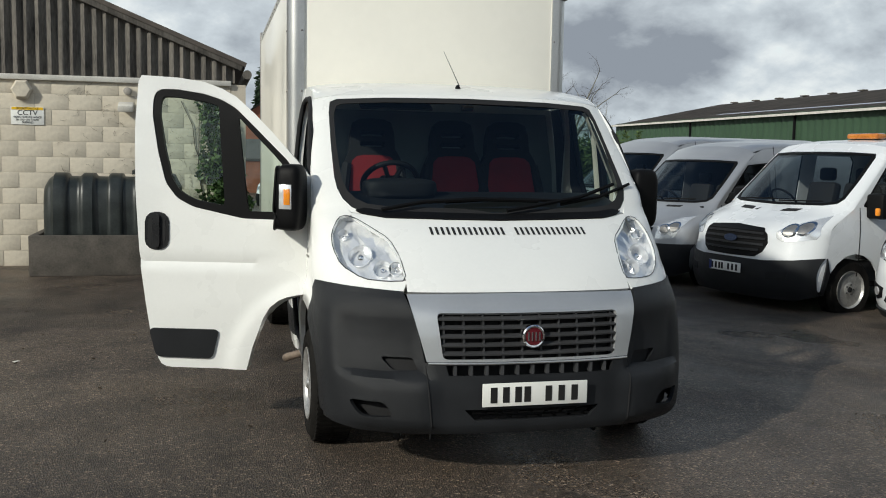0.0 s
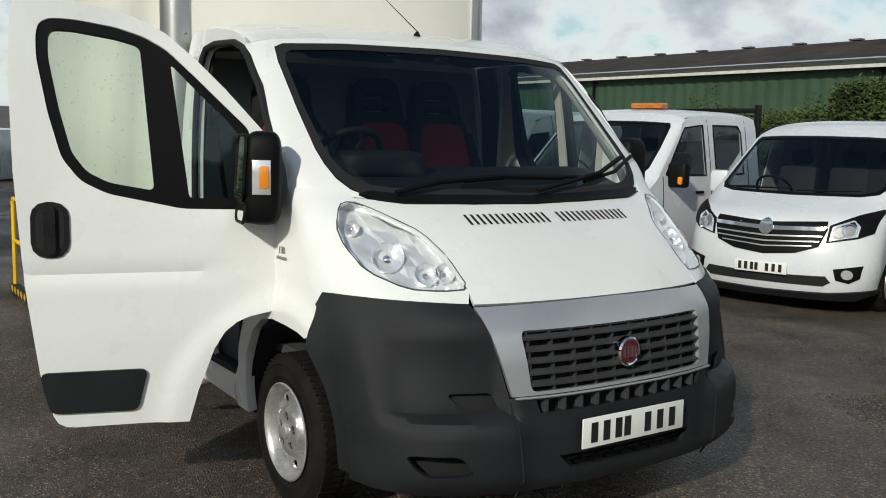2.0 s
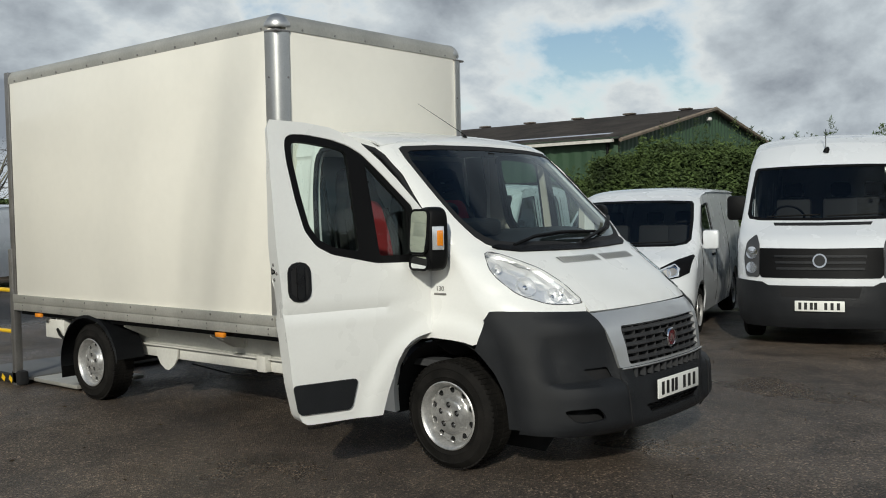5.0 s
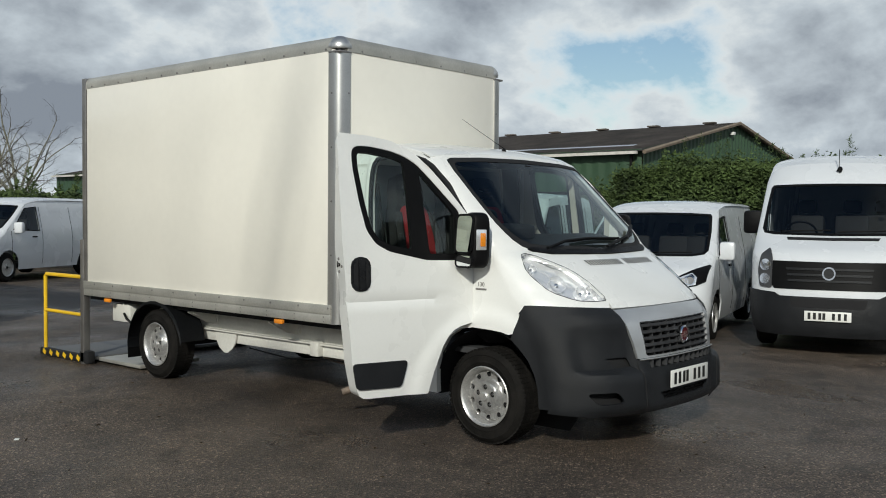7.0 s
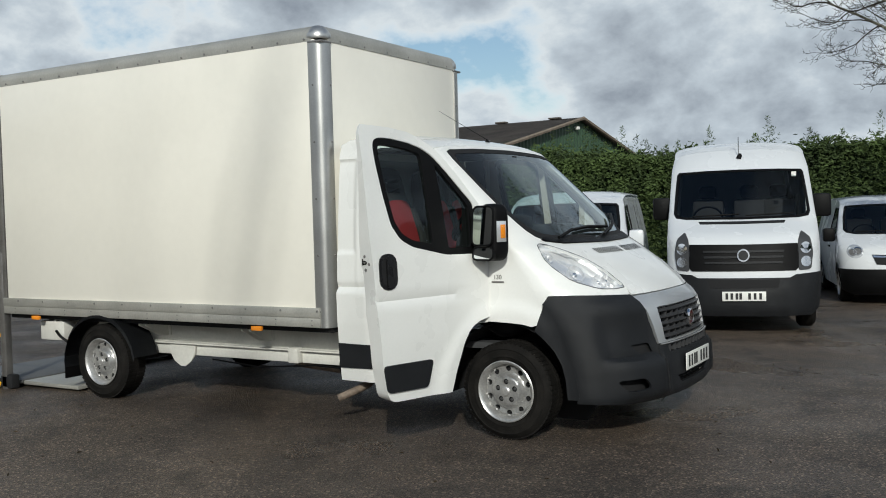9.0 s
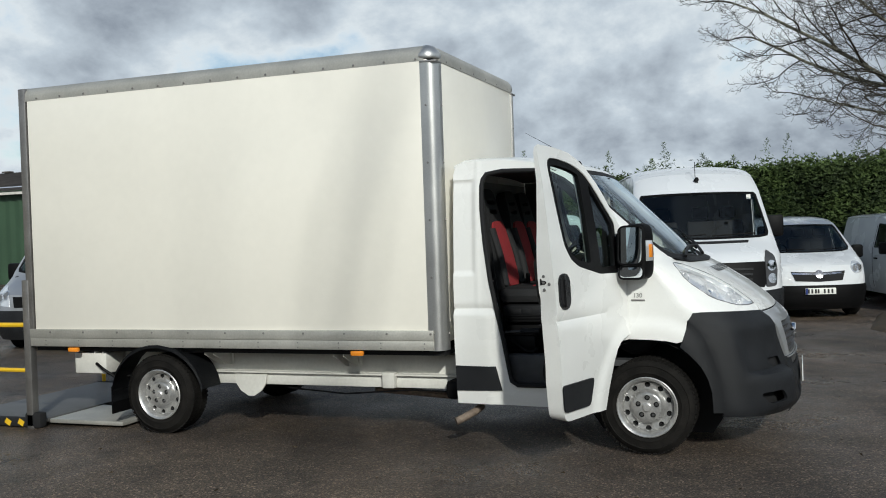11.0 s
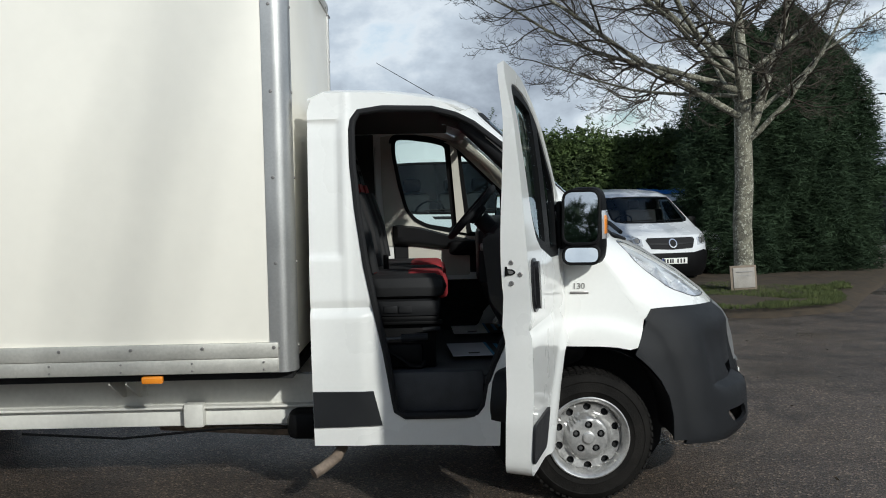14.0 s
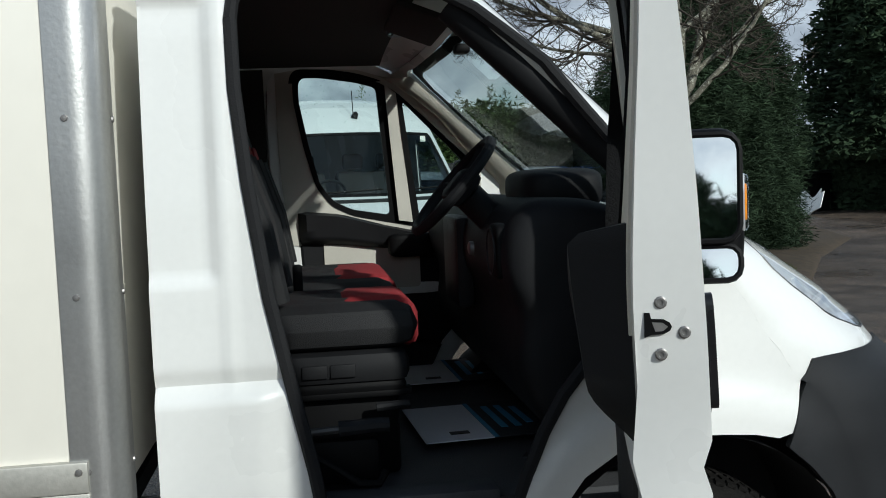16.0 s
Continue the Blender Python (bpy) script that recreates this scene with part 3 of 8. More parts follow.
grille_hole = fillet([(-0.455, 0.862), (-0.430, 0.650), (0.430, 0.650), (0.455, 0.862)], 0.025)
panel_half = [(0, 0.638), (0.505, 0.638), (0.568, 0.88), (0.578, 0.938), (0.30, 0.944), (0, 0.946)]
surround = part("grille_surround", B.front(mirror(panel_half), [grille_hole], 0.028, 0.02, lift=0.004), M_silver, van, "silver painted grille surround")
grille = part("grille", B.front([(-0.47, 0.875), (-0.445, 0.640), (0.445, 0.640), (0.47, 0.875)], (), 0.06, 0.01, lift=-0.05), M_matt_black, van, "black slatted radiator grille")
for k in range(5):
    z = 0.676 + 0.0405 * k
    w = 0.424 + (z - 0.65) * 0.12
    pts = [B.face(x, z) for x in np.linspace(-w, w, 15)]
    bm = bmesh.new()
    for a, b in zip(pts, pts[1:]):
        add_box(bm, (a + b) / 2 + Vector((0, 0.010, 0)), ((b - a).length * 1.03, 0.032, 0.0075), turn=Matrix.Rotation(math.atan2(b.y - a.y, b.x - a.x), 3, "Z") @ Matrix.Rotation(0.30, 3, "X"))
    part("grille_bar", bm, M_grille, grille)
web = [(0.094 * (k + 0.5), 0.656 + 0.0405 * j) for k in range(-5, 5) for j in range(6)]
studs("grille_web", block((0, 0.026, 0), (0.009, 0.034, 0.038)), [Matrix.Translation(B.face(x, z)) for x, z in web if abs(x) < 0.43], M_grille, grille)
studs("lower_web", block((0, 0.012, 0), (0.014, 0.03, 0.045)), [Matrix.Translation(B.face(0.075 * k, 0.598)) for k in range(-5, 6)], M_grille, grille)
for s in (-1, 1):
    part("bumper_seam", tube([bumper_skin(*B.to_flat(s * (0.515 - 0.03 * q), 0.62 - 0.35 * q)) + Vector((0, -0.011, 0)) for q in np.linspace(0, 1, 10)], 0.004, 5), M_matt_black, bumper)
pts = [B.face(x, 0.633) + Vector((0, -0.012, 0)) for x in np.linspace(-0.50, 0.50, 21)]
part("grille_trim", tube(pts, 0.0055), M_alu, surround, "bright trim line under the grille")
pz = B.face(0, 0.757)
badge_turn = Matrix.Translation((0, pz.y - 0.012, 0.757)) @ Matrix.Rotation(radians(-90), 4, "Z")
badge = part("badge", lathe([(0.0, -0.018), (0.052, -0.018), (0.056, -0.010), (0.056, 0.010), (0.050, 0.016), (0.044, 0.014), (0.044, 0.006), (0.0, 0.006)], 40, badge_turn), M_chrome, grille, "round badge with a dark red centre")
part("badge_centre", lathe([(0.0, 0.004), (0.043, 0.004), (0.043, 0.010), (0.0, 0.013)], 32, badge_turn), M_redlens, badge)
bm = bmesh.new()
for k in range(4):
    add_box(bm, (-0.027 + 0.018 * k, pz.y - 0.025, 0.757), (0.007, 0.005, 0.042))
part("badge_bar", bm, M_chrome, badge)

def number_plate(parent, x0, y, z, m=None, band=False, bars=7):
    """A plate of 520 x 111 mm facing -Y, with plain bars for its characters."""
    pl = part("number_plate", block((x0, y, z), (0.52, 0.008, 0.111), 0.003), M_plate, parent, "white number plate with black characters")
    xs = [-0.205, -0.145, -0.085, -0.04, 0.065, 0.13, 0.195]
    studs("character_bar", block((0, 0, 0), (0.032, 0.002, 0.074)), [Matrix.Translation((x0 + x, y - 0.005, z)) for x in xs[:bars]], M_ink, pl)
    if band:
        part("side_band", block((x0 - 0.237, y - 0.005, z), (0.04, 0.002, 0.105)), M_blue, pl)
    return pl

number_plate(van, 0.0, -0.945, 0.492)

hood_side = [(0.572, 0.948), (0.572, 1.0), (0.590, 1.10), (0.620, 1.174), (0.70, 1.224), (0.768, 1.276), (0.775, 1.294)]
bonnet = part("bonnet", B.front(mirror([(0, 0.950), (0.30, 0.950)] + hood_side + [(0.60, 1.276), (0.3, 1.266), (0, 1.264)]), (), 0.05, 0.015, lift=0.003), M_white, van, "white bonnet with two rows of vent slots")
for x0, x1 in ((-0.39, -0.016), (0.062, 0.438)):
    for k in range(14):
        bm = bmesh.new()
        x = x0 + (x1 - x0) * k / 13
        q = [(x - 0.0065, 1.199), (x + 0.0065, 1.199), (x + 0.0045, 1.233), (x - 0.0085, 1.233)]
        vs = [bm.verts.new(B.face(px, pz_) + Vector((0, -0.0035, 0.0035))) for px, pz_ in q]
        bm.faces.new(vs)
        part("vent_slot", bm, M_matt_black, bonnet)

hl = [(0.566, 0.998), (0.66, 0.992), (0.765, 0.998), (0.855, 1.05), (0.885, 1.13), (0.882, 1.20), (0.84, 1.272), (0.80, 1.284), (0.755, 1.272), (0.69, 1.232), (0.610, 1.180), (0.578, 1.10)]
hl = soften(hl, 1, 0.2)
for s in (-1, 1):
    wing_front = [(0.592, 0.946), (0.566, 0.998), (0.66, 0.992), (0.764, 0.998), (0.852, 1.050), (0.880, 1.13), (0.877, 1.20), (0.838, 1.268), (0.80, 1.280), (0.765, 1.285)] + [(0.79, 1.33), (B.w(1.33), 1.33)] + rim_line(1.30, 0.93, 12) + seam[:-1]
    wing = part("front_wing", B.front([(s * x, z) for x, z in wing_front], (), 0.025, 0.012, 0.002), M_white, van)
    rear = [(0.105, 1.40), (0.105, 0.80), (-0.05, 0.795), (-0.14, 0.788), (-0.20, 0.775), (-0.236, 0.785), (-0.260, 0.86)]
    part("wing_side", B.side(s, edge_line(0.915, 1.44, 14) + rear, (), 0.03, 0.012, 0.002, press), M_white, wing)
    part("lamp_opening", B.front([(s * x, z) for x, z in [(0.56, 0.98), (0.90, 0.98), (0.91, 1.29), (0.76, 1.30), (0.56, 1.19)]], (), 0.05, 0.004, -0.068), M_white, wing)
    lamp = part("headlight", B.front([(s * x, z) for x, z in hl], (), 0.035, 0.0, 0.004), M_lens, van, "clear headlight with chrome reflectors", shadow=False)
    facets = B.front([(s * (0.73 + (x - 0.73) * 1.12), 1.13 + (z - 1.13) * 1.12) for x, z in hl], (), 0.040, 0.0, -0.050)
    for v in facets.verts:
        v.co += Vector((0, random.uniform(-0.007, 0.007), random.uniform(-0.005, 0.005)))
    part("reflector", facets, M_lamp_in, lamp, sharp=1.0)
    for k, (x, z, r) in enumerate(((0.832, 1.205, 0.026), (0.768, 1.115, 0.058), (0.672, 1.058, 0.044), (0.607, 1.062, 0.036))):
        p = B.face(s * x, z)
        ax_ = (B.face(s * x + 0.02, z) - B.face(s * x - 0.02, z)).cross(B.face(s * x, z + 0.02) - B.face(s * x, z - 0.02)).normalized()
        axis = (ax_ * 0.7 + Vector((0, -0.3, 0))).normalized()
        tilt = Matrix.Translation(p - ax_ * (0.022 + 0.25 * r)) @ axis.to_track_quat("X", "Z").to_matrix().to_4x4()
        part("lamp_cup", lathe([(r * 0.25, -0.05), (r * 0.8, -0.03), (r, 0.012), (r * 1.06, 0.014), (r * 1.06, 0.002), (r * 0.9, -0.035), (r * 0.3, -0.06)], 18, tilt), M_lamp_in, lamp, sharp=12.0)
        part("bulb", lathe([(0.0, -0.03), (r * 0.26, -0.02), (r * 0.28, -0.006), (r * 0.16, 0.0), (0, 0.002)], 16, tilt), M_chrome, lamp)
    bm = bmesh.new()
    rim_a = [bm.verts.new(B.face(s * x, z) + Vector((0, 0.002, 0))) for x, z in resample(hl, 0.04)]
    rim_b = [bm.verts.new(B.face(s * (0.73 + (x - 0.73) * 0.95), 1.13 + (z - 1.13) * 0.95) + Vector((-s * 0.02, 0.075, -0.03))) for x, z in resample(hl, 0.04)]
    for i in range(len(rim_a)):
        j = (i + 1) % len(rim_a)
        bm.faces.new((rim_a[i], rim_a[j], rim_b[j], rim_b[i]))
    part("lamp_wall", bm, M_lamp_in, lamp)
    bm = bmesh.new()
    ring = [B.face(s * x, z) + Vector((0, -0.003, 0)) for x, z in resample(hl, 0.04)]
    add_tube(bm, ring + ring[:1], 0.0030, 5)
    part("lamp_seal", bm, M_grille, lamp)

ws = [(0, 1.272), (0.60, 1.284), (0.70, 1.297), (0.765, 1.325), (0.806, 1.368), (0.828, 1.42), (0.836, 1.48), (0.832, 1.66), (0.822, 1.84), (0.808, 1.905), (0.77, 1.922), (0.5, 1.936), (0, 1.944)]
frame_out = [(0, 1.268), (0.60, 1.280), (0.70, 1.292), (0.78, 1.30), (B.w(1.33), 1.33)] + rim_line(1.38, B.crest(B.w(1.88)), 8)
frame_out += [(x, B.crest(x)) for x in (0.85, 0.83, 0.79, 0.72, 0.6, 0.4, 0.2)] + [(0, 1.965)]
part("windscreen_frame", B.front(mirror(frame_out), [mirror(ws)], 0.05, 0.03), M_white, van)
screen = part("windscreen", B.front(mirror(ws), (), 0.06, 0.0, -0.001), M_screen, van, "raked tinted windscreen", shadow=False)
band = [(0, 1.274), (0.60, 1.286), (0.698, 1.299), (0.762, 1.327), (0.802, 1.370), (0.824, 1.422), (0.832, 1.48), (0.828, 1.66), (0.818, 1.84), (0.804, 1.902), (0.768, 1.919), (0.5, 1.933), (0, 1.941)]
band_in = [(0, 1.318), (0.58, 1.330), (0.68, 1.342), (0.738, 1.368), (0.775, 1.405), (0.793, 1.45), (0.800, 1.50), (0.803, 1.66), (0.795, 1.83), (0.775, 1.878), (0.74, 1.892), (0.5, 1.905), (0, 1.912)]
part("windscreen_border", B.front(mirror(band), [mirror(band_in)], 0.05, 0.002, 0.002), M_matt_black, screen)
part("scuttle", B.front(mirror([(0, 1.262), (0.6, 1.272), (0.69, 1.284), (0.745, 1.303), (0.70, 1.314), (0.58, 1.300), (0, 1.288)]), (), 0.05, 0.02, 0.012), M_black, van)
part("rear_view_mirror_foot", block(B.face(0.0, 1.885) + Vector((0, 0.03, 0)), (0.07, 0.05, 0.03), 0.008), M_black, screen)
for pts in ([(-0.62, 1.295), (-0.40, 1.335), (-0.10, 1.352), (0.24, 1.345)], [(0.05, 1.295), (0.25, 1.325), (0.50, 1.365), (0.74, 1.435)]):
    path = [B.face(x, z) + Vector((0, -0.028, 0.022)) for x, z in pts]
    wiper = part("wiper", tube(path, 0.0115, 6), M_black, van)
    blade = [B.face(x + 0.13, z + 0.012) + Vector((0, -0.012, 0.01)) for x, z in pts[1:]]
    part("wiper_blade", tube(blade, 0.0095, 6), M_black, wiper)
part("roof", B.roof_sheet(1.305), M_white, van)
aerial = part("aerial", lathe([(0.0, -0.01), (0.022, 0.0), (0.016, 0.02), (0.006, 0.035), (0.0, 0.036)], 16, Matrix.Translation((-0.01, 0.60, 2.0)) @ Matrix.Rotation(radians(-90), 4, "Y")), M_black, van)
part("mast", tube([(0.0, 0.60, 2.03), (0.0, 0.81, 2.155), (0.0, 1.02, 2.28)], 0.0028, 6, 0.0014), M_black, aerial)

# sides of the cab
opening = [(1.092, 1.84), (1.085, 1.885), (1.06, 1.922), (0.945, 1.938), (0.714, 1.931), (0.60, 1.900), (0.518, 1.857), (0.357, 1.728), (0.259, 1.605), (0.15, 1.475), (0.11, 1.41), (0.11, 1.10), (0.20, 1.055), (0.281, 0.997), (0.345, 0.92), (0.397, 0.83), (0.44, 0.73), (0.470, 0.63), (0.490, 0.52), (0.523, 0.477), (0.864, 0.477), (0.908, 0.505), (0.95, 0.78), (0.985, 0.95), (1.035, 1.20), (1.070, 1.46), (1.090, 1.68)]
roof_side = [(y, B.roof_point(B.half, y).z) for y in (1.30, 1.23, 1.1, 1.0, 0.85, 0.75, 0.68)]
cab_out = [(1.30, 0.345), (1.302, 1.2), (1.302, 1.93), (1.285, 1.985)] + roof_side[1:] + edge_line(B.crest(B.half), 1.40, 8) + [(0.104, 1.40), (0.104, 0.797), (0.20, 0.78), (0.30, 0.715), (0.385, 0.60), (0.415, 0.46), (0.42, 0.325)]
for s in (-1, 1):
    side_panel = part("cab_side", B.side(s, cab_out, [opening], 0.0135 if s < 0 else 0.03, 0.04, 0.002, press), M_white, van)
    part("sill_trim", B.side(s, [(1.298, 0.608), (1.016, 0.603), (0.978, 0.438), (1.298, 0.436)], (), 0.08, 0.012, 0.012, press), M_bumper, side_panel, "dark plastic rubbing strip")
    seal = [Vector((s * (B.w(z) + (0.004 if y > 0.16 else -0.016)), y, z)) for y, z in resample(opening, 0.05)]
    part("door_seal", tube(seal + seal[:1], 0.016, 8), M_matt_black, side_panel)
for s in (-1, 1):
    part("door_jamb", block((s * 0.922, 0.10, 1.15), (0.05, 0.06, 0.64), 0.01), M_white, van)
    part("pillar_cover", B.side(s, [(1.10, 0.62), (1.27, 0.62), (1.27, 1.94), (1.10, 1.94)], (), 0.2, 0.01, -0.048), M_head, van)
part("striker", block((-0.92, 1.055, 1.185), (0.03, 0.05, 0.012), 0.004), M_steel, van)
part("cab_back", sheet([(-0.93, 0.36), (0.93, 0.36), (0.955, 0.8), (0.90, 1.5), (0.84, 1.93), (0.6, 2.0), (-0.6, 2.0), (-0.84, 1.93), (-0.90, 1.5), (-0.955, 0.8)], flat_y(1.30), (), 0.3, 0.02, (0, 1, 0)), M_white, van)
part("inner_bulkhead", sheet([(-0.90, 0.60), (0.90, 0.60), (0.86, 1.5), (0.80, 1.90), (-0.80, 1.90), (-0.86, 1.5)], flat_y(1.27), (), 0.3, 0.02, (0, -1, 0)), M_bulkhead, van)

# door, hinged at its front edge; s runs back from the hinge
HINGE = Vector((-0.955, 0.118, 0.0))
door_out = [(0.0, 0.835), (0.05, 0.828), (0.12, 0.813), (0.168, 0.793), (0.215, 0.755), (0.255, 0.69), (0.318, 0.52), (0.352, 0.395), (0.775, 0.398), (0.808, 0.402), (0.836, 0.418), (0.853, 0.448), (0.895, 0.62), (0.938, 0.964), (0.967, 1.38), (0.975, 1.72), (0.967, 1.98), (0.950, 2.016), (0.749, 2.006), (0.60, 1.984), (0.50, 1.948), (0.42, 1.905), (0.31, 1.81), (0.20, 1.70), (0.06, 1.545), (0.0, 1.475)]
win_out = [(0.880, 1.80), (0.880, 1.89), (0.868, 1.925), (0.835, 1.943), (0.75, 1.942), (0.60, 1.920), (0.50, 1.890), (0.42, 1.845), (0.31, 1.740), (0.20, 1.632), (0.11, 1.545), (0.11, 1.235), (0.37, 1.240), (0.439, 1.255), (0.642, 1.298), (0.735, 1.345), (0.80, 1.43), (0.845, 1.60)]
pane_a = [(0.860, 1.80), (0.860, 1.88), (0.848, 1.908), (0.825, 1.923), (0.75, 1.922), (0.60, 1.900), (0.497, 1.872), (0.450, 1.285), (0.642, 1.320), (0.728, 1.365), (0.785, 1.445), (0.826, 1.61)]
pane_b = [(0.415, 1.815), (0.31, 1.712), (0.20, 1.602), (0.140, 1.535), (0.138, 1.27), (0.352, 1.27)]


def inset(poly, d):
    """An outline drawn in by d all round."""
    area = sum(x0 * y1 - x1 * y0 for (x0, y0), (x1, y1) in zip(poly, poly[1:] + poly[:1]))
    out = []
    for i in range(len(poly)):
        a, p, b = Vector(poly[i - 1]), Vector(poly[i]), Vector(poly[(i + 1) % len(poly)])
        e, f = (p - a).normalized(), (b - p).normalized()
        n = Vector((-(e.y + f.y), e.x + f.x)).normalized() * (1 if area > 0 else -1)
        q = p + n * d / max(0.5, n.dot(Vector((-e.y, e.x)) * (1 if area > 0 else -1)))
        out.append((q.x, q.y))
    return out


win_out, pane_a, pane_b = fillet(win_out, 0.03), fillet(inset(pane_a, 0.020), 0.025), fillet(inset(pane_b, 0.010), 0.02)

def pillow(c, size, power=0.50):
    """A box with fully rounded edges and slightly bellied faces."""
    bm = bmesh.new()
    bmesh.ops.create_uvsphere(bm, u_segments=28, v_segments=16, radius=1)
    for v in bm.verts:
        flat = lambda q, k: math.copysign(abs(q) ** k, q)
        v.co = Vector((c[0] + 0.5 * size[0] * flat(v.co.x, power), c[1] + 0.5 * size[1] * flat(v.co.y, power), c[2] + 0.5 * size[2] * flat(v.co.z, power * 0.8)))
    return bm


def door(s, parent_turn, open_door):
    """A cab door for the side s (-1: right of the van). Closed in its own frame; turned about the hinge."""
    ax = Vector((s * abs(HINGE.x), HINGE.y, 0))

    inset_line = inset

    def skin(out_, holes=(), step=0.07, thick=0.01, lift=0.0, inset=0.0):
        def surf(q, z):
            return Vector((s * (B.w(z) - inset + (press(min(q + ax.y, 1.0), z) if inset == 0 else 0)) - ax.x, q, z))
        return sheet(out_, surf, holes, step, thick, (s, 0, 0), None, lift)
    shell = skin(door_out, [win_out], 0.04, 0.105)
    for v in shell.verts:
        deep = s * (s * B.w(v.co.z) - ax.x - v.co.x)
        if deep > 0.05:
            v.co.x += s * deep * 0.76 * ease(1.18, 2.02, v.co.z)
    d = part("door", shell, M_white, van, "white cab door standing open" if open_door else "white cab door, closed")
    d.matrix_local = parent_turn
    fr = part("window_frame", skin(win_out, [pane_a, pane_b], 0.06, 0.03, -0.006), M_black, d)
    part("window", skin(pane_a, (), 0.1, 0.0, -0.018), M_glass, d, "", shadow=False)
    drops = bmesh.new()
    rnd = random.Random(7 + s)
    while len(drops.verts) < 6 * 280:
        q, z = rnd.uniform(0.14, 0.86), rnd.uniform(1.26, 1.92)
        if inside(pane_a, q, z) or inside(pane_b, q, z):
            k = rnd.choice((0.0012, 0.0016, 0.0022, 0.0030))
            p = Vector((s * (B.w(z) - 0.017) - ax.x, q, z))
            tip, ring = drops.verts.new(p + Vector((s * k * 0.8, 0, 0))), [drops.verts.new(p + Vector((0, k * math.cos(a), k * 1.25 * math.sin(a)))) for a in (0.0, 1.26, 2.51, 3.77, 5.03)]
            for i in range(5):
                drops.faces.new((tip, ring[i], ring[(i + 1) % 5]))
    tagged(part("rain_drops", drops, M_drop, d, "rain drops on the glass", shadow=False), kind="stuff")
    part("quarter_window", skin(pane_b, (), 0.1, 0.0, -0.018), M_glass, d, "", shadow=False)
    part("rubbing_strip", skin(fillet([(0.897, 0.622), (0.506, 0.620), (0.545, 0.455), (0.862, 0.460)], 0.03), (), 0.08, 0.01, 0.012), M_bumper, d, "dark plastic rubbing strip")
    hb = part("handle", skin(rounded(0.778, 1.060, 0.912, 1.268, 0.055), (), 0.03, 0.01, 0.007), M_gloss_black, d, "black oval door handle")
    part("bowl", skin(rounded(0.795, 1.082, 0.895, 1.246, 0.040), (), 0.03, 0.004, 0.009), M_matt_black, hb)
    part("grip", skin(rounded(0.826, 1.072, 0.866, 1.256, 0.018), (), 0.02, 0.016, 0.024), M_gloss_black, hb)
    part("lock", lathe([(0, 0), (0.011, 0), (0.011, 0.006), (0, 0.007)], 14, Matrix.Translation((s * (B.w(1.075) + 0.008) - ax.x, 0.846, 1.083)) @ Matrix.Rotation(0 if s > 0 else math.pi, 4, "Z")), M_chrome, hb)
    # inside: card, armrest, pocket
    def moulded(out_, thick, inset):
        """A padded panel whose inner face draws in towards its middle."""
        bm = skin(soften(out_, 1, 0.15), (), 0.07, thick, 0.0, inset)
        cy, cz = sum(p[0] for p in out_) / len(out_), sum(p[1] for p in out_) / len(out_)
        for v in bm.verts:
            if s * (s * B.w(v.co.z) - ax.x - v.co.x) > inset + thick * 0.5:
                v.co.y += (cy - v.co.y) * 0.07
                v.co.z += (cz - v.co.z) * 0.07
        return bm
    hollow = lambda z: 0.105 * (1 - 0.76 * ease(1.18, 2.02, z))
    card = [(0.08, 0.88), (0.19, 0.84), (0.29, 0.74), (0.37, 0.56), (0.76, 0.55), (0.82, 0.72), (0.865, 1.02), (0.875, 1.20), (0.87, 1.33), (0.82, 1.335), (0.66, 1.275), (0.45, 1.235), (0.10, 1.22)]
    part("door_card", moulded(card, 0.014, 0.098), M_cabin, d, "black moulded inner panel")

    def padded(line, bottom, depth, rows=14, cols=18):
        """A soft pad between a top line of (q, z) and a bottom line, rounded all round and deepest below its top."""
        bm = bmesh.new()
        grid = []
        for i in range(cols + 1):
            u = i / cols
            q, top, low = table(line, u, 0), table(line, u, 1), table(bottom, u, 1)
            edge_u = min(1.0, min(u, 1 - u) / 0.06)
            col = []
            for j in range(rows + 1):
                v = j / rows
                z = top + (low - top) * v
                swell = min(1.0, v / 0.07) ** 0.5 * (1 - 0.32 * v) * (1 - ease(0.70, 1.0, v)) ** 0.8 * (2 * edge_u - edge_u ** 2) ** 0.5
                col.append(bm.verts.new((s * (B.w(z) - hollow(z) + 0.006 - depth * swell) - ax.x, q, z)))
            grid.append(col)
        for i in range(cols):
            for j in range(rows):
                bm.faces.new((grid[i][j], grid[i + 1][j], grid[i + 1][j + 1], grid[i][j + 1]))
        bmesh.ops.recalc_face_normals(bm, faces=bm.faces[:])
        return bm

    def table(line, u, k):
        x = u * (len(line) - 1)
        i = min(int(x), len(line) - 2)
        return line[i][k] + (line[i + 1][k] - line[i][k]) * (x - i)
    top_line = [(0.12, 1.205), (0.31, 1.215), (0.50, 1.25), (0.69, 1.31), (0.885, 1.392)]
    if open_door:
        part("upper_pad", padded(top_line, [(0, 0.98), (0, 0.98), (0, 0.98), (0, 0.98), (0, 1.00)], 0.105, 22), M_cabin, d, sharp=60)
    else:
        part("upper_pad", padded([(0.12, 1.205), (0.31, 1.225), (0.50, 1.27), (0.69, 1.325), (0.872, 1.345)], [(0, 1.10), (0, 1.13), (0, 1.16), (0, 1.18), (0, 1.19)], 0.09), M_cabin, d, sharp=60)
        part("card_inlay", skin(fillet([(0.36, 1.00), (0.765, 1.00), (0.765, 1.215), (0.36, 1.205)], 0.02), (), 0.1, 0.012, 0.0, 0.108), M_beige, d, "pale inlay of the door panel")
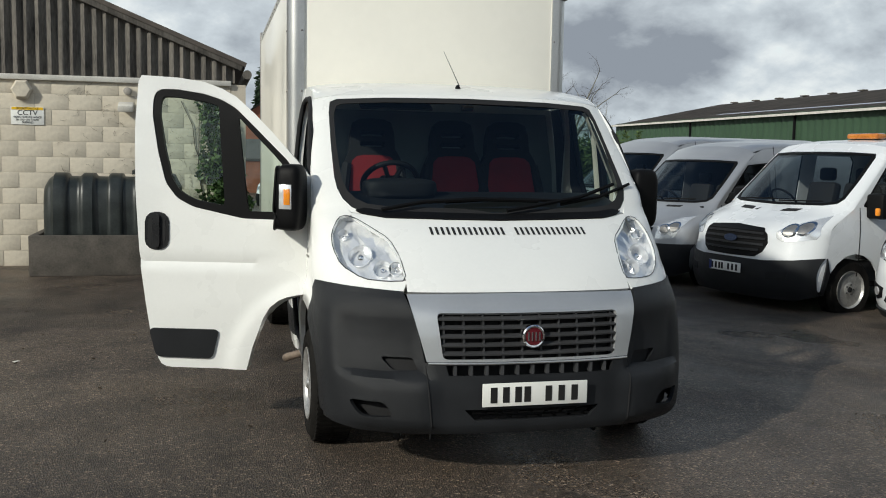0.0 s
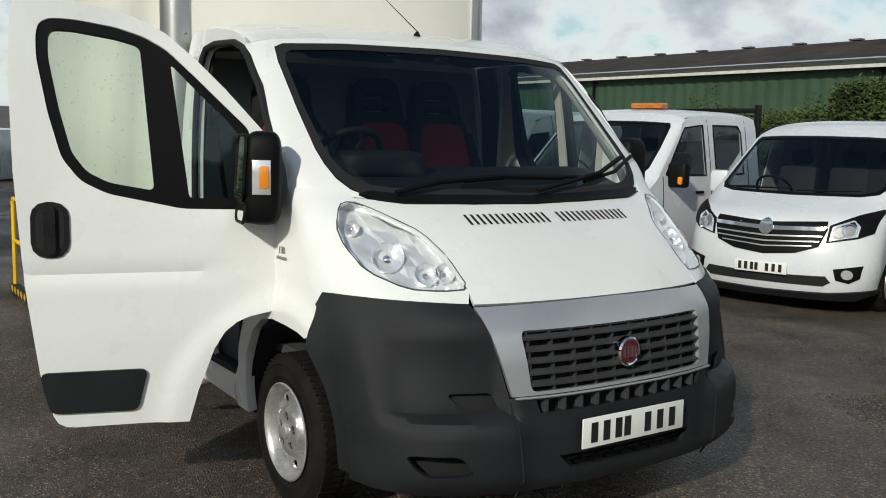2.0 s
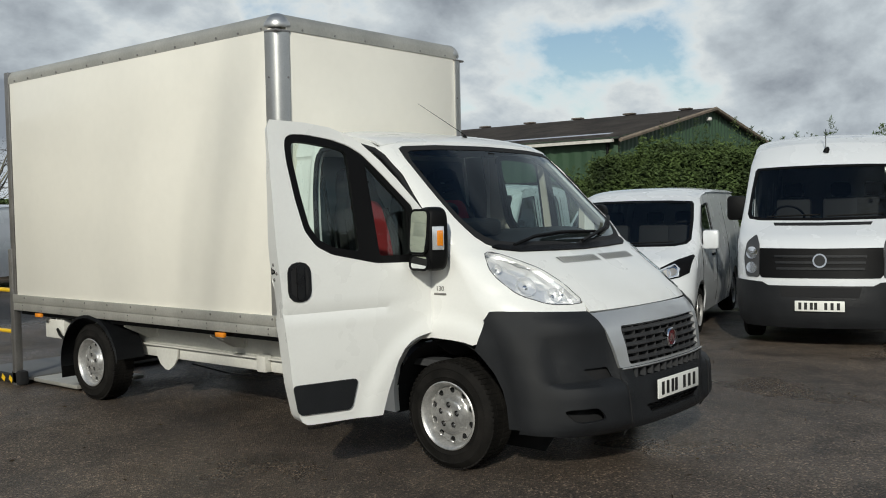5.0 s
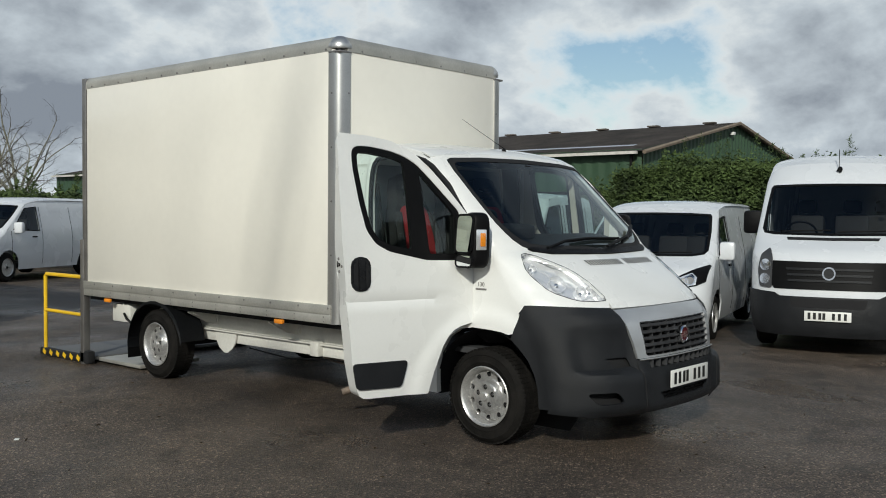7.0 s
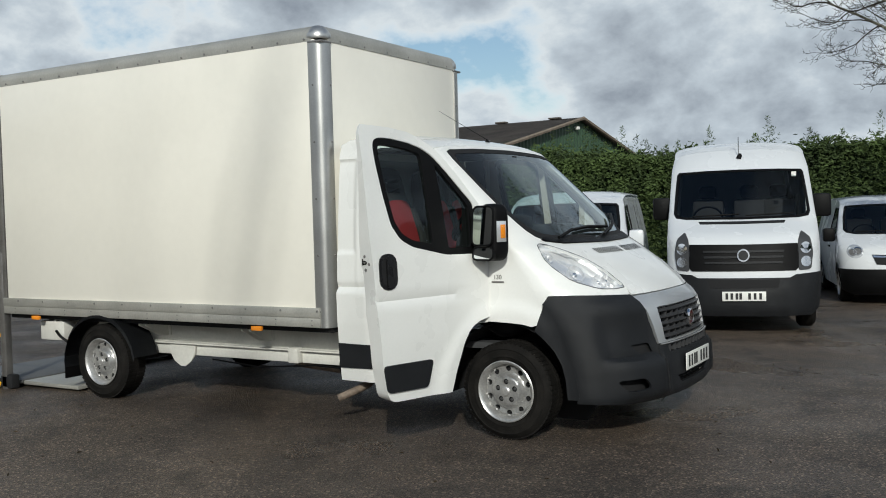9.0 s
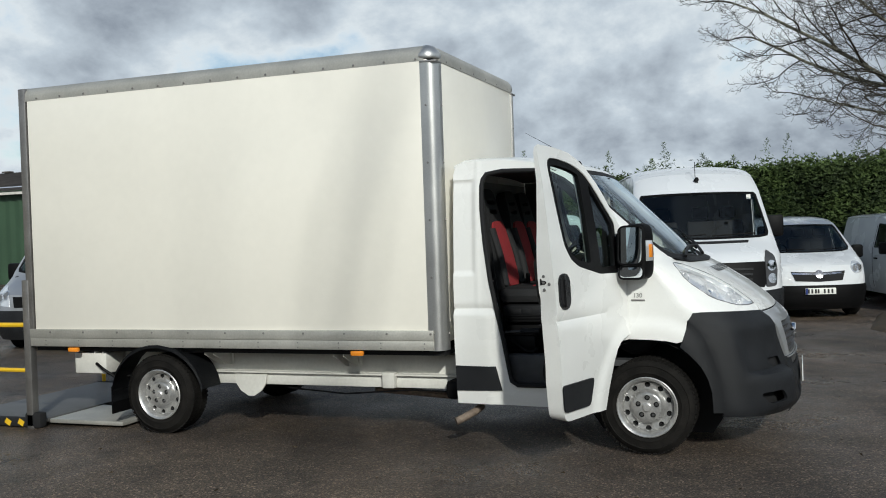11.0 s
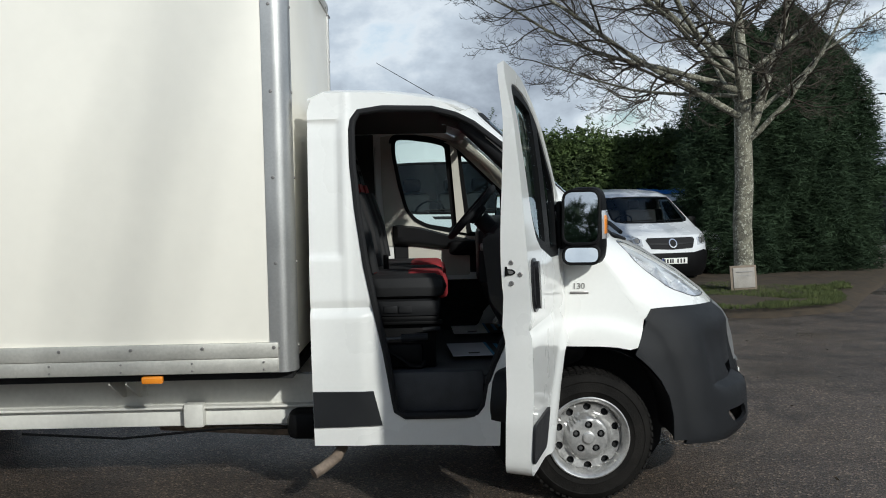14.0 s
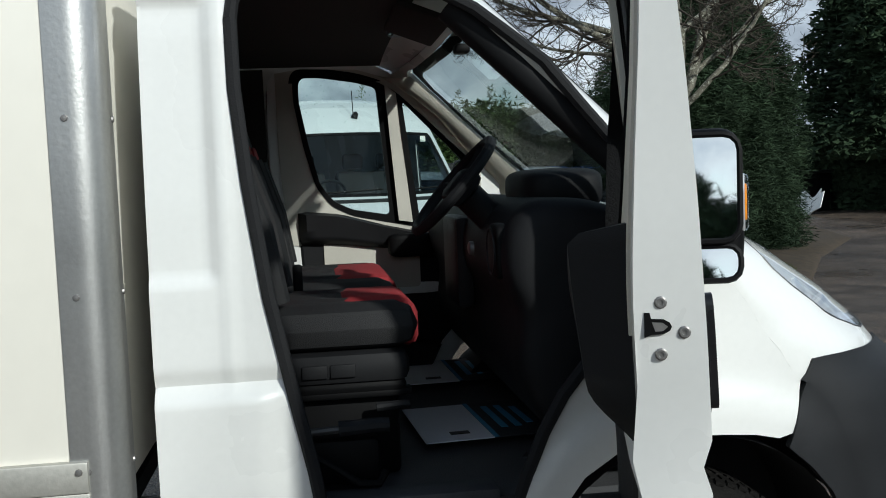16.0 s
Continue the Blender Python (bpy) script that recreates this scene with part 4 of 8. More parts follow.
        part("arm_rest", pillow((-s * 0.165, 0.40, 1.185), (0.09, 0.20, 0.10)), M_black, d)
    part("door_pocket", moulded([(0.27, 0.76), (0.70, 0.80), (0.78, 0.76), (0.80, 0.66), (0.74, 0.58), (0.40, 0.56), (0.33, 0.64)], 0.085, 0.11), M_cabin, d)
    part("divider_trim", skin([(0.480, 1.86), (0.438, 1.285), (0.378, 1.275), (0.432, 1.825)], (), 0.1, 0.01, 0.0, 0.05), M_beige, d)
    lining = [(0.90, 1.20), (0.925, 1.43), (0.935, 1.60), (0.935, 1.95), (0.75, 1.975), (0.55, 1.94), (0.42, 1.885), (0.31, 1.79), (0.20, 1.68), (0.08, 1.545), (0.08, 1.18), (0.45, 1.18), (0.7, 1.19)]
    liner = skin(lining, [inset_line(win_out, 0.016)], 0.05, 0.010, 0.0, 0.0001)
    for v in liner.verts:
        v.co.x -= s * (hollow(v.co.z) - 0.005)
    part("frame_lining", liner, M_beige, d)
    bm = bmesh.new()
    lip = resample(inset_line(win_out, 0.017), 0.03)
    ring_a = [bm.verts.new((s * (B.w(z) - 0.030) - ax.x, q, z)) for q, z in lip]
    ring_b = [bm.verts.new((s * (B.w(z) - hollow(z) - 0.010) - ax.x, q, z)) for q, z in lip]
    for i in range(len(lip)):
        j = (i + 1) % len(lip)
        bm.faces.new((ring_a[i], ring_a[j], ring_b[j], ring_b[i]))
    bmesh.ops.solidify(bm, geom=bm.faces[:], thickness=0.003)
    part("window_reveal", bm, M_matt_black, d)
    # latch on the shut face: a keyhole-shaped catch and three screws
    shut = lambda w_, z: (s * (B.w(1.22) - w_) - ax.x, z)
    catch = [shut(w_, z) for w_, z in ((0.090, 1.243), (0.082, 1.243), (0.080, 1.234), (0.062, 1.233), (0.053, 1.228), (0.050, 1.222), (0.053, 1.216), (0.062, 1.211), (0.080, 1.210), (0.090, 1.206))]
    lat = part("latch", sheet(catch, flat_y(0.9590), (), 0.05, 0.006, (0, 1, 0)), M_black, d)
    part("latch_claw", sheet([shut(w_, z) for w_, z in ((0.079, 1.229), (0.063, 1.228), (0.056, 1.222), (0.063, 1.216), (0.074, 1.215))], flat_y(0.9605), (), 0.05, 0.004, (0, 1, 0)), M_steel, lat)
    studs("latch_screw", lathe([(0.0, 0.002), (0.0035, 0.002), (0.0040, 0.004), (0.007, 0.004), (0.0078, 0.002), (0.0095, 0.001), (0.0095, -0.002), (0, -0.002)], 12), [Matrix.Translation((shut(w_, 0)[0], q, z)) @ Matrix.Rotation(radians(90), 4, "Z") for w_, q, z in ((0.066, 0.9585, 1.258), (0.066, 0.9535, 1.180), (0.032, 0.9555, 1.213))], M_steel, lat)
    # mirror on its arm
    hx = s * (B.w(1.36) + (0.128 if s < 0 else 0.085)) - ax.x
    for z, h in ((1.452, 0.040), (1.292, 0.062)):
        part("mirror_arm", block((s * (B.w(1.36) + 0.040) - ax.x, 0.080, z), (0.12, 0.075, h), 0.014), M_black, d)
    part("mirror_foot", block((s * (B.w(1.36) + 0.006) - ax.x, 0.080, 1.375), (0.024, 0.10, 0.215), 0.012), M_black, d)
    mir = part("door_mirror", pillow((hx, 0.076, 1.367), (0.170, 0.138, 0.356)), M_black, d, "black door mirror with two glasses and an orange indicator")
    mir.matrix_local = Matrix.Translation((hx, 0.085, 0)) @ Matrix.Rotation(radians(-11 if s < 0 else 11), 4, "Z") @ Matrix.Translation((-hx, -0.085, 0))
    yaw = math.tan(radians(15.0)) if s < 0 else 0.0
    for name, z0, z1, r, lean in (("mirror_glass", 1.290, 1.526, 0.036, 0.07), ("wide_glass", 1.200, 1.274, 0.030, 0.12)):
        surf = lambda u, v, zc=(z0 + z1) / 2, lean=lean, lift=0.0: Vector((u, (0.164 if s < 0 else 0.154) + lift + yaw * (u - hx) - lean * (v - zc), v))
        glass = part(name, sheet(rounded(hx - 0.076, z0, hx + 0.076, z1, r), surf, (), 0.1, 0.008, (0, 1, 0)), M_mirror, mir)
        part("glass_back", sheet(rounded(hx - 0.078, z0 - 0.002, hx + 0.078, z1 + 0.002, r), lambda u, v: surf(u, v, lift=-0.009), (), 0.1, 0.034, (0, 1, 0)), M_black, glass)
        edge_ = [surf(u, v, lift=-0.002) for u, v in resample(rounded(hx - 0.078, z0 - 0.002, hx + 0.078, z1 + 0.002, r), 0.02)]
        part("glass_rim", tube(edge_ + edge_[:1], 0.0075, 6), M_black, glass)
    if s > 0:
        return d
    part("indicator", block((hx + s * 0.082, 0.080, 1.372), (0.026, 0.070, 0.132), 0.010), M_lens, mir, "clear indicator lens with orange bulb", shadow=False)
    part("indicator_bulb", block((hx + s * 0.0865, 0.070, 1.372), (0.010, 0.036, 0.085), 0.004), M_amber, mir)
    part("indicator_tray", block((hx + s * 0.079, 0.080, 1.372), (0.016, 0.070, 0.130), 0.003), M_lamp_in, mir)
    return d

door(-1, Matrix.Translation(HINGE) @ Matrix.Rotation(radians(74.5), 4, "Z"), True)
door(1, Matrix.Translation((-HINGE.x, HINGE.y, 0)), False)
words("wing_badge", "130", 0.040, M_steel, van, Matrix.Translation((-B.w(1.075) - 0.005, 0.038, 1.080)) @ Matrix.Rotation(radians(-90), 4, "Z") @ Matrix.Rotation(radians(90), 4, "X"), "grey numerals on the front wing")
part("wing_badge_bar", block((-B.w(1.038) - 0.005, 0.036, 1.050), (0.004, 0.088, 0.012), 0.002), M_steel, van)

# wheels
def wheel(parent, x, y, zc, r=0.312, width=0.215, s=-1, rim=M_rim, rr=0.186):
    """A steel wheel: a ring of round holes, a raised hub plate with five sunk nuts, and a ribbed tyre."""
    w = thing_part("wheel", parent, Matrix.Translation((x, y, zc)) @ Matrix.Rotation(0 if s > 0 else math.pi, 4, "Z"))
    h = width / 2
    prof = [(rr - 0.005, -h + 0.01), (rr + 0.02, -h), (r - 0.05, -h - 0.004), (r - 0.018, -h + 0.010), (r - 0.004, -h + 0.03), (r - 0.004, h - 0.03), (r - 0.018, h - 0.010), (r - 0.036, h + 0.002), (r - 0.042, h + 0.0065), (r - 0.046, h + 0.003), (rr + 0.042, h + 0.004), (rr + 0.036, h + 0.0065), (rr + 0.030, h + 0.001), (rr + 0.014, h - 0.002), (rr - 0.005, h - 0.01), (rr - 0.02, h - 0.04), (rr - 0.02, -h + 0.04)]
    bm = bmesh.new()
    n = 64
    rings = [[bm.verts.new((q, p * math.cos(a), p * math.sin(a))) for a in (2 * math.pi * k / n for k in range(n))] for p, q in prof]
    for a, b in zip(rings, rings[1:] + rings[:1]):
        for k in range(n):
            bm.faces.new((a[k], b[k], b[(k + 1) % n], a[(k + 1) % n]))
    bmesh.ops.recalc_face_normals(bm, faces=bm.faces[:])
    part("tyre", bm, M_rubber, w)
    bm = bmesh.new()
    for k in range(60):
        a = 2 * math.pi * k / 60
        for q, tw, ln in ((-h + 0.035, 0.30, 0.036), (h - 0.035, -0.30, 0.036), (-0.030, 0.18, 0.044), (0.030, -0.18, 0.044)):
            add_box(bm, (q, (r - 0.005) * math.cos(a), (r - 0.005) * math.sin(a)), (ln, 0.010, 0.022), turn=Matrix.Rotation(a, 3, "X") @ Matrix.Rotation(tw, 3, "Y"))
    part("tread", bm, M_rubber, w)
    part("rim", lathe([(rr - 0.03, -h + 0.03), (rr - 0.020, h - 0.05), (rr - 0.014, h - 0.016), (rr - 0.002, h - 0.004), (rr + 0.007, h - 0.001), (rr + 0.011, h + 0.006), (rr + 0.005, h + 0.010), (rr - 0.004, h + 0.004), (rr - 0.014, h - 0.010), (rr - 0.026, h - 0.062), (rr - 0.04, -h + 0.03)], 56), rim, w)
    prof_d = tab([(0, h + 0.000), (0.080, h - 0.002), (0.098, h - 0.006), (0.107, h - 0.034), (0.118, h - 0.045), (0.138, h - 0.041), (0.158, h - 0.038), (rr - 0.014, h - 0.062)])
    nuts = [2 * math.pi * k / 5 + 0.3 for k in range(5)]
    holes = [disc_pts(0.1435 * math.cos(a), 0.1435 * math.sin(a), 0.0195, 12) for a in (2 * math.pi * (k + 0.5) / 10 for k in range(10))]
    holes += [disc_pts(0.062 * math.cos(a), 0.062 * math.sin(a), 0.0185, 12) for a in nuts]
    part("disc", sheet(disc_pts(0, 0, rr - 0.012, 48), lambda u, v: Vector((prof_d(math.hypot(u, v)), u, v)), holes, 0.0125, 0.008, (1, 0, 0)), rim, w, "silver steel wheel with round holes")
    part("brake_drum", lathe([(0, -0.02), (0.15, -0.02), (0.15, h - 0.06), (0.09, h - 0.06), (0.09, h - 0.020), (0, h - 0.020)], 24), M_matt_black, w)
    part("hub_cap", lathe([(0.0, h - 0.004), (0.031, h - 0.004), (0.029, h + 0.007), (0.022, h + 0.012), (0, h + 0.013)], 24), rim, w)
    studs("wheel_nut", lathe([(0.0, 0), (0.0105, 0), (0.0105, 0.012), (0.007, 0.015), (0, 0.015)], 6), [Matrix.Translation((h - 0.020, 0.062 * math.cos(a), 0.062 * math.sin(a))) for a in nuts], M_dark_rim, w)
    return w

def thing_part(name, parent, m):
    """An empty that gathers the pieces of a part."""
    e = new(name)
    e.empty_display_size = 0.1
    e.parent = parent
    e.matrix_local = m
    return e

for s in (-1, 1):
    wheel(van, s * 0.868, 0.0, 0.357, s=s)
    wheel(van, s * 0.868, 3.785, 0.337, s=s)
    # wheel well
    n = 18
    bm = bmesh.new()
    prev = None
    for k in range(n + 1):
        a = radians(-6 + 190 * k / n)
        y, z = 0.43 * math.cos(a), 0.36 + 0.43 * math.sin(a)
        cur = [bm.verts.new((s * q, y, z)) for q in (B.w(z) - 0.004, 0.55)]
        if prev:
            bm.faces.new((prev[0], prev[1], cur[1], cur[0]))
        prev = cur
    part("wheel_well", bm, M_matt_black, van)
    part("inner_well", sheet(disc_pts(0, 0.36, 0.46, 20), lambda y, z: Vector((s * 0.55, y, max(z, 0.12))), (), 0.2, 0.01, (s, 0, 0)), M_matt_black, van)
    # rear mudguard
    bm = bmesh.new()
    prev = None
    for k in range(15):
        a = radians(8 + 182 * k / 14)
        rad = 0.43
        y, z = 3.80 - rad * math.cos(a), 0.335 + (rad - 0.03) * math.sin(a)
        cur = [bm.verts.new((s * q, y, z + dz)) for q, dz in ((1.0, -0.03), (0.99, 0.0), (0.74, 0.0))]
        if prev:
            for i in range(2):
                bm.faces.new((prev[i], prev[i + 1], cur[i + 1], cur[i]))
        prev = cur
    bmesh.ops.solidify(bm, geom=bm.faces[:], thickness=0.012)
    part("mudguard", bm, M_bumper, van, "black plastic rear mudguard")
    part("mud_flap", block((s * 0.87, 4.235, 0.28), (0.24, 0.012, 0.22), 0.004), M_black, van)
axle = part("rear_axle", tube([(-0.8, 3.8, 0.335), (0.8, 3.8, 0.335)], 0.045, 10), M_matt_black, van)
part("front_axle", tube([(-0.75, 0.0, 0.30), (0.75, 0.0, 0.30)], 0.04, 8), M_matt_black, van)
part("engine_tray", block((0, -0.25, 0.33), (1.0, 0.9, 0.12), 0.04), M_matt_black, van)

# cab interior
inner = M_cabin
part("cab_floor", sheet([(-0.86, 0.12), (0.86, 0.12), (0.86, 1.27), (-0.86, 1.27)], lambda x, y: Vector((x, y, 0.645)), (), 0.3, 0.04, (0, 0, 1)), M_mat, van)
part("entry_step", block((-0.845, 0.72, 0.575), (0.10, 0.46, 0.20), 0.012), M_mat, van, "black plastic entry step")
part("step_well", block((-0.90, 0.70, 0.478), (0.07, 0.40, 0.02), 0.006), inner, van)
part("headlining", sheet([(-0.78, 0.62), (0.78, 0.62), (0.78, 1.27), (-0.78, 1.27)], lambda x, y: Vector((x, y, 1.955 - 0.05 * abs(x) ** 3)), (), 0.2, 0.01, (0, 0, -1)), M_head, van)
dash_prof = [(-0.02, 0.70), (0.10, 0.66), (0.36, 0.80), (0.42, 0.95), (0.40, 1.10), (0.45, 1.20), (0.44, 1.32), (0.37, 1.395), (0.22, 1.390), (0.05, 1.335), (-0.10, 1.295)]
bm = bmesh.new()
rings = []
line = resample(fillet(dash_prof, 0.05), 0.05)
for x, k in ((-0.845, 0.55), (-0.842, 0.80), (-0.83, 0.92), (-0.80, 0.985), (-0.74, 1.0), (0.74, 1.0), (0.80, 0.985), (0.84, 0.92)):
    rings.append([bm.verts.new((x, 0.18 + (y - 0.18) * k, 1.08 + (z - 1.08) * k)) for y, z in line])
for a, b in zip(rings, rings[1:]):
    for i in range(len(line)):
        j = (i + 1) % len(line)
        bm.faces.new((a[i], a[j], b[j], b[i]))
bm.faces.new(rings[0])
bm.faces.new(rings[-1])
bmesh.ops.recalc_face_normals(bm, faces=bm.faces[:])
dash = part("dashboard", bm, inner, van, "black dashboard", sharp=50)
part("binnacle", pillow((-0.44, 0.22, 1.412), (0.42, 0.24, 0.12), 0.55), inner, dash)
vent = part("side_vent", pillow((-0.70, 0.435, 1.255), (0.13, 0.05, 0.15)), M_black, dash)
part("vent_ring", tube([(-0.70 + 0.052 * math.cos(a), 0.458, 1.255 + 0.062 * math.sin(a)) for a in (2 * math.pi * k / 20 for k in range(21))], 0.004, 6), M_bumper, vent)
part("dash_insert", block((0.0, 0.44, 1.18), (0.30, 0.06, 0.30), 0.02), M_bumper, dash)
part("ignition_lock", lathe([(0, 0), (0.02, 0), (0.02, 0.012), (0.012, 0.016), (0, 0.016)], 16, Matrix.Translation((-0.40, 0.455, 1.245)) @ Matrix.Rotation(radians(90), 4, "Z")), M_steel, dash)
col = part("steering_column", tube([(-0.44, 0.30, 1.22), (-0.44, 0.47, 1.40)], 0.045, 12), inner, van)
wheel_m = Matrix.Translation((-0.44, 0.513, 1.432)) @ Matrix.Rotation(radians(-48.5), 4, "X")
ring = [wheel_m @ Vector((0.167 * math.cos(a), 0.167 * math.sin(a), 0.0)) for a in (2 * math.pi * k / 36 for k in range(37))]
sw = part("steering_wheel", tube(ring, 0.0165, 10), inner, van, "black steering wheel")
bm = bmesh.new()
add_box(bm, wheel_m @ Vector((0, -0.01, -0.02)), (0.15, 0.12, 0.06), 0.025, wheel_m.to_3x3())
for a in (0, 180, 250, 290):
    add_tube(bm, [wheel_m @ Vector((0.05 * math.cos(radians(a)), 0.05 * math.sin(radians(a)), -0.02)), wheel_m @ Vector((0.162 * math.cos(radians(a)), 0.162 * math.sin(radians(a)), 0))], 0.014, 6)
part("wheel_boss", bm, inner, sw)

def seat(x, w, name):
    st = part(name, block((x, 0.865, 1.065), (w, 0.42, 0.125), 0.060), M_cloth, van, "black and red cloth cab seat")
    part("cushion_panel", block((x, 0.765, 1.100), (w * 0.62, 0.20, 0.072), 0.032), M_red, st)
    for dx in (-0.11, 0.11):
        part("cushion_band", block((x + dx * w * 2, 0.88, 1.100), (w * 0.12, 0.28, 0.07), 0.03), M_cloth, st)
    part("cushion_nose", block((x, 0.678, 1.055), (w * 0.62, 0.06, 0.12), 0.028), M_red, st)
    lean = lambda d: (lambda u, z: Vector((u, 1.085 + d + (z - 1.36) * 0.25, z)))
    for xc in ((x,) if w < 0.6 else (x - 0.20, x + 0.19)):
        half = [(0.0, 1.075), (0.19, 1.075), (0.225, 1.12), (0.232, 1.34), (0.215, 1.50), (0.175, 1.595), (0.150, 1.64), (0.146, 1.75), (0.128, 1.815), (0.08, 1.838), (0.0, 1.842)]
        outline = [(xc + u, z) for u, z in half] + [(xc - u, z) for u, z in reversed(half[1:-1])]
        slots = [[(xc + u, z) for u, z in rounded(-0.085, z0, 0.085, z0 + 0.034, 0.014)] for z0 in (1.655, 1.725)]
        part("backrest", sheet(outline, lean(0.0), slots, 0.05, 0.105, (0, -1, 0)), M_cloth, st)
        part("bolster", tube([lean(-0.004)(xc - 0.195, 1.14), lean(-0.020)(xc - 0.205, 1.34), lean(-0.004)(xc - 0.175, 1.54)], 0.032, 8), M_cloth, st)
        part("bolster", tube([lean(-0.004)(xc + 0.195, 1.14), lean(-0.020)(xc + 0.205, 1.34), lean(-0.004)(xc + 0.175, 1.54)], 0.032, 8), M_cloth, st)
        panel = soften([(xc + u, z) for u, z in ((-0.155, 1.13), (0.155, 1.13), (0.172, 1.36), (0.150, 1.555), (0.10, 1.60), (-0.10, 1.60), (-0.150, 1.555), (-0.172, 1.36))], 1, 0.2)
        part("backrest_panel", sheet(panel, lean(-0.014), (), 0.06, 0.02, (0, -1, 0)), M_red, st)
    part("seat_base", block((x, 0.865, 0.958), (w * 0.96, 0.36, 0.090), 0.03), M_cabin, st)
    part("base_skirt", block((x, 0.865, 0.905), (w * 0.90, 0.34, 0.035), 0.014), M_black, st)
    part("seat_box", block((x, 0.885, 0.78), (w * 0.72, 0.34, 0.26), 0.015), M_black, st)
    part("seat_lever", tube([(x - w * 0.47, 0.69, 0.855), (x - w * 0.47, 0.78, 0.850)], 0.012, 8), M_cabin, st)
    for dy in (0.0, 0.075):
        part("seat_switch", block((x - w * 0.482, 0.865 + dy, 0.955), (0.010, 0.068, 0.036), 0.004), M_cabin, st)
    part("seat_rail", block((x - w * 0.40, 0.86, 0.885), (0.04, 0.36, 0.022), 0.006), M_black, st)
    return st

seat(-0.44, 0.50, "driver_seat")
seat(0.31, 0.86, "passenger_bench")
brake = part("hand_brake", tube([(-0.765, 1.02, 0.815), (-0.77, 0.88, 0.822)], 0.010, 8), M_dark_rim, van, "dark hand brake lever beside the seat")
part("grip", tube([(-0.77, 0.885, 0.822), (-0.77, 0.80, 0.826), (-0.77, 0.755, 0.826)], 0.021, 10, 0.019), M_bumper, brake)
part("lever_box", block((-0.735, 0.90, 0.735), (0.08, 0.24, 0.12), 0.02), M_black, brake)
part("brake_cable", tube([(-0.80, 0.95, 0.765), (-0.815, 0.90, 0.735), (-0.815, 0.84, 0.69), (-0.81, 0.79, 0.685), (-0.79, 0.77, 0.71)], 0.011, 8), M_black, brake)
part("seat_belt", tube([(-0.86, 1.10, 1.75), (-0.82, 1.06, 1.3), (-0.76, 1.03, 0.85)], 0.012, 4), M_matt_black, van)
part("belt_buckle", block((-0.20, 0.98, 1.16), (0.03, 0.03, 0.09), 0.008), M_black, van)
for s in (-1, 1):
    if s < 0:
        pts = [B.face(s * (B.w(z) - 0.045), z) + Vector((-s * 0.012, 0.06, -0.02)) for z in (1.30, 1.45, 1.6, 1.75, 1.90)]
        part("pillar_trim", tube(pts, 0.046, 12), M_cabin, van)
        continue
    bm = bmesh.new()
    rows = []
    for z, y in ((1.22, 0.06), (1.33, 0.09), (1.41, 0.13), (1.475, 0.175), (1.605, 0.285), (1.728, 0.385), (1.80, 0.47), (1.857, 0.55), (1.90, 0.63)):
        inner_edge = B.face(0.790, z) + Vector((0, 0.022, -0.016))
        outer_edge = Vector((B.w(z) - 0.045, y, z))
        rows.append([bm.verts.new(inner_edge.lerp(outer_edge, q) + Vector((-0.030, 0.012, -0.010)) * math.sin(math.pi * q)) for q in (0, 0.15, 0.35, 0.6, 0.85, 1.0)])
    for a, b in zip(rows, rows[1:]):
        for i in range(5):
            bm.faces.new((a[i], a[i + 1], b[i + 1], b[i]))
    bmesh.ops.solidify(bm, geom=bm.faces[:], thickness=0.008)
    part("pillar_trim", bm, M_beige, van, "wide pale pillar trim", sharp=60)
part("cab_lamp", block((-0.15, 0.62, 1.93), (0.14, 0.08, 0.03), 0.012), M_lens, van, "", shadow=False)
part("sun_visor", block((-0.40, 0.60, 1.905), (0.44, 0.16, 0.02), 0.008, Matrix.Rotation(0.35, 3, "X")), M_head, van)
for k, (x, y, a) in enumerate(((-0.20, 0.43, 4), (0.63, 0.40, 2))):
    mt = thing("floor_mat", "white paper foot mat with dark printed end on the cab floor", "paper mat", Matrix.Translation((x, y, 0.672)) @ Matrix.Rotation(radians(a), 4, "Z"), "paper mats")
    part("sheet", block((0, 0.105, 0), (0.44, 0.21, 0.003)), M_paper, mt)
    part("printed_end", block((0, -0.115, 0), (0.44, 0.22, 0.003)), M_darkpaper, mt)
    part("stripe", block((0, -0.008, 0.0025), (0.44, 0.014, 0.002)), M_cyan, mt)
    for j in range(3):
        part("print_bar", block((0.02, -0.06 - 0.045 * j, 0.0025), (0.28 - 0.06 * (j == 2), 0.022, 0.002)), M_cyan, mt)
    part("small_print", block((-0.14, 0.09, 0.0025), (0.03, 0.06, 0.002)), M_ink, mt)

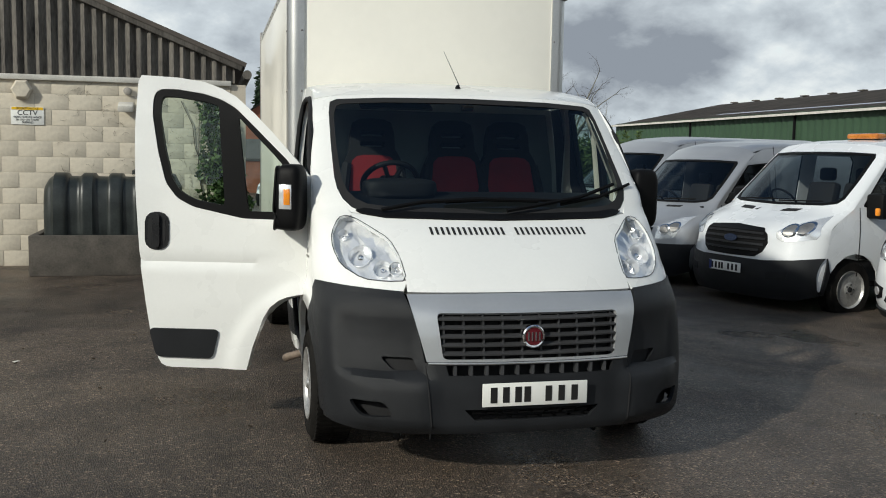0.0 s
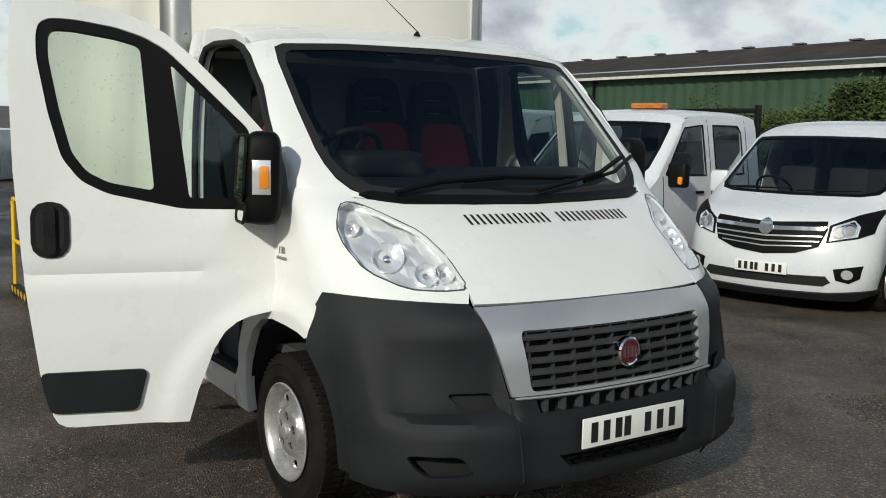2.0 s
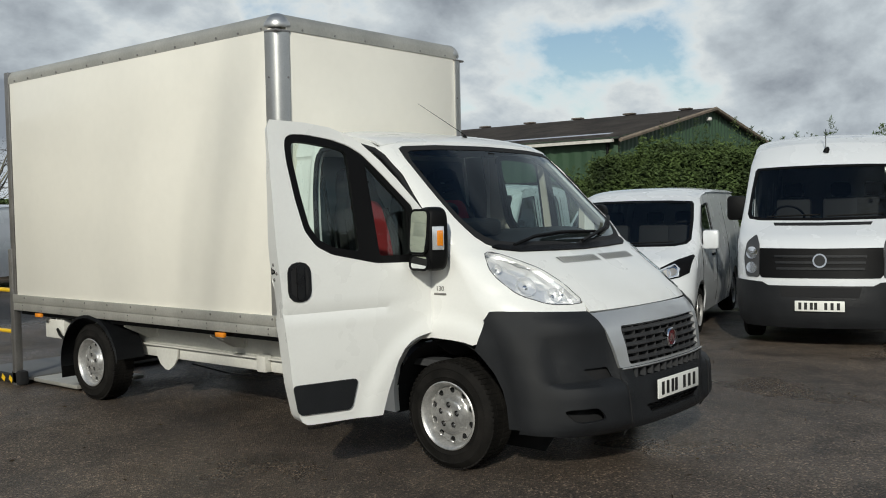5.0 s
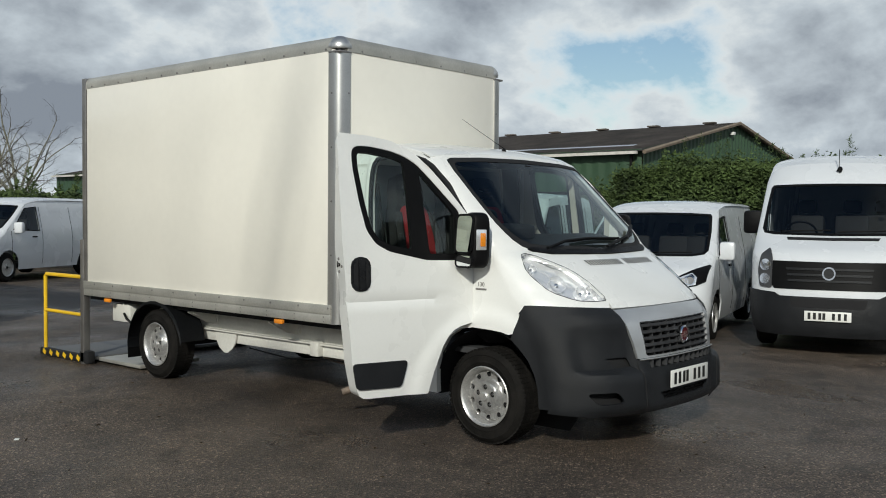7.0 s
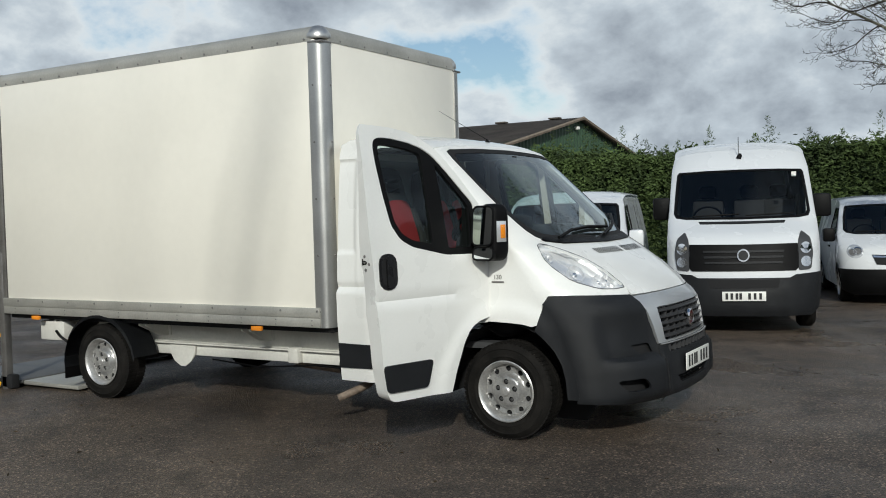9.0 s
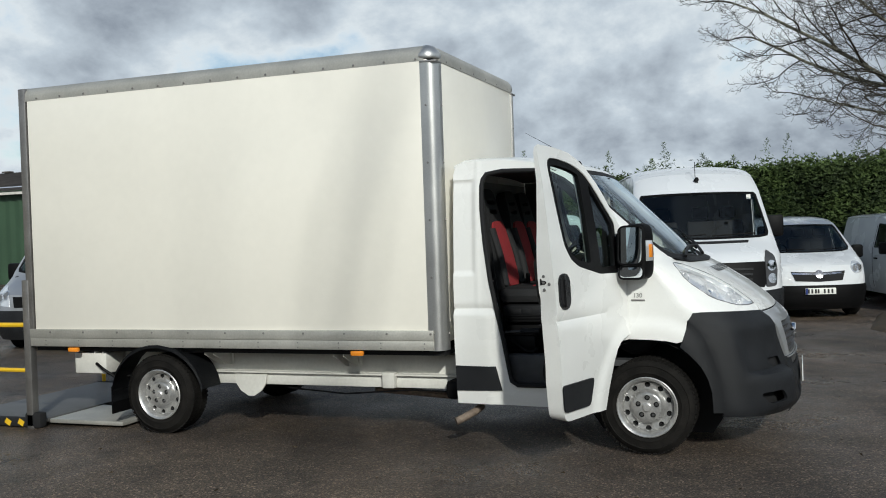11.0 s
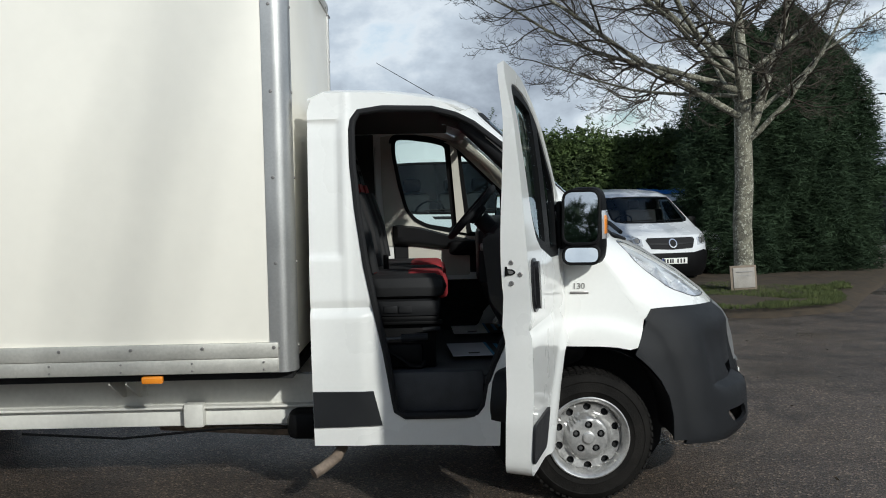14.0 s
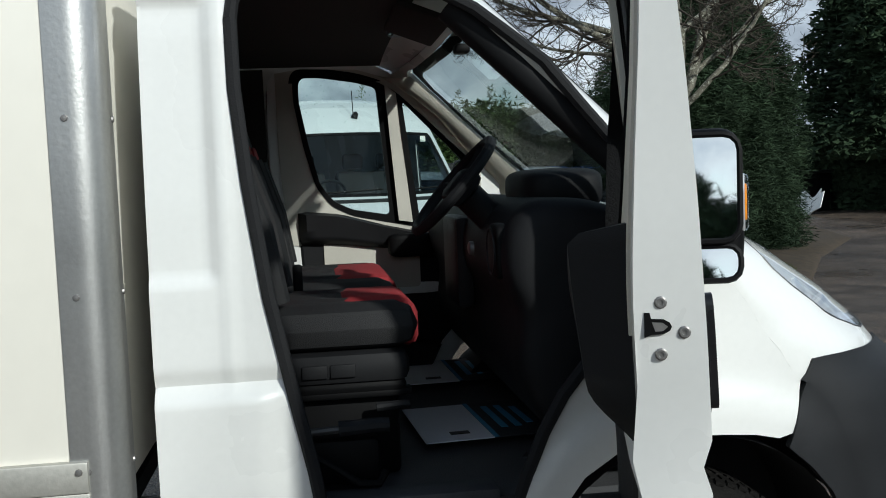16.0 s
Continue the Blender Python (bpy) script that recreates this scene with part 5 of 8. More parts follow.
# box body
BX, Y1, Y2, Z1, Z2 = 0.982, 1.375, 5.06, 0.705, 2.845
boxb = thing_part("box_body", van, Matrix.Identity(4))
boxb["label"] = "cream panelled box body with aluminium rails and posts"
R = 0.075
for s in (-1, 1):
    part("side_panel", block((s * (BX - 0.02), (Y1 + Y2) / 2, 1.79), (0.03, Y2 - Y1 - 0.14, 1.90), 0.003), M_grp, boxb, "cream side panel")
    # lower rail in two steps, with rivets
    part("lower_rail", block((s * (BX - 0.006), (Y1 + Y2) / 2 + 0.03, 0.812), (0.040, Y2 - Y1 - 0.10, 0.072), 0.004), M_rail, boxb)
    part("lower_skirt", block((s * (BX - 0.010), (Y1 + Y2) / 2 + 0.03, 0.741), (0.040, Y2 - Y1 - 0.10, 0.068), 0.004), M_rail, boxb)
    turn = Matrix.Rotation(0 if s > 0 else math.pi, 4, "Z")
    at = lambda x, y, z: Matrix.Translation((s * x, y, z)) @ turn
    big = [at(BX + 0.014, Y1 + 0.10 + 0.335 * k, 0.825) for k in range(11)] + [at(BX - 0.001, Y1 + R + 0.008, 0.82 + 0.4 * k) for k in range(5)]
    studs("rivet", lathe([(0, 0), (0.009, 0), (0.007, 0.005), (0, 0.006)], 8), big + [at(BX, Y1 + 0.15 + 0.24 * k, 2.745) for k in range(15)], M_steel, boxb)
    studs("small_rivet", lathe([(0, 0), (0.006, 0), (0.005, 0.004), (0, 0.005)], 8), [at(BX + 0.010, Y1 + 0.15 + 0.335 * k, z) for k in range(11) for z in (0.722, 0.757)], M_steel, boxb)
    # rounded front post and top rail
    prof = [(BX - R + R * math.cos(radians(a)), Y1 + R - R * math.sin(radians(a))) for a in range(0, 91, 10)]
    prof = [(BX, Y1 + R + 0.045)] + prof + [(BX - R - 0.035, Y1)]
    prof += [(x - 0.012 if i < 6 else x, y + (0.012 if i >= 6 else 0)) for i, (x, y) in reversed(list(enumerate(prof)))]
    bm = bmesh.new()
    lo = [bm.verts.new((s * x, y, Z1)) for x, y in prof]
    hi = [bm.verts.new((s * x, y, 2.73)) for x, y in prof]
    for i in range(len(prof)):
        j = (i + 1) % len(prof)
        bm.faces.new((lo[i], lo[j], hi[j], hi[i]))
    bm.faces.new(lo)
    bm.faces.new(hi)
    bmesh.ops.recalc_face_normals(bm, faces=bm.faces[:])
    part("corner_post", bm, M_alu, boxb, "rounded brushed aluminium corner post")
    part("rear_post", block((s * (BX - 0.025), Y2 - 0.02, (Z1 + Z2) / 2), (0.055, 0.07, Z2 - Z1 - 0.02), 0.008), M_steel, boxb)
    prof = [(BX - 0.004 - 0.075 + 0.075 * math.cos(radians(a)), Z2 - 0.075 + 0.075 * math.sin(radians(a))) for a in range(0, 91, 15)]
    prof = [(BX - 0.004, 2.728)] + prof + [(BX - 0.16, Z2), (BX - 0.16, Z2 - 0.02), (BX - 0.03, 2.728)]
    bm = bmesh.new()
    a_ = [bm.verts.new((s * x, Y1 + 0.09, z)) for x, z in prof]
    b_ = [bm.verts.new((s * x, Y2, z)) for x, z in prof]
    for i in range(len(prof)):
        j = (i + 1) % len(prof)
        bm.faces.new((a_[i], a_[j], b_[j], b_[i]))
    bm.faces.new(a_)
    bm.faces.new(b_)
    bmesh.ops.recalc_face_normals(bm, faces=bm.faces[:])
    part("top_rail", bm, M_rail, boxb)
    # cast corner cap
    bm = bmesh.new()
    bmesh.ops.create_uvsphere(bm, u_segments=20, v_segments=12, radius=1)
    for v in bm.verts:
        v.co = Vector((s * (BX - 0.098) + 0.1 * v.co.x, Y1 + 0.098 + 0.1 * v.co.y, Z2 - 0.085 + 0.092 * max(v.co.z, -0.12)))
    part("corner_cap", bm, M_alu, boxb)
    part("cap_band", block((s * (BX - 0.06), Y1 + 0.06, 2.722), (0.125, 0.125, 0.016), 0.006), M_steel, boxb)
part("front_panel", block((0, Y1 + 0.025, 1.75), (2 * BX - 0.2, 0.03, 1.98), 0.003), M_grp, boxb, "cream front panel")
prof = [(Y1 + 0.004 + 0.075 - 0.075 * math.cos(radians(a)), Z2 - 0.075 + 0.075 * math.sin(radians(a))) for a in range(0, 91, 15)]
prof = [(Y1 + 0.004, 2.728)] + prof + [(Y1 + 0.16, Z2), (Y1 + 0.16, Z2 - 0.02), (Y1 + 0.03, 2.728)]
bm = bmesh.new()
a_ = [bm.verts.new((-BX + 0.09, y, z)) for y, z in prof]
b_ = [bm.verts.new((BX - 0.09, y, z)) for y, z in prof]
for i in range(len(prof)):
    j = (i + 1) % len(prof)
    bm.faces.new((a_[i], a_[j], b_[j], b_[i]))
bm.faces.new(a_)
bm.faces.new(b_)
bmesh.ops.recalc_face_normals(bm, faces=bm.faces[:])
part("front_top_rail", bm, M_rail, boxb)
front_turn = Matrix.Rotation(radians(-90), 4, "Z")
spots = [(-0.75 + 0.3 * k, Y1 + 0.003, 2.745) for k in range(6)] + [(s * (BX - R - 0.018), Y1 - 0.001, 0.82 + 0.40 * k) for s in (-1, 1) for k in range(5)]
studs("front_rivet", lathe([(0, 0), (0.008, 0), (0.006, 0.004), (0, 0.005)], 8), [Matrix.Translation(p) @ front_turn for p in spots], M_steel, boxb)
part("box_roof", block((0, (Y1 + Y2) / 2, Z2 - 0.012), (2 * BX - 0.3, Y2 - Y1 - 0.3, 0.02)), M_grp, boxb)
part("box_floor", block((0, (Y1 + Y2) / 2, 0.69), (2 * BX - 0.12, Y2 - Y1 - 0.05, 0.05)), M_matt_black, boxb)
part("rear_shutter", block((0, Y2 - 0.03, 1.76), (2 * BX - 0.12, 0.03, 2.05)), M_grp, boxb)
part("rear_header", block((0, Y2 - 0.02, Z2 - 0.05), (2 * BX - 0.1, 0.07, 0.10), 0.01), M_rail, boxb)

# chassis below the box
for s in (-1, 1):
    rail = part("chassis_rail", block((s * 0.62, 3.05, 0.56), (0.06, 3.55, 0.15), 0.008), M_chassis, van, "white painted chassis rail")
    part("lower_flange", block((s * 0.65, 2.70, 0.435), (0.05, 2.85, 0.095), 0.008), M_chassis, rail)
    part("rail_lip", block((s * 0.665, 2.70, 0.486), (0.085, 2.85, 0.012), 0.003), M_chassis, rail)
    for y in (2.24, 3.36, 4.42):
        bracket = part("outrigger", sheet([(0.60, 0.66), (0.90, 0.66), (0.90, 0.645), (0.70, 0.545), (0.60, 0.53)], lambda x, z, y=y: Vector((s * x, y - 0.04, z)), (), 0.2, 0.008, (0, -1, 0)), M_chassis, van)
        part("bracket_web", sheet([(0.60, 0.66), (0.90, 0.66), (0.90, 0.645), (0.70, 0.545), (0.60, 0.53)], lambda x, z, y=y: Vector((s * x, y + 0.04, z)), (), 0.2, 0.008, (0, -1, 0)), M_chassis, bracket)
        part("bracket_plate", block((s * 0.655, y, 0.60), (0.012, 0.13, 0.115), 0.003), M_chassis, bracket)
    plate = [(2.98, 0.47), (3.27, 0.47), (3.262, 0.40), (3.22, 0.34), (3.15, 0.298), (3.10, 0.298), (3.03, 0.34), (2.988, 0.40)]
    part("spring_hanger", sheet(plate, lambda y, z: Vector((s * 0.70, y, z)), (), 0.1, 0.014, (s, 0, 0)), M_chassis, van, "white rounded hanger plate")
    part("rail_bracket", block((s * 0.70, 1.93, 0.45), (0.07, 0.10, 0.12), 0.012), M_chassis, van)
    for y in (2.05, 4.60):
        mk = part("marker_lamp", block((s * 0.985, y, 0.682), (0.03, 0.10, 0.035), 0.008), M_amber, van, "orange side marker lamp")
part("cross_member", block((0, 2.2, 0.55), (1.2, 0.10, 0.12), 0.01), M_chassis, van)
part("rear_cross_member", block((0, 4.3, 0.55), (1.2, 0.10, 0.12), 0.01), M_chassis, van)
part("fuel_tank", block((0.30, 2.35, 0.46), (0.50, 0.9, 0.22), 0.05), M_matt_black, van)
part("spare_carrier", block((-0.05, 4.55, 0.45), (0.7, 0.6, 0.16), 0.06), M_matt_black, van)
part("exhaust", tube([(-0.35, 2.2, 0.32), (-0.45, 1.5, 0.30), (-0.66, 1.24, 0.305), (-0.80, 1.185, 0.295), (-0.90, 1.205, 0.272), (-0.97, 1.265, 0.240), (-1.00, 1.305, 0.222)], 0.027, 12), M_rust, van, "rusty exhaust tail pipe")
part("brake_cable", tube([(-0.70, 1.3, 0.37), (-0.70, 1.75, 0.38), (-0.69, 2.3, 0.335), (-0.69, 2.8, 0.37)], 0.007, 6), M_black, van)
part("cab_mount", block((-0.70, 1.38, 0.40), (0.2, 0.16, 0.14), 0.04), M_black, van)
part("lift_motor_box", block((-0.78, 4.52, 0.56), (0.22, 0.32, 0.17), 0.012), M_chassis, van, "white tail lift control box")
part("motor_cable", tube([(-0.90, 4.45, 0.56), (-0.93, 4.36, 0.52), (-0.90, 4.28, 0.46), (-0.80, 4.20, 0.45)], 0.012, 6), M_black, van)

lift = thing("tail_lift", "lowered tail lift with grey platform, dark posts and yellow hand rails", "tail lift", Matrix.Translation((0, 5.08, 0.016)))
for s in (-1, 1):
    post = part("post", block((s * 0.955, 0.0, 0.62), (0.07, 0.07, 1.24), 0.008), M_steel, lift)
    part("foot", block((s * 0.945, -0.02, 0.07), (0.09, 0.16, 0.13), 0.02), M_matt_black, lift)
    hr = part("hand_rail", tube([(s * 0.93, 0.02, 0.86), (s * 0.93, 0.84, 0.86), (s * 0.93, 0.86, 0.84), (s * 0.93, 0.86, 0.05)], 0.02, 8), M_yellow, lift, "yellow painted hand rail")
    part("mid_rail", tube([(s * 0.93, 0.02, 0.48), (s * 0.93, 0.86, 0.48)], 0.018, 8), M_yellow, hr)
    part("edge_beam", block((s * 0.93, 0.42, 0.045), (0.07, 1.0, 0.07), 0.008), M_matt_black, lift)
    studs("hazard_stripe", block((0, 0, 0), (0.004, 0.06, 0.045), 0.0, Matrix.Rotation(0.5, 3, "X")), [Matrix.Translation((s * 0.967, 0.12 + 0.14 * k, 0.046)) for k in range(6)], M_yellow, lift)
part("platform", block((0, 0.42, 0.055), (1.80, 0.98, 0.035), 0.006), M_deck, lift, "dull aluminium platform")
part("under_ramp", block((-0.52, -0.45, 0.045), (0.66, 0.75, 0.035), 0.006), M_rail, lift)


# ---- ground ----
def ground_sheet():
    bm = bmesh.new()
    xs = sorted({*np.linspace(-400, 400, 17).tolist(), *np.linspace(-30, 40, 36).tolist(), *np.linspace(-6, 6, 25).tolist()})
    ys = sorted({*np.linspace(-400, 400, 17).tolist(), *np.linspace(-30, 40, 36).tolist(), *np.linspace(-7, 10, 35).tolist()})
    grid = [[bm.verts.new((x, y, gz(x, y))) for y in ys] for x in xs]
    for i in range(len(xs) - 1):
        for j in range(len(ys) - 1):
            bm.faces.new((grid[i][j], grid[i + 1][j], grid[i + 1][j + 1], grid[i][j + 1]))
    return bm

g = part("ground", ground_sheet(), M_asphalt)
tagged(g, "dark wet asphalt yard with worn patches", "ground", kind="structure")

# ---- block building with corrugated gable ----
WY = 8.9
wall = part("wall_north", block((-5.2, WY + 0.094, 1.28), (7.98, 0.2, 2.56)), M_mortar)
tagged(wall, "cream painted concrete block wall", "wall", kind="structure")
bw, bh = 0.435, 0.214
proto = part("block", block((0, 0, 0), (bw - 0.010, 0.05, bh - 0.010), 0.003), M_block, wall)
proto.matrix_local = Matrix.Translation((-1.2 - bw / 2, WY + 0.0155, bh / 2))
for r in range(12):
    for c in range(16):
        if r == 0 and c == 0:
            continue
        x = -1.2 - bw / 2 - c * bw - (bw / 2 if r % 2 else 0)
        repeat(proto, wall, Matrix.Translation((x, WY + 0.0155 + random.uniform(-0.0015, 0.0015), bh / 2 + r * bh)))
tagged(part("wall_end", block((-1.10, WY + 4.0, 1.28), (0.2, 8.0, 2.56)), M_mortar), "cream painted end wall", "wall", kind="structure")
gable = thing("gable_cladding", "dark weathered corrugated sheet gable above the block wall", "cladding", Matrix.Translation((0, WY + 0.02, 2.58)), kind="structure")
slope = 0.405
bm = bmesh.new()
n = 260
vs = []
for i in range(n + 1):
    x = -1.15 - 8.0 * i / n
    dy = -0.034 * math.sin(2 * math.pi * (x / 0.145))
    vs.append((bm.verts.new((x, dy, 0)), bm.verts.new((x, dy, min(0.24 + slope * (-1.2 - x), 3.2)))))
for a, b in zip(vs, vs[1:]):
    bm.faces.new((a[0], b[0], b[1], a[1]))
part("corrugated_sheet", bm, M_corr, gable, sharp=60)
part("drip_rail", block((-5.2, -0.05, -0.01), (8.0, 0.06, 0.075), 0.01), M_fascia, gable, "weathered white drip rail")
ang = math.atan(slope)
part("barge_board", block((-4.7, -0.04, 0.30 + slope * 3.5), (7.9, 0.09, 0.14), 0.01, Matrix.Rotation(ang, 3, "Y")), M_corr, gable, "dark barge board")
part("roof_sheet", block((-4.7, 4.0, 0.34 + slope * 3.5), (8.0, 8.2, 0.06), 0.0, Matrix.Rotation(ang, 3, "Y")), M_fibre, gable)
part("gutter_end", tube([(-0.98, -0.12, 0.12), (-0.98, 6.0, 0.12)], 0.065, 10), M_corr, gable)

sign = thing("cctv_sign", "small white camera warning sign with yellow header on the block wall", "sign", Matrix.Translation((-3.90, WY - 0.018, 2.05)))
part("board", block((0, 0, 0), (0.42, 0.008, 0.24), 0.002), M_plate, sign)
part("header", block((0, -0.006, 0.098), (0.40, 0.003, 0.036)), M_yellow, sign)
up = Matrix.Rotation(radians(90), 4, "X")
words("lettering", "CCTV", 0.098, M_ink, sign, Matrix.Translation((0, -0.007, 0.038)) @ up)
words("header_lettering", "SECURITY NOTICE", 0.034, M_ink, sign, Matrix.Translation((0, -0.009, 0.098)) @ up)
for k, line in enumerate(("VIDEO SURVEILLANCE", "IN USE ON THESE", "PREMISES")):
    words("small_lettering", line, 0.036, M_ink, sign, Matrix.Translation((0, -0.007, -0.018 - 0.036 * k)) @ up)
bell = thing("alarm_box", "cream hexagonal alarm box on the block wall", "alarm box", Matrix.Translation((-3.96, WY - 0.05, 2.40)))
part("cover", lathe([(0, -0.05), (0.145, -0.05), (0.14, 0.02), (0.11, 0.05), (0, 0.055)], 6, Matrix.Rotation(radians(-90), 4, "Z")), M_block, bell)
cam_box = thing("wall_lamp", "small pale box lamp on a wall bracket", "lamp", Matrix.Translation((-2.62, WY - 0.10, 2.20)))
part("housing", block((0, -0.02, 0), (0.20, 0.20, 0.09), 0.012, Matrix.Rotation(0.35, 3, "X")), M_fascia, cam_box)
part("bracket", block((0.02, 0.07, 0.0), (0.05, 0.08, 0.05), 0.008), M_steel, cam_box)
knob = thing("wall_vent", "small round grey wall fitting", "vent", Matrix.Translation((-2.60, WY - 0.04, 2.42)))
part("cap", lathe([(0, -0.03), (0.055, -0.03), (0.055, 0.02), (0.03, 0.035), (0, 0.035)], 14, Matrix.Rotation(radians(-90), 4, "Z")), M_pale_concrete, knob)

# oil tank in its bund
bund = thing("tank_bund", "dark stained concrete bund trough standing by the wall", "bund", Matrix.Translation((-2.72, 8.22, 0)))
for c, sz in (((0, -0.50, 0.26), (2.0, 0.10, 0.52)), ((0, 0.50, 0.26), (2.0, 0.10, 0.52)), ((-0.95, 0, 0.26), (0.10, 0.9, 0.52)), ((0.95, 0, 0.26), (0.10, 0.9, 0.52)), ((0, 0, 0.03), (1.8, 0.9, 0.06))):
    part("slab", block(c, sz, 0.015), M_concrete, bund)
tank = thing("oil_tank", "dark green ribbed plastic oil tank resting in the bund", "tank", Matrix.Translation((-2.72, 8.22, 0.06)))
def ribbed_tank():
    bm = bmesh.new()
    n, L = 36, 1.70
    xs = np.linspace(-L / 2, L / 2, 69)
    rings = []
    for x in xs:
        e = min(1.0, (L / 2 - abs(x)) / 0.10)
        rib = 0.045 * (0.5 + 0.5 * math.tanh(6 * math.sin(2 * math.pi * (x + 0.06) / 0.34)))
        k = 0.80 + 0.20 * math.sin(e * math.pi / 2)
        ring = []
        for i in range(n):
            a = 2 * math.pi * i / n
            ca, sa = math.cos(a), math.sin(a)
            ry, rz = 0.40, 0.60
            p = 3.2
            f = (abs(ca) ** p + abs(sa) ** p) ** (-1 / p)
            ring.append(bm.verts.new((x, (ry + rib - 0.02) * k * f * ca, 0.62 + (rz + rib - 0.02) * k * f * sa)))
        rings.append(ring)
    for a, b in zip(rings, rings[1:]):
        for i in range(n):
            bm.faces.new((a[i], a[(i + 1) % n], b[(i + 1) % n], b[i]))
    bm.faces.new(rings[0])
    bm.faces.new(rings[-1])
    bmesh.ops.recalc_face_normals(bm, faces=bm.faces[:])
    return bm
part("shell", ribbed_tank(), M_tank, tank, sharp=50)
part("filler_cap", lathe([(0, 0), (0.09, 0), (0.09, 0.05), (0.05, 0.07), (0, 0.07)], 18, Matrix.Translation((0.3, 0, 1.23)) @ Matrix.Rotation(radians(-90), 4, "Y")), M_tank, tank)

# ---- leaves ----
def tufts(name, pts, size, material, parent=None, seed=1, flat=0.5, blades=3, droop=0.0, slim=0.20, up=0.0):
    """Many small pointed sprays of foliage at the points given."""
    rng = np.random.default_rng(seed)
    pts = np.asarray(pts, float)
    n = len(pts)
    verts, faces = [], []
    for b in range(blades):
        ax = rng.normal(size=(n, 3))
        ax[:, 2] = ax[:, 2] * flat + 0.25 - droop + up
        ax /= np.linalg.norm(ax, axis=1)[:, None]
        si = np.cross(ax, rng.normal(size=(n, 3)))
        si /= np.linalg.norm(si, axis=1)[:, None]
        ln = size * rng.uniform(0.6, 1.4, n)[:, None]
        wd = ln * slim
        base = len(verts)
        quad = np.stack([pts - ax * ln * 0.2, pts + si * wd + ax * ln * 0.35, pts + ax * ln, pts - si * wd + ax * ln * 0.35], 1).reshape(-1, 3)
        off = b * n * 4
        verts.append(quad)
        faces.append(np.arange(n * 4).reshape(-1, 4) + off)
    me = bpy.data.meshes.new(name)
    v = np.concatenate(verts)
    f = np.concatenate(faces)
    me.from_pydata(v.tolist(), [], f.tolist())
    me.materials.append(material)
    ob = new(name, me)
    if parent is not None:
        ob.parent = parent
    return ob

def fbm(x, y, k):
    return noise.fractal(Vector((x * k, y * k, 3.7)), 1.0, 2.0, 4)

rng = np.random.default_rng(5)

def hedge(name, label, x0, y0, x1, y1, height, depth, n, size, material, seed, spikes=0.5):
    h = thing(name, label, "hedge", Matrix.Translation((0, 0, gz(x0))))
    height -= gz(x0)
    r = np.random.default_rng(seed)
    d = Vector((x1 - x0, y1 - y0))
    L = d.length
    u = d / L
    nx, ny = -u.y, u.x
    pts = []
    while len(pts) < n:
        t, q, w = r.uniform(0, L), r.uniform(), r.uniform(-1, 1)
        top = height * (0.90 + 0.10 * fbm(t, 1.3, 0.35)) + spikes * max(0.0, fbm(t, 9.1, 1.1)) + 0.10 * r.normal()
        z = top * (1 - (1 - q) ** 1.6 * 0.98)
        dep = depth * (1.0 - 0.45 * max(0, z / height - 0.55)) * (1 + 0.22 * fbm(t, z, 0.9))
        if z > height * 0.9 and abs(w) > 0.5:
            continue
        side = math.copysign(abs(w) ** 0.35, w)
        pts.append((x0 + u.x * t + nx * dep * side, y0 + u.y * t + ny * dep * side, max(0.05, z)))
    # upright leaders along the top
    lead = []
    for _ in range(int(L * 2.2)):
        t, hh = r.uniform(0, L), r.uniform(0.30, 0.85)
        bx, by = x0 + u.x * t + nx * r.uniform(-0.3, 0.3), y0 + u.y * t + ny * r.uniform(-0.3, 0.3)
        bz = height * (0.90 + 0.10 * fbm(t, 1.3, 0.35))
        for k in range(44):
            q = k / 44
            sp = 0.13 * (1 - q) + 0.012
            lead.append((bx + r.normal() * sp, by + r.normal() * sp, bz + hh * q))
    tufts("foliage", pts, size, material, h, seed)
    if lead:
        tufts("hedge_top", lead, size * 0.75, material, h, seed + 1, slim=0.10, up=0.5)
    bm = bmesh.new()
    add_box(bm, ((x0 + x1) / 2, (y0 + y1) / 2, height * 0.44), (L, depth * 1.1, height * 0.86), turn=Matrix.Rotation(math.atan2(u.y, u.x), 3, "Z"))
    part("core", bm, M_leaf_dark, h)
    return h

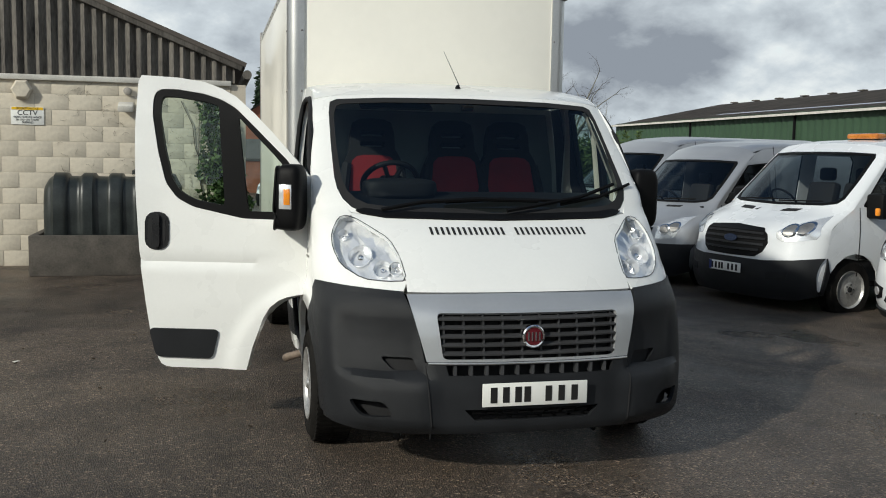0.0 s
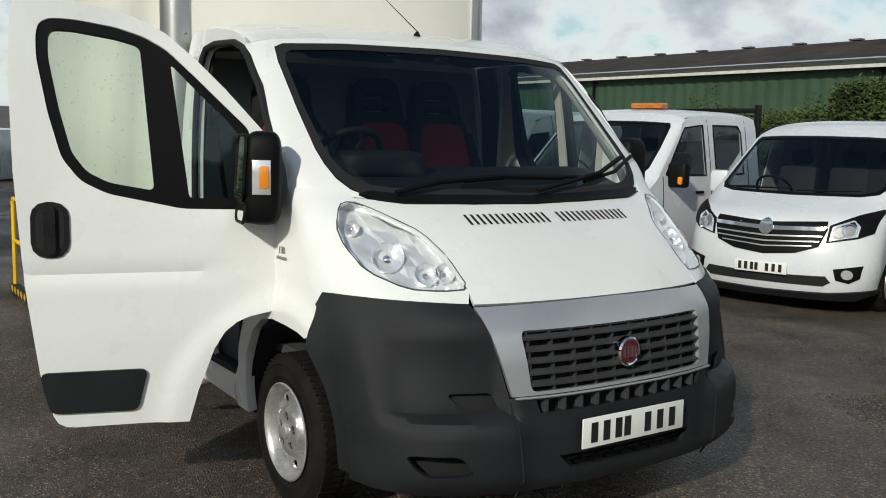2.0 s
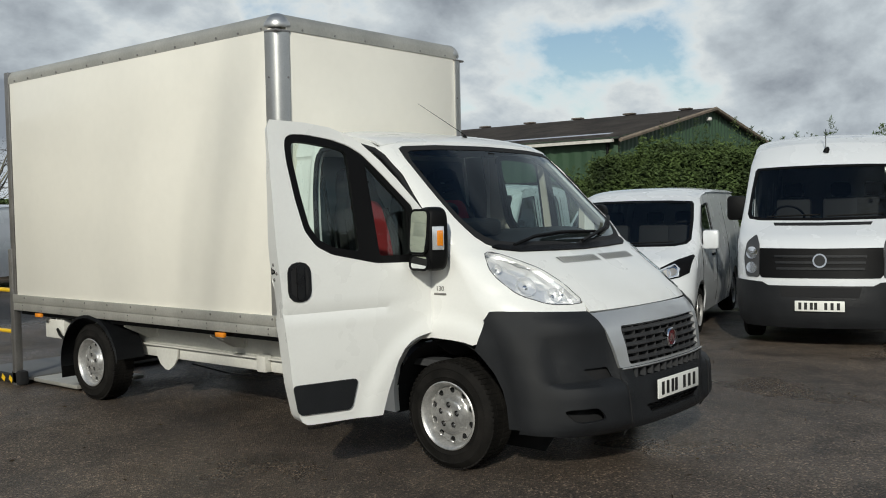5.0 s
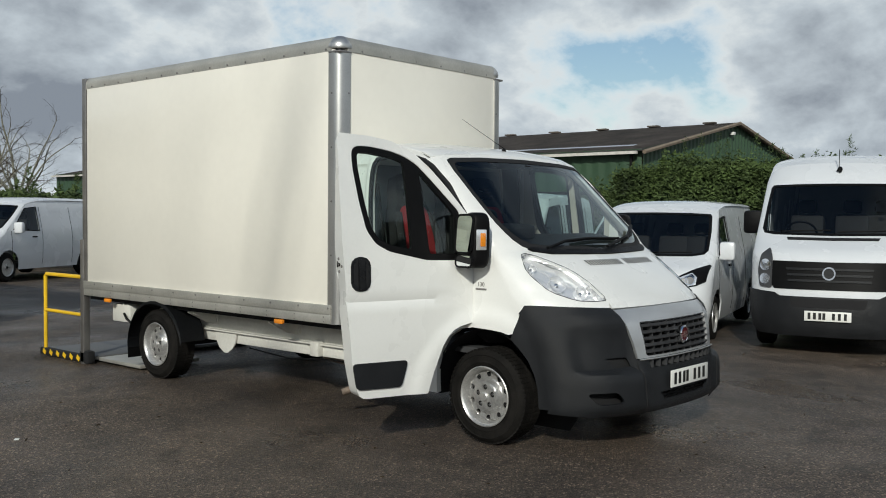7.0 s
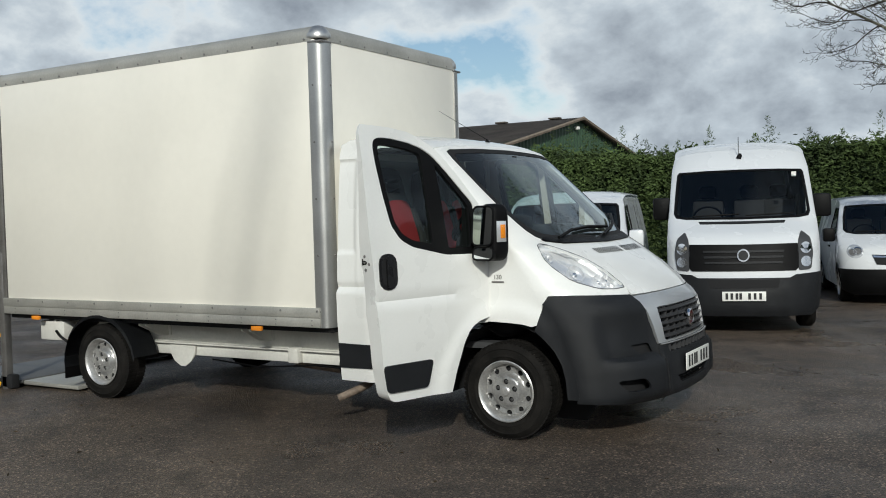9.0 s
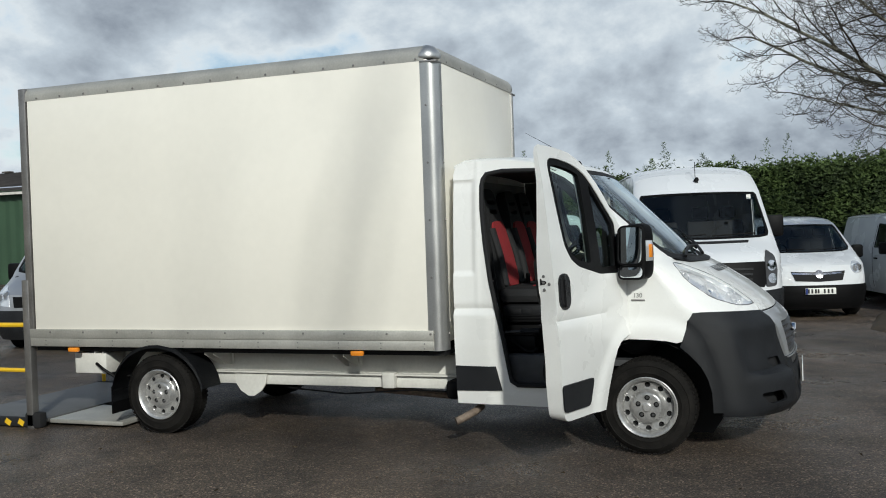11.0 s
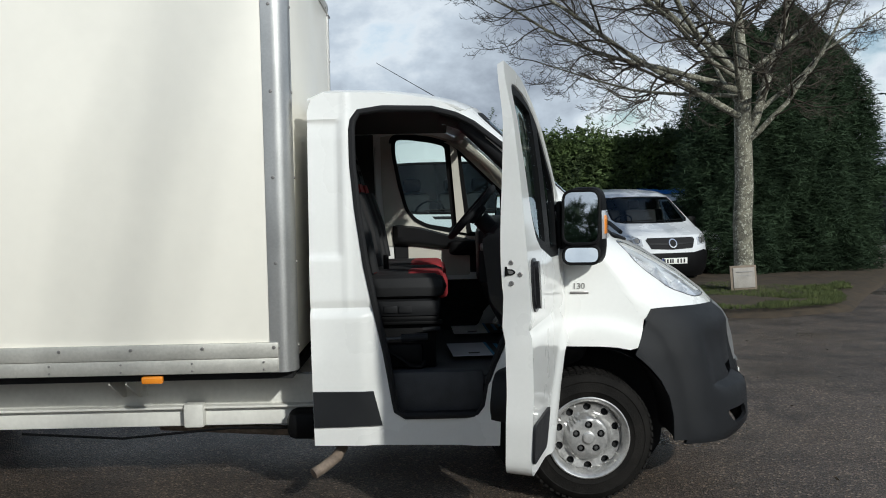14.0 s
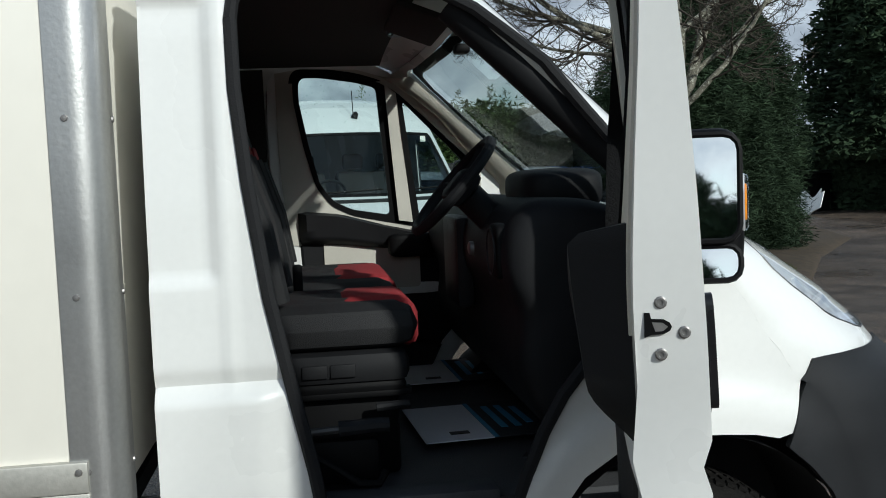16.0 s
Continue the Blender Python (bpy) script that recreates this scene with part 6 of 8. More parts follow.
def conifer(name, label, x, y, height, radius, n, seed, size=0.22, square=2.4, lift=0.0, slim=0.20):
    c = thing(name, label, "conifer", Matrix.Translation((x, y, gz(x))))
    height -= gz(x)
    r = np.random.default_rng(seed)
    part("trunk", tube([(0, 0, 0), (0, 0, height * 0.9)], 0.16, 10, 0.03), M_bark, c)
    pts = []
    while len(pts) < n:
        q = r.uniform(0.02, 1.0)
        z = lift + q * (height - lift)
        prof = radius * (min(1.0, q * 5 + 0.75)) * (1 - q ** square) ** 0.75
        a = r.uniform(0, 2 * math.pi)
        lobes = 1 + 0.13 * math.sin(3 * a + seed + z) + 0.11 * math.sin(7 * a - 2.3 * z) + 0.07 * math.sin(13 * a + 5.1 * z) + 0.05 * math.sin(23 * a - 9.0 * z)
        rad = prof * lobes * r.uniform(0.25, 1.0) ** 0.35 * (1 + 0.05 * abs(r.normal()))
        pts.append((rad * math.cos(a), rad * math.sin(a), z))
    tufts("crown", pts, size, M_leaf_dark, c, seed, flat=0.4, droop=0.35, slim=slim)
    bm = bmesh.new()
    prof = [(radius * 0.66 * (min(1.0, q * 5 + 0.7)) * (1 - q ** square) ** 0.75, lift + q * (height - lift)) for q in np.linspace(0.01, 0.97, 12)]
    add_lathe(bm, prof, 14, Matrix.Rotation(radians(-90), 4, "Y"))
    part("inner_crown", bm, M_leaf_dark, c)
    return c

def bare_tree(name, label, x, y, height, r0, seed, limbs=None, fork=0.30, base_z=0.0, droop=0.5, fine=1.0):
    """A leafless tree: a tapered trunk, long limbs, and side shoots that hang and turn up at their tips."""
    rnd = random.Random(seed)
    t = thing(name, label, "tree", Matrix.Translation((x, y, base_z + gz(x))))
    trunk_bm, twig_bm = bmesh.new(), bmesh.new()
    hf = height * fork
    trunk = [(rnd.gauss(0, 0.005) * k, rnd.gauss(0, 0.005) * k, -0.1 + (hf + 0.1) * k / 6) for k in range(7)]
    add_tube(trunk_bm, [(0, 0, -0.12), (0, 0, 0.05), (0, 0, 0.18)], r0 * 1.5, 12, r0 * 1.03)
    add_tube(trunk_bm, trunk, r0, 12, r0 * 0.80)
    top = Vector(trunk[-1])

    def shoot(p, d, length, r, level):
        n = 9 if level == 1 else (7 if level == 2 else 5)
        pts, q, dd = [p.copy()], p.copy(), d.normalized()
        for k in range(n):
            f = (k + 1) / n
            pull = droop * (-0.16 if f < 0.55 else 0.30) if level > 1 else 0.02
            w = (0.10, 0.15, 0.20, 0.24)[level - 1]
            dd = (dd + Vector((rnd.gauss(0, w), rnd.gauss(0, w), rnd.gauss(0, w * 0.8) + pull))).normalized()
            q = q + dd * (length / n)
            pts.append(q.copy())
        last = level >= 4
        add_tube(trunk_bm if level == 1 else twig_bm, pts, r, (9, 6, 4, 3)[level - 1], max(r * (0.25 if level < 3 else 0.45), 0.0022), caps=level == 1)
        if last or length < 0.10:
            return
        kids = int((9, 7, 4)[level - 1] * fine * rnd.uniform(0.8, 1.2))
        for k in range(kids):
            f = 0.22 + 0.78 * (k + rnd.random()) / kids
            i = min(n - 1, int(f * n))
            base = pts[i].lerp(pts[i + 1], f * n - i if f * n - i < 1 else 1.0)
            way = (pts[i + 1] - pts[i]).normalized()
            side = way.cross(Vector((0, 0, 1)))
            side = side.normalized() if side.length > 0.05 else Vector((1, 0, 0))
            a = rnd.uniform(-0.8, 0.8) + (math.pi if k % 2 else 0)
            side = side * math.cos(a) + way.cross(side) * math.sin(a)
            nd = way * rnd.uniform(0.45, 0.8) + side * rnd.uniform(0.5, 0.9)
            ln = length * (1.05 - 0.55 * f) * rnd.uniform(0.30, 0.55)
            shoot(base, nd, ln, max(r * (1 - 0.72 * f) * rnd.uniform(0.40, 0.62), 0.0032), level + 1)
        if level < 3:
            shoot(pts[-1], dd, length * 0.22, max(r * 0.25, 0.003), level + 1)
    if limbs is None:
        limbs = []
        for k in range(7):
            a = 2 * math.pi * (k + rnd.random() * 0.6) / 7
            limbs.append((0.75 + 0.25 * rnd.random(), (0.75 * math.cos(a), 0.75 * math.sin(a), rnd.uniform(0.5, 1.3)), height * rnd.uniform(0.45, 0.62), r0 * 0.45))
        limbs.append((1.0, (0.05, 0.05, 1.0), height * 0.62, r0 * 0.6))
    for at, d, ln, rr in limbs:
        shoot(Vector((0, 0, hf * at)) if at < 0.99 else top - Vector((0, 0, 0.06)), Vector(d), ln, rr, 1)
    part("trunk", trunk_bm, M_bark, t, sharp=70)
    part("crown", twig_bm, M_twig, t, sharp=70)
    return t

# ---- green shed far behind the hedge ----
shed = thing("green_shed", "long green clad shed with a brown fibre cement roof", "shed", Matrix.Identity(4))
SX0, SX1, SY0, SY1, EZ, RZ = 29.0, 46.4, 15.6, 64.0, 4.32, 6.02
gx = (SX0 + SX1) / 2
def ribbed(p0, p1, z_of, pitch=0.35, dep=0.05):
    bm = bmesh.new()
    d = Vector(p1) - Vector(p0)
    L = d.length
    u = d / L
    nn = Vector((u.y, -u.x))
    prev = None
    k = int(L / (pitch / 4))
    for i in range(k + 1):
        t = L * i / k
        o = (dep, dep, 0, 0)[i % 4]
        q = Vector(p0) + u * t + nn * o
        cur = (bm.verts.new((q.x, q.y, -0.4)), bm.verts.new((q.x, q.y, z_of(t / L))))
        if prev:
            bm.faces.new((prev[0], cur[0], cur[1], prev[1]))
        prev = cur
    return bm
part("gable_wall", ribbed((SX0, SY0), (SX1, SY0), lambda q: EZ + (RZ - EZ) * (1 - abs(2 * q - 1))), M_green, shed, sharp=20)
part("side_wall", ribbed((SX0, SY1), (SX0, SY0), lambda q: EZ, 0.6), M_green, shed, sharp=20)
part("far_wall", ribbed((SX1, SY0), (SX1, SY1), lambda q: EZ, 2.0), M_green, shed, sharp=20)
for s in (-1, 1):
    e = Vector((gx + s * (gx - SX0 + 0.4), 0, EZ - 0.1))
    bm = bmesh.new()
    a = [bm.verts.new(v) for v in ((gx, SY0 - 0.3, RZ + 0.05), (gx, SY1, RZ + 0.05), (e.x, SY1, e.z), (e.x, SY0 - 0.3, e.z))]
    bm.faces.new(a)
    bmesh.ops.solidify(bm, geom=bm.faces[:], thickness=0.12)
    rf = part("roof_slope", bm, M_fibre, shed)
    if s < 0:
        bm = bmesh.new()
        f = lambda q: (gx - (gx - e.x) * q, RZ + 0.13 - (RZ + 0.15 - e.z) * q)
        a = []
        for q, y in ((0.76, SY0 + 1.2), (0.76, SY0 + 36), (0.92, SY0 + 36), (0.92, SY0 + 1.2)):
            xx, zz = f(q)
            a.append(bm.verts.new((xx, y, zz)))
        bm.faces.new(a)
        part("rooflight", bm, M_solar, rf)
        part("gutter", block((SX0 - 0.42, (SY0 + SY1) / 2, EZ - 0.16), (0.14, SY1 - SY0, 0.12)), M_fascia, shed)
        for k in range(16):
            part("ridge_cap", block((gx, SY0 + 1.2 + 3.0 * k, RZ + 0.10), (0.35, 0.6, 0.08), 0.02), M_fibre, rf)
for y in (SY0 + 0.4, 30.5, 40.5, 52):
    part("down_pipe", tube([(SX0 - 0.15, y, -0.3), (SX0 - 0.15, y, EZ - 0.2)], 0.07, 8), M_black, shed)
for s in (-1, 1):
    part("verge_trim", tube([(gx, SY0 - 0.33, RZ), (gx + s * (gx - SX0 + 0.4), SY0 - 0.33, EZ - 0.15)], 0.09, 6), M_wood, shed)
part("security_lamp", block((gx - 0.4, SY0 - 0.15, RZ - 0.5), (0.25, 0.2, 0.15), 0.02), M_plate, shed)

# ---- hedge, verge, trees ----
hedge("conifer_hedge", "tall clipped green conifer hedge behind the parked vans", 17.2, -6.0, 17.0, 9.4, 3.14, 0.9, 78000, 0.092, M_leaf, 11)
hedge("conifer_hedge", "lower end of the green conifer hedge", 17.0, 9.4, 16.6, 14.5, 2.25, 0.8, 24000, 0.092, M_leaf, 14, 0.3)
bare_tree("ash_tree", "bare tree with grey lichen bark and arching twigs on the verge", 9.85, -4.27, 7.4, 0.16, 21, fork=0.47, base_z=0.08, droop=0.95, fine=1.65,
          limbs=[(1.0, (-0.02, 0.05, 1.0), 2.8, 0.085), (0.70, (0.05, -0.50, 0.85), 3.4, 0.088), (0.70, (-0.2, 0.95, 0.45), 0.099, 0.085), (0.63, (-0.3, 0.9, 0.3), 0.090, 0.07), (0.80, (-0.15, 0.75, 0.50), 5.0, 0.060), (0.92, (-0.10, 0.97, 0.26), 4.3, 0.056),
                 (0.76, (0.10, -0.85, 0.60), 3.0, 0.045), (0.88, (-0.75, 0.35, 0.50), 3.2, 0.042), (0.84, (0.75, 0.2, 0.6), 2.6, 0.042), (0.68, (-0.5, -0.6, 0.75), 2.8, 0.048), (1.0, (-0.4, 0.75, 0.55), 5.0, 0.056), (1.0, (-0.22, 0.85, 0.78), 5.4, 0.054), (1.0, (0.3, 0.6, 0.8), 3.4, 0.046), (1.0, (0.1, -0.6, 0.6), 2.8, 0.045), (0.97, (-0.66, 0.75, 0.06), 4.5, 0.046), (0.90, (-0.40, 0.92, 0.0), 3.4, 0.036)])
bare_tree("bare_tree", "tall bare tree across the yard with grey bark", -15.0, -5.2, 15.0, 0.10, 77, fork=0.34, droop=0.2, fine=0.34)
for cx_, cy_, ch_, cr_, sd_ in ((14.35, -5.75, 5.0, 1.30, 31), (14.9, -6.9, 5.45, 1.35, 34), (15.3, -7.7, 4.9, 1.25, 35)):
    conifer("cypress", "dark broad cypress tree behind the bare tree", cx_, cy_, ch_, cr_, 52000, sd_, 0.125, square=3.2, slim=0.055)
conifer("cypress", "tall dark cypress tree beside the lane", 27.0, -19.0, 11.5, 3.0, 20000, 32, 0.24, lift=1.7)

# ---- distance: houses, far trees, low hedge, lane end ----
house = thing("brick_house", "red brick gabled house with a small white window", "house", Matrix.Translation((1.28, 46.0, 0)))
part("gable_wall", sheet([(-3.4, 0), (3.4, 0), (3.4, 1.98), (0, 4.30), (-3.4, 1.98)], flat_y(0), [rounded(0.12, 2.26, 1.0, 2.92, 0.01)], 1.0, 0.3, (0, -1, 0)), M_brick, house)
for s in (-1, 1):
    rf = bmesh.new()
    rf.faces.new([rf.verts.new(v) for v in ((0, -0.25, 4.40), (s * 3.7, -0.25, 1.87), (s * 3.7, 9, 1.87), (0, 9, 4.40))])
    bmesh.ops.solidify(rf, geom=rf.faces[:], thickness=0.14)
    part("roof_slope", rf, M_slate, house)
wd = part("window", block((0.56, 0.05, 2.59), (0.88, 0.06, 0.66)), M_tinted, house)
for c, z in (((0.56, 0.0, 2.59), (0.07, 0.08, 0.66)), ((0.16, 0.0, 2.59), (0.08, 0.08, 0.66)), ((0.96, 0.0, 2.59), (0.08, 0.08, 0.66)), ((0.56, 0.0, 2.88), (0.88, 0.08, 0.08)), ((0.56, -0.02, 2.28), (0.98, 0.12, 0.08))):
    part("frame_bar", block(c, z), M_plate, wd)
low = thing("brick_outbuilding", "low brick outbuilding with a dark slate roof before the house", "outbuilding", Matrix.Translation((3.0, 36.0, 0)))
part("wall", block((0, -1.4, 0.68), (16, 0.3, 1.36)), M_brick, low)
part("roof", block((0, -0.65, 1.74), (16.4, 2.1, 0.10), 0.0, Matrix.Rotation(0.40, 3, "X")), M_slate, low)
part("window", block((0.4, -1.57, 0.85), (0.9, 0.06, 0.7)), M_plate, low)
conifer("fir_tree", "dark fir tree rising behind the block building", 2.45, 58.0, 8.2, 1.55, 9000, 41, 0.24)
for k, (x, y, h, sd) in enumerate(((19.5, 50.0, 9.0, 51), (27.0, 80.0, 8.5, 52), (14.0, 43.0, 8.6, 53), (31.5, 84.0, 9.0, 54), (37.0, 88.0, 9.5, 55))):
    bare_tree("bare_tree", "far bare winter tree", x, y, h, 0.16, sd, fork=0.28, droop=0.1, fine=0.75)
hedge("boundary_hedge", "low dark green hedge behind the yard", 3.4, 25.2, 12.5, 23.0, 2.2, 0.8, 9000, 0.16, M_leaf, 61, 0.2)
hedge("boundary_hedge", "tall dark hedge along the far side of the yard", -27.0, -24.0, -24.0, 22.0, 4.2, 1.4, 5000, 0.42, M_leaf_dark, 66, 0.8)
# Unseen hedge, added so the van's front has something dark to reflect.
hedge("boundary_hedge", "unseen tall dark hedge added for dark reflections in the van", -27.0, -25.0, 19.0, -31.0, 4.6, 1.4, 5000, 0.42, M_leaf_dark, 67, 0.8)
hedge("far_hedge", "dark overgrown hedge at the end of the lane", 20.0, -22.5, 40.0, -15.5, 2.6, 1.2, 9000, 0.22, M_leaf_dark, 62, 0.3)
fence = thing("timber_fence", "weathered timber fence panels at the end of the lane", "fence", Matrix.Translation((29.0, -18.8, -0.24)) @ Matrix.Rotation(radians(70), 4, "Z"))
for k in range(14):
    part("board", block((-0.2 - 0.2 * k, 0, 0.9), (0.18, 0.03, 1.8), 0.004), M_wood, fence)
for k in range(2):
    part("rail", block((-1.5, 0.04, 0.5 + 0.9 * k), (2.9, 0.05, 0.08), 0.004), M_wood, fence)
dump = thing("sheet_pile", "pale broken boards leaning at the end of the lane", "boards", Matrix.Translation((27.2, -16.0, -0.24)))
for k, (x, a) in enumerate(((0, 0.6), (0.5, -0.5), (-0.4, 0.3))):
    part("board", block((x, 0.1 * k, 0.42), (0.9, 0.03, 0.6), 0.004, Matrix.Rotation(a, 3, "Y") @ Matrix.Rotation(0.4, 3, "X")), M_plate, dump)
bin_ = thing("waste_container", "dark waste container at the end of the lane", "container", Matrix.Translation((30.5, -17.3, -0.24)))
part("body", block((0, 0, 0.7), (1.6, 1.6, 1.4), 0.05), M_black, bin_)
part("lid", block((0, 0, 1.45), (1.7, 1.7, 0.12), 0.04), M_tank, bin_)

# ivy on the end of the block wall
r = np.random.default_rng(17)
ivy = thing("ivy", "green ivy climbing the end of the block wall", "ivy", Matrix.Identity(4))
pts = []
while len(pts) < 2300:
    x, z = r.uniform(-1.80, -0.75), r.uniform(0.1, 2.42)
    edge = np.interp(z, (0.6, 1.1, 1.75, 2.3), (-0.85, -0.98, -1.22, -1.32))
    if -1.68 + 0.10 * fbm(z, 4.0, 2.0) < x < edge + 0.12 * fbm(z, 1.0, 3.0) and r.uniform() < 0.55 + 0.8 * fbm(x, z, 3.0) + 0.5 * (1 - abs(x + 1.35) / 0.4):
        pts.append((x, WY - 0.04 - 0.16 * r.uniform() * (1.2 - 0.2 * z), z))
tufts("foliage", pts, 0.070, M_ivy, ivy, 18, flat=1.0, blades=1, slim=0.36)
bm = bmesh.new()
rnd = random.Random(3)
for k in range(6):
    x = rnd.uniform(-1.5, -1.25)
    p = [(x, WY - 0.025, 0.0)]
    for q in range(7):
        x += rnd.gauss(0, 0.07)
        p.append((x, WY - 0.025, 0.33 * (q + 1)))
    add_tube(bm, p, 0.012, 5, 0.004)
part("stem_growth", bm, M_twig, ivy)
# dry creeper threads on the wall
bm = bmesh.new()
for k in range(130):
    x, z = -1.65 - 1.9 * rnd.random() ** 1.6, rnd.uniform(0.9, 2.5)
    p = []
    a = rnd.uniform(0, 6.28)
    for q in range(6):
        p.append((x, WY - 0.018, z))
        a += rnd.gauss(0, 0.6)
        x, z = x + 0.020 * math.cos(a), min(z + 0.020 * math.sin(a), 2.54)
    add_tube(bm, p, 0.0022, 4, 0.0010)
part("dry_creeper", bm, M_twig, ivy)

# litter on the asphalt
r = np.random.default_rng(23)
lf = tufts("leaf_litter", [(x, y, 0.010 + gz(x, y)) for x, y in r.uniform((-7, -5), (9, 6), (420, 2)) if not (-1.1 < x < 1.1 and -1 < y < 5.2)], 0.028, M_litter, None, 24, flat=0.1, blades=1)
tagged(lf, "small fallen leaves and twigs scattered on the asphalt", "leaves", kind="stuff")
for k, (x, y) in enumerate(((-3.45, 0.52), (-2.9, 2.4), (3.2, -1.9))):
    sc = thing("paper_scrap", "tiny white scrap of paper lying on the asphalt", "scrap", Matrix.Translation((x, y, 0.004 + gz(x, y))), "scraps")
    part("scrap", block((0, 0, 0), (0.05, 0.03, 0.004), 0.001, Matrix.Rotation(k, 3, "Z")), M_plate, sc)

def verge():
    bm = bmesh.new()
    poly = [(7.0, -2.4), (6.7, -3.6), (7.3, -4.9), (9.5, -6.1), (13.0, -8.2), (17.0, -11.2), (22.0, -13.0), (24, -9), (20, -6), (16.0, -3.4), (11.5, -2.2), (8.6, -1.9)]
    cx, cy = 11.0, -4.6
    rings = []
    pts = resample(poly, 0.6)
    for q, z in ((1.0, 0.0), (0.97, 0.045), (0.88, 0.08), (0.6, 0.12), (0.3, 0.14), (0.0, 0.15)):
        rings.append([bm.verts.new((cx + (x - cx) * q, cy + (y - cy) * q, z + gz(cx + (x - cx) * q) + (0.02 * fbm(x * q, y * q, 1.3) if z > 0.02 else 0.002))) for x, y in pts])
    for a, b in zip(rings, rings[1:]):
        for i in range(len(pts)):
            j = (i + 1) % len(pts)
            try:
                bm.faces.new((a[i], a[j], b[j], b[i]))
            except ValueError:
                pass
    return bm
vg = tagged(part("verge", verge(), M_litter, sharp=80), "leaf strewn soil and grass verge under the trees", "verge", kind="structure")
r = np.random.default_rng(8)
gp = [(x, y, 0.105 + gz(x)) for x, y in r.uniform((6.9, -6.4), (11.5, -2.6), (15000, 2)) if fbm(x, y, 0.8) > -0.15 and inside([(7.1, -2.7), (6.8, -3.6), (7.4, -4.8), (9.5, -5.9), (11.4, -6.6), (11.4, -4.2), (9.2, -2.7)], x, y)]
gr = tufts("grass", gp, 0.055, M_grass, None, 9, flat=0.2, blades=4, slim=0.07, up=1.1)
tagged(gr, "short green grass on the verge", "grass", kind="stuff")
board = thing("notice_board", "small weathered white notice board at the foot of the bare tree", "sign", Matrix.Translation((9.62, -4.20, 0.06 + gz(9.6))) @ Matrix.Rotation(radians(-72), 4, "Z"))
part("panel", block((0, 0, 0.27), (0.40, 0.02, 0.32), 0.004, Matrix.Rotation(-0.1, 3, "X")), M_pale_concrete, board)
part("frame", block((0, 0.018, 0.27), (0.49, 0.02, 0.39), 0.004, Matrix.Rotation(-0.1, 3, "X")), M_wood, board)
for s in (-1, 1):
    part("leg", block((s * 0.18, 0.045, 0.12), (0.04, 0.04, 0.30), 0.004), M_wood, board)
bm = bmesh.new()
for k in range(4):
    add_box(bm, (0.0, -0.016 + 0.006 * k, 0.37 - 0.06 * k), (0.30 - 0.05 * (k % 2), 0.003, 0.012), turn=Matrix.Rotation(-0.1, 3, "X"))
part("faded_print", bm, M_steel, board)


# ---- parked vehicles ----
def heading(x, y, az, z=0.0):
    """Pose of a vehicle whose front axle stands at (x, y) and that faces the compass way az (degrees from +X)."""
    return Matrix.Translation((x, y, z + gz(x))) @ Matrix.Rotation(radians(az + 90), 4, "Z")


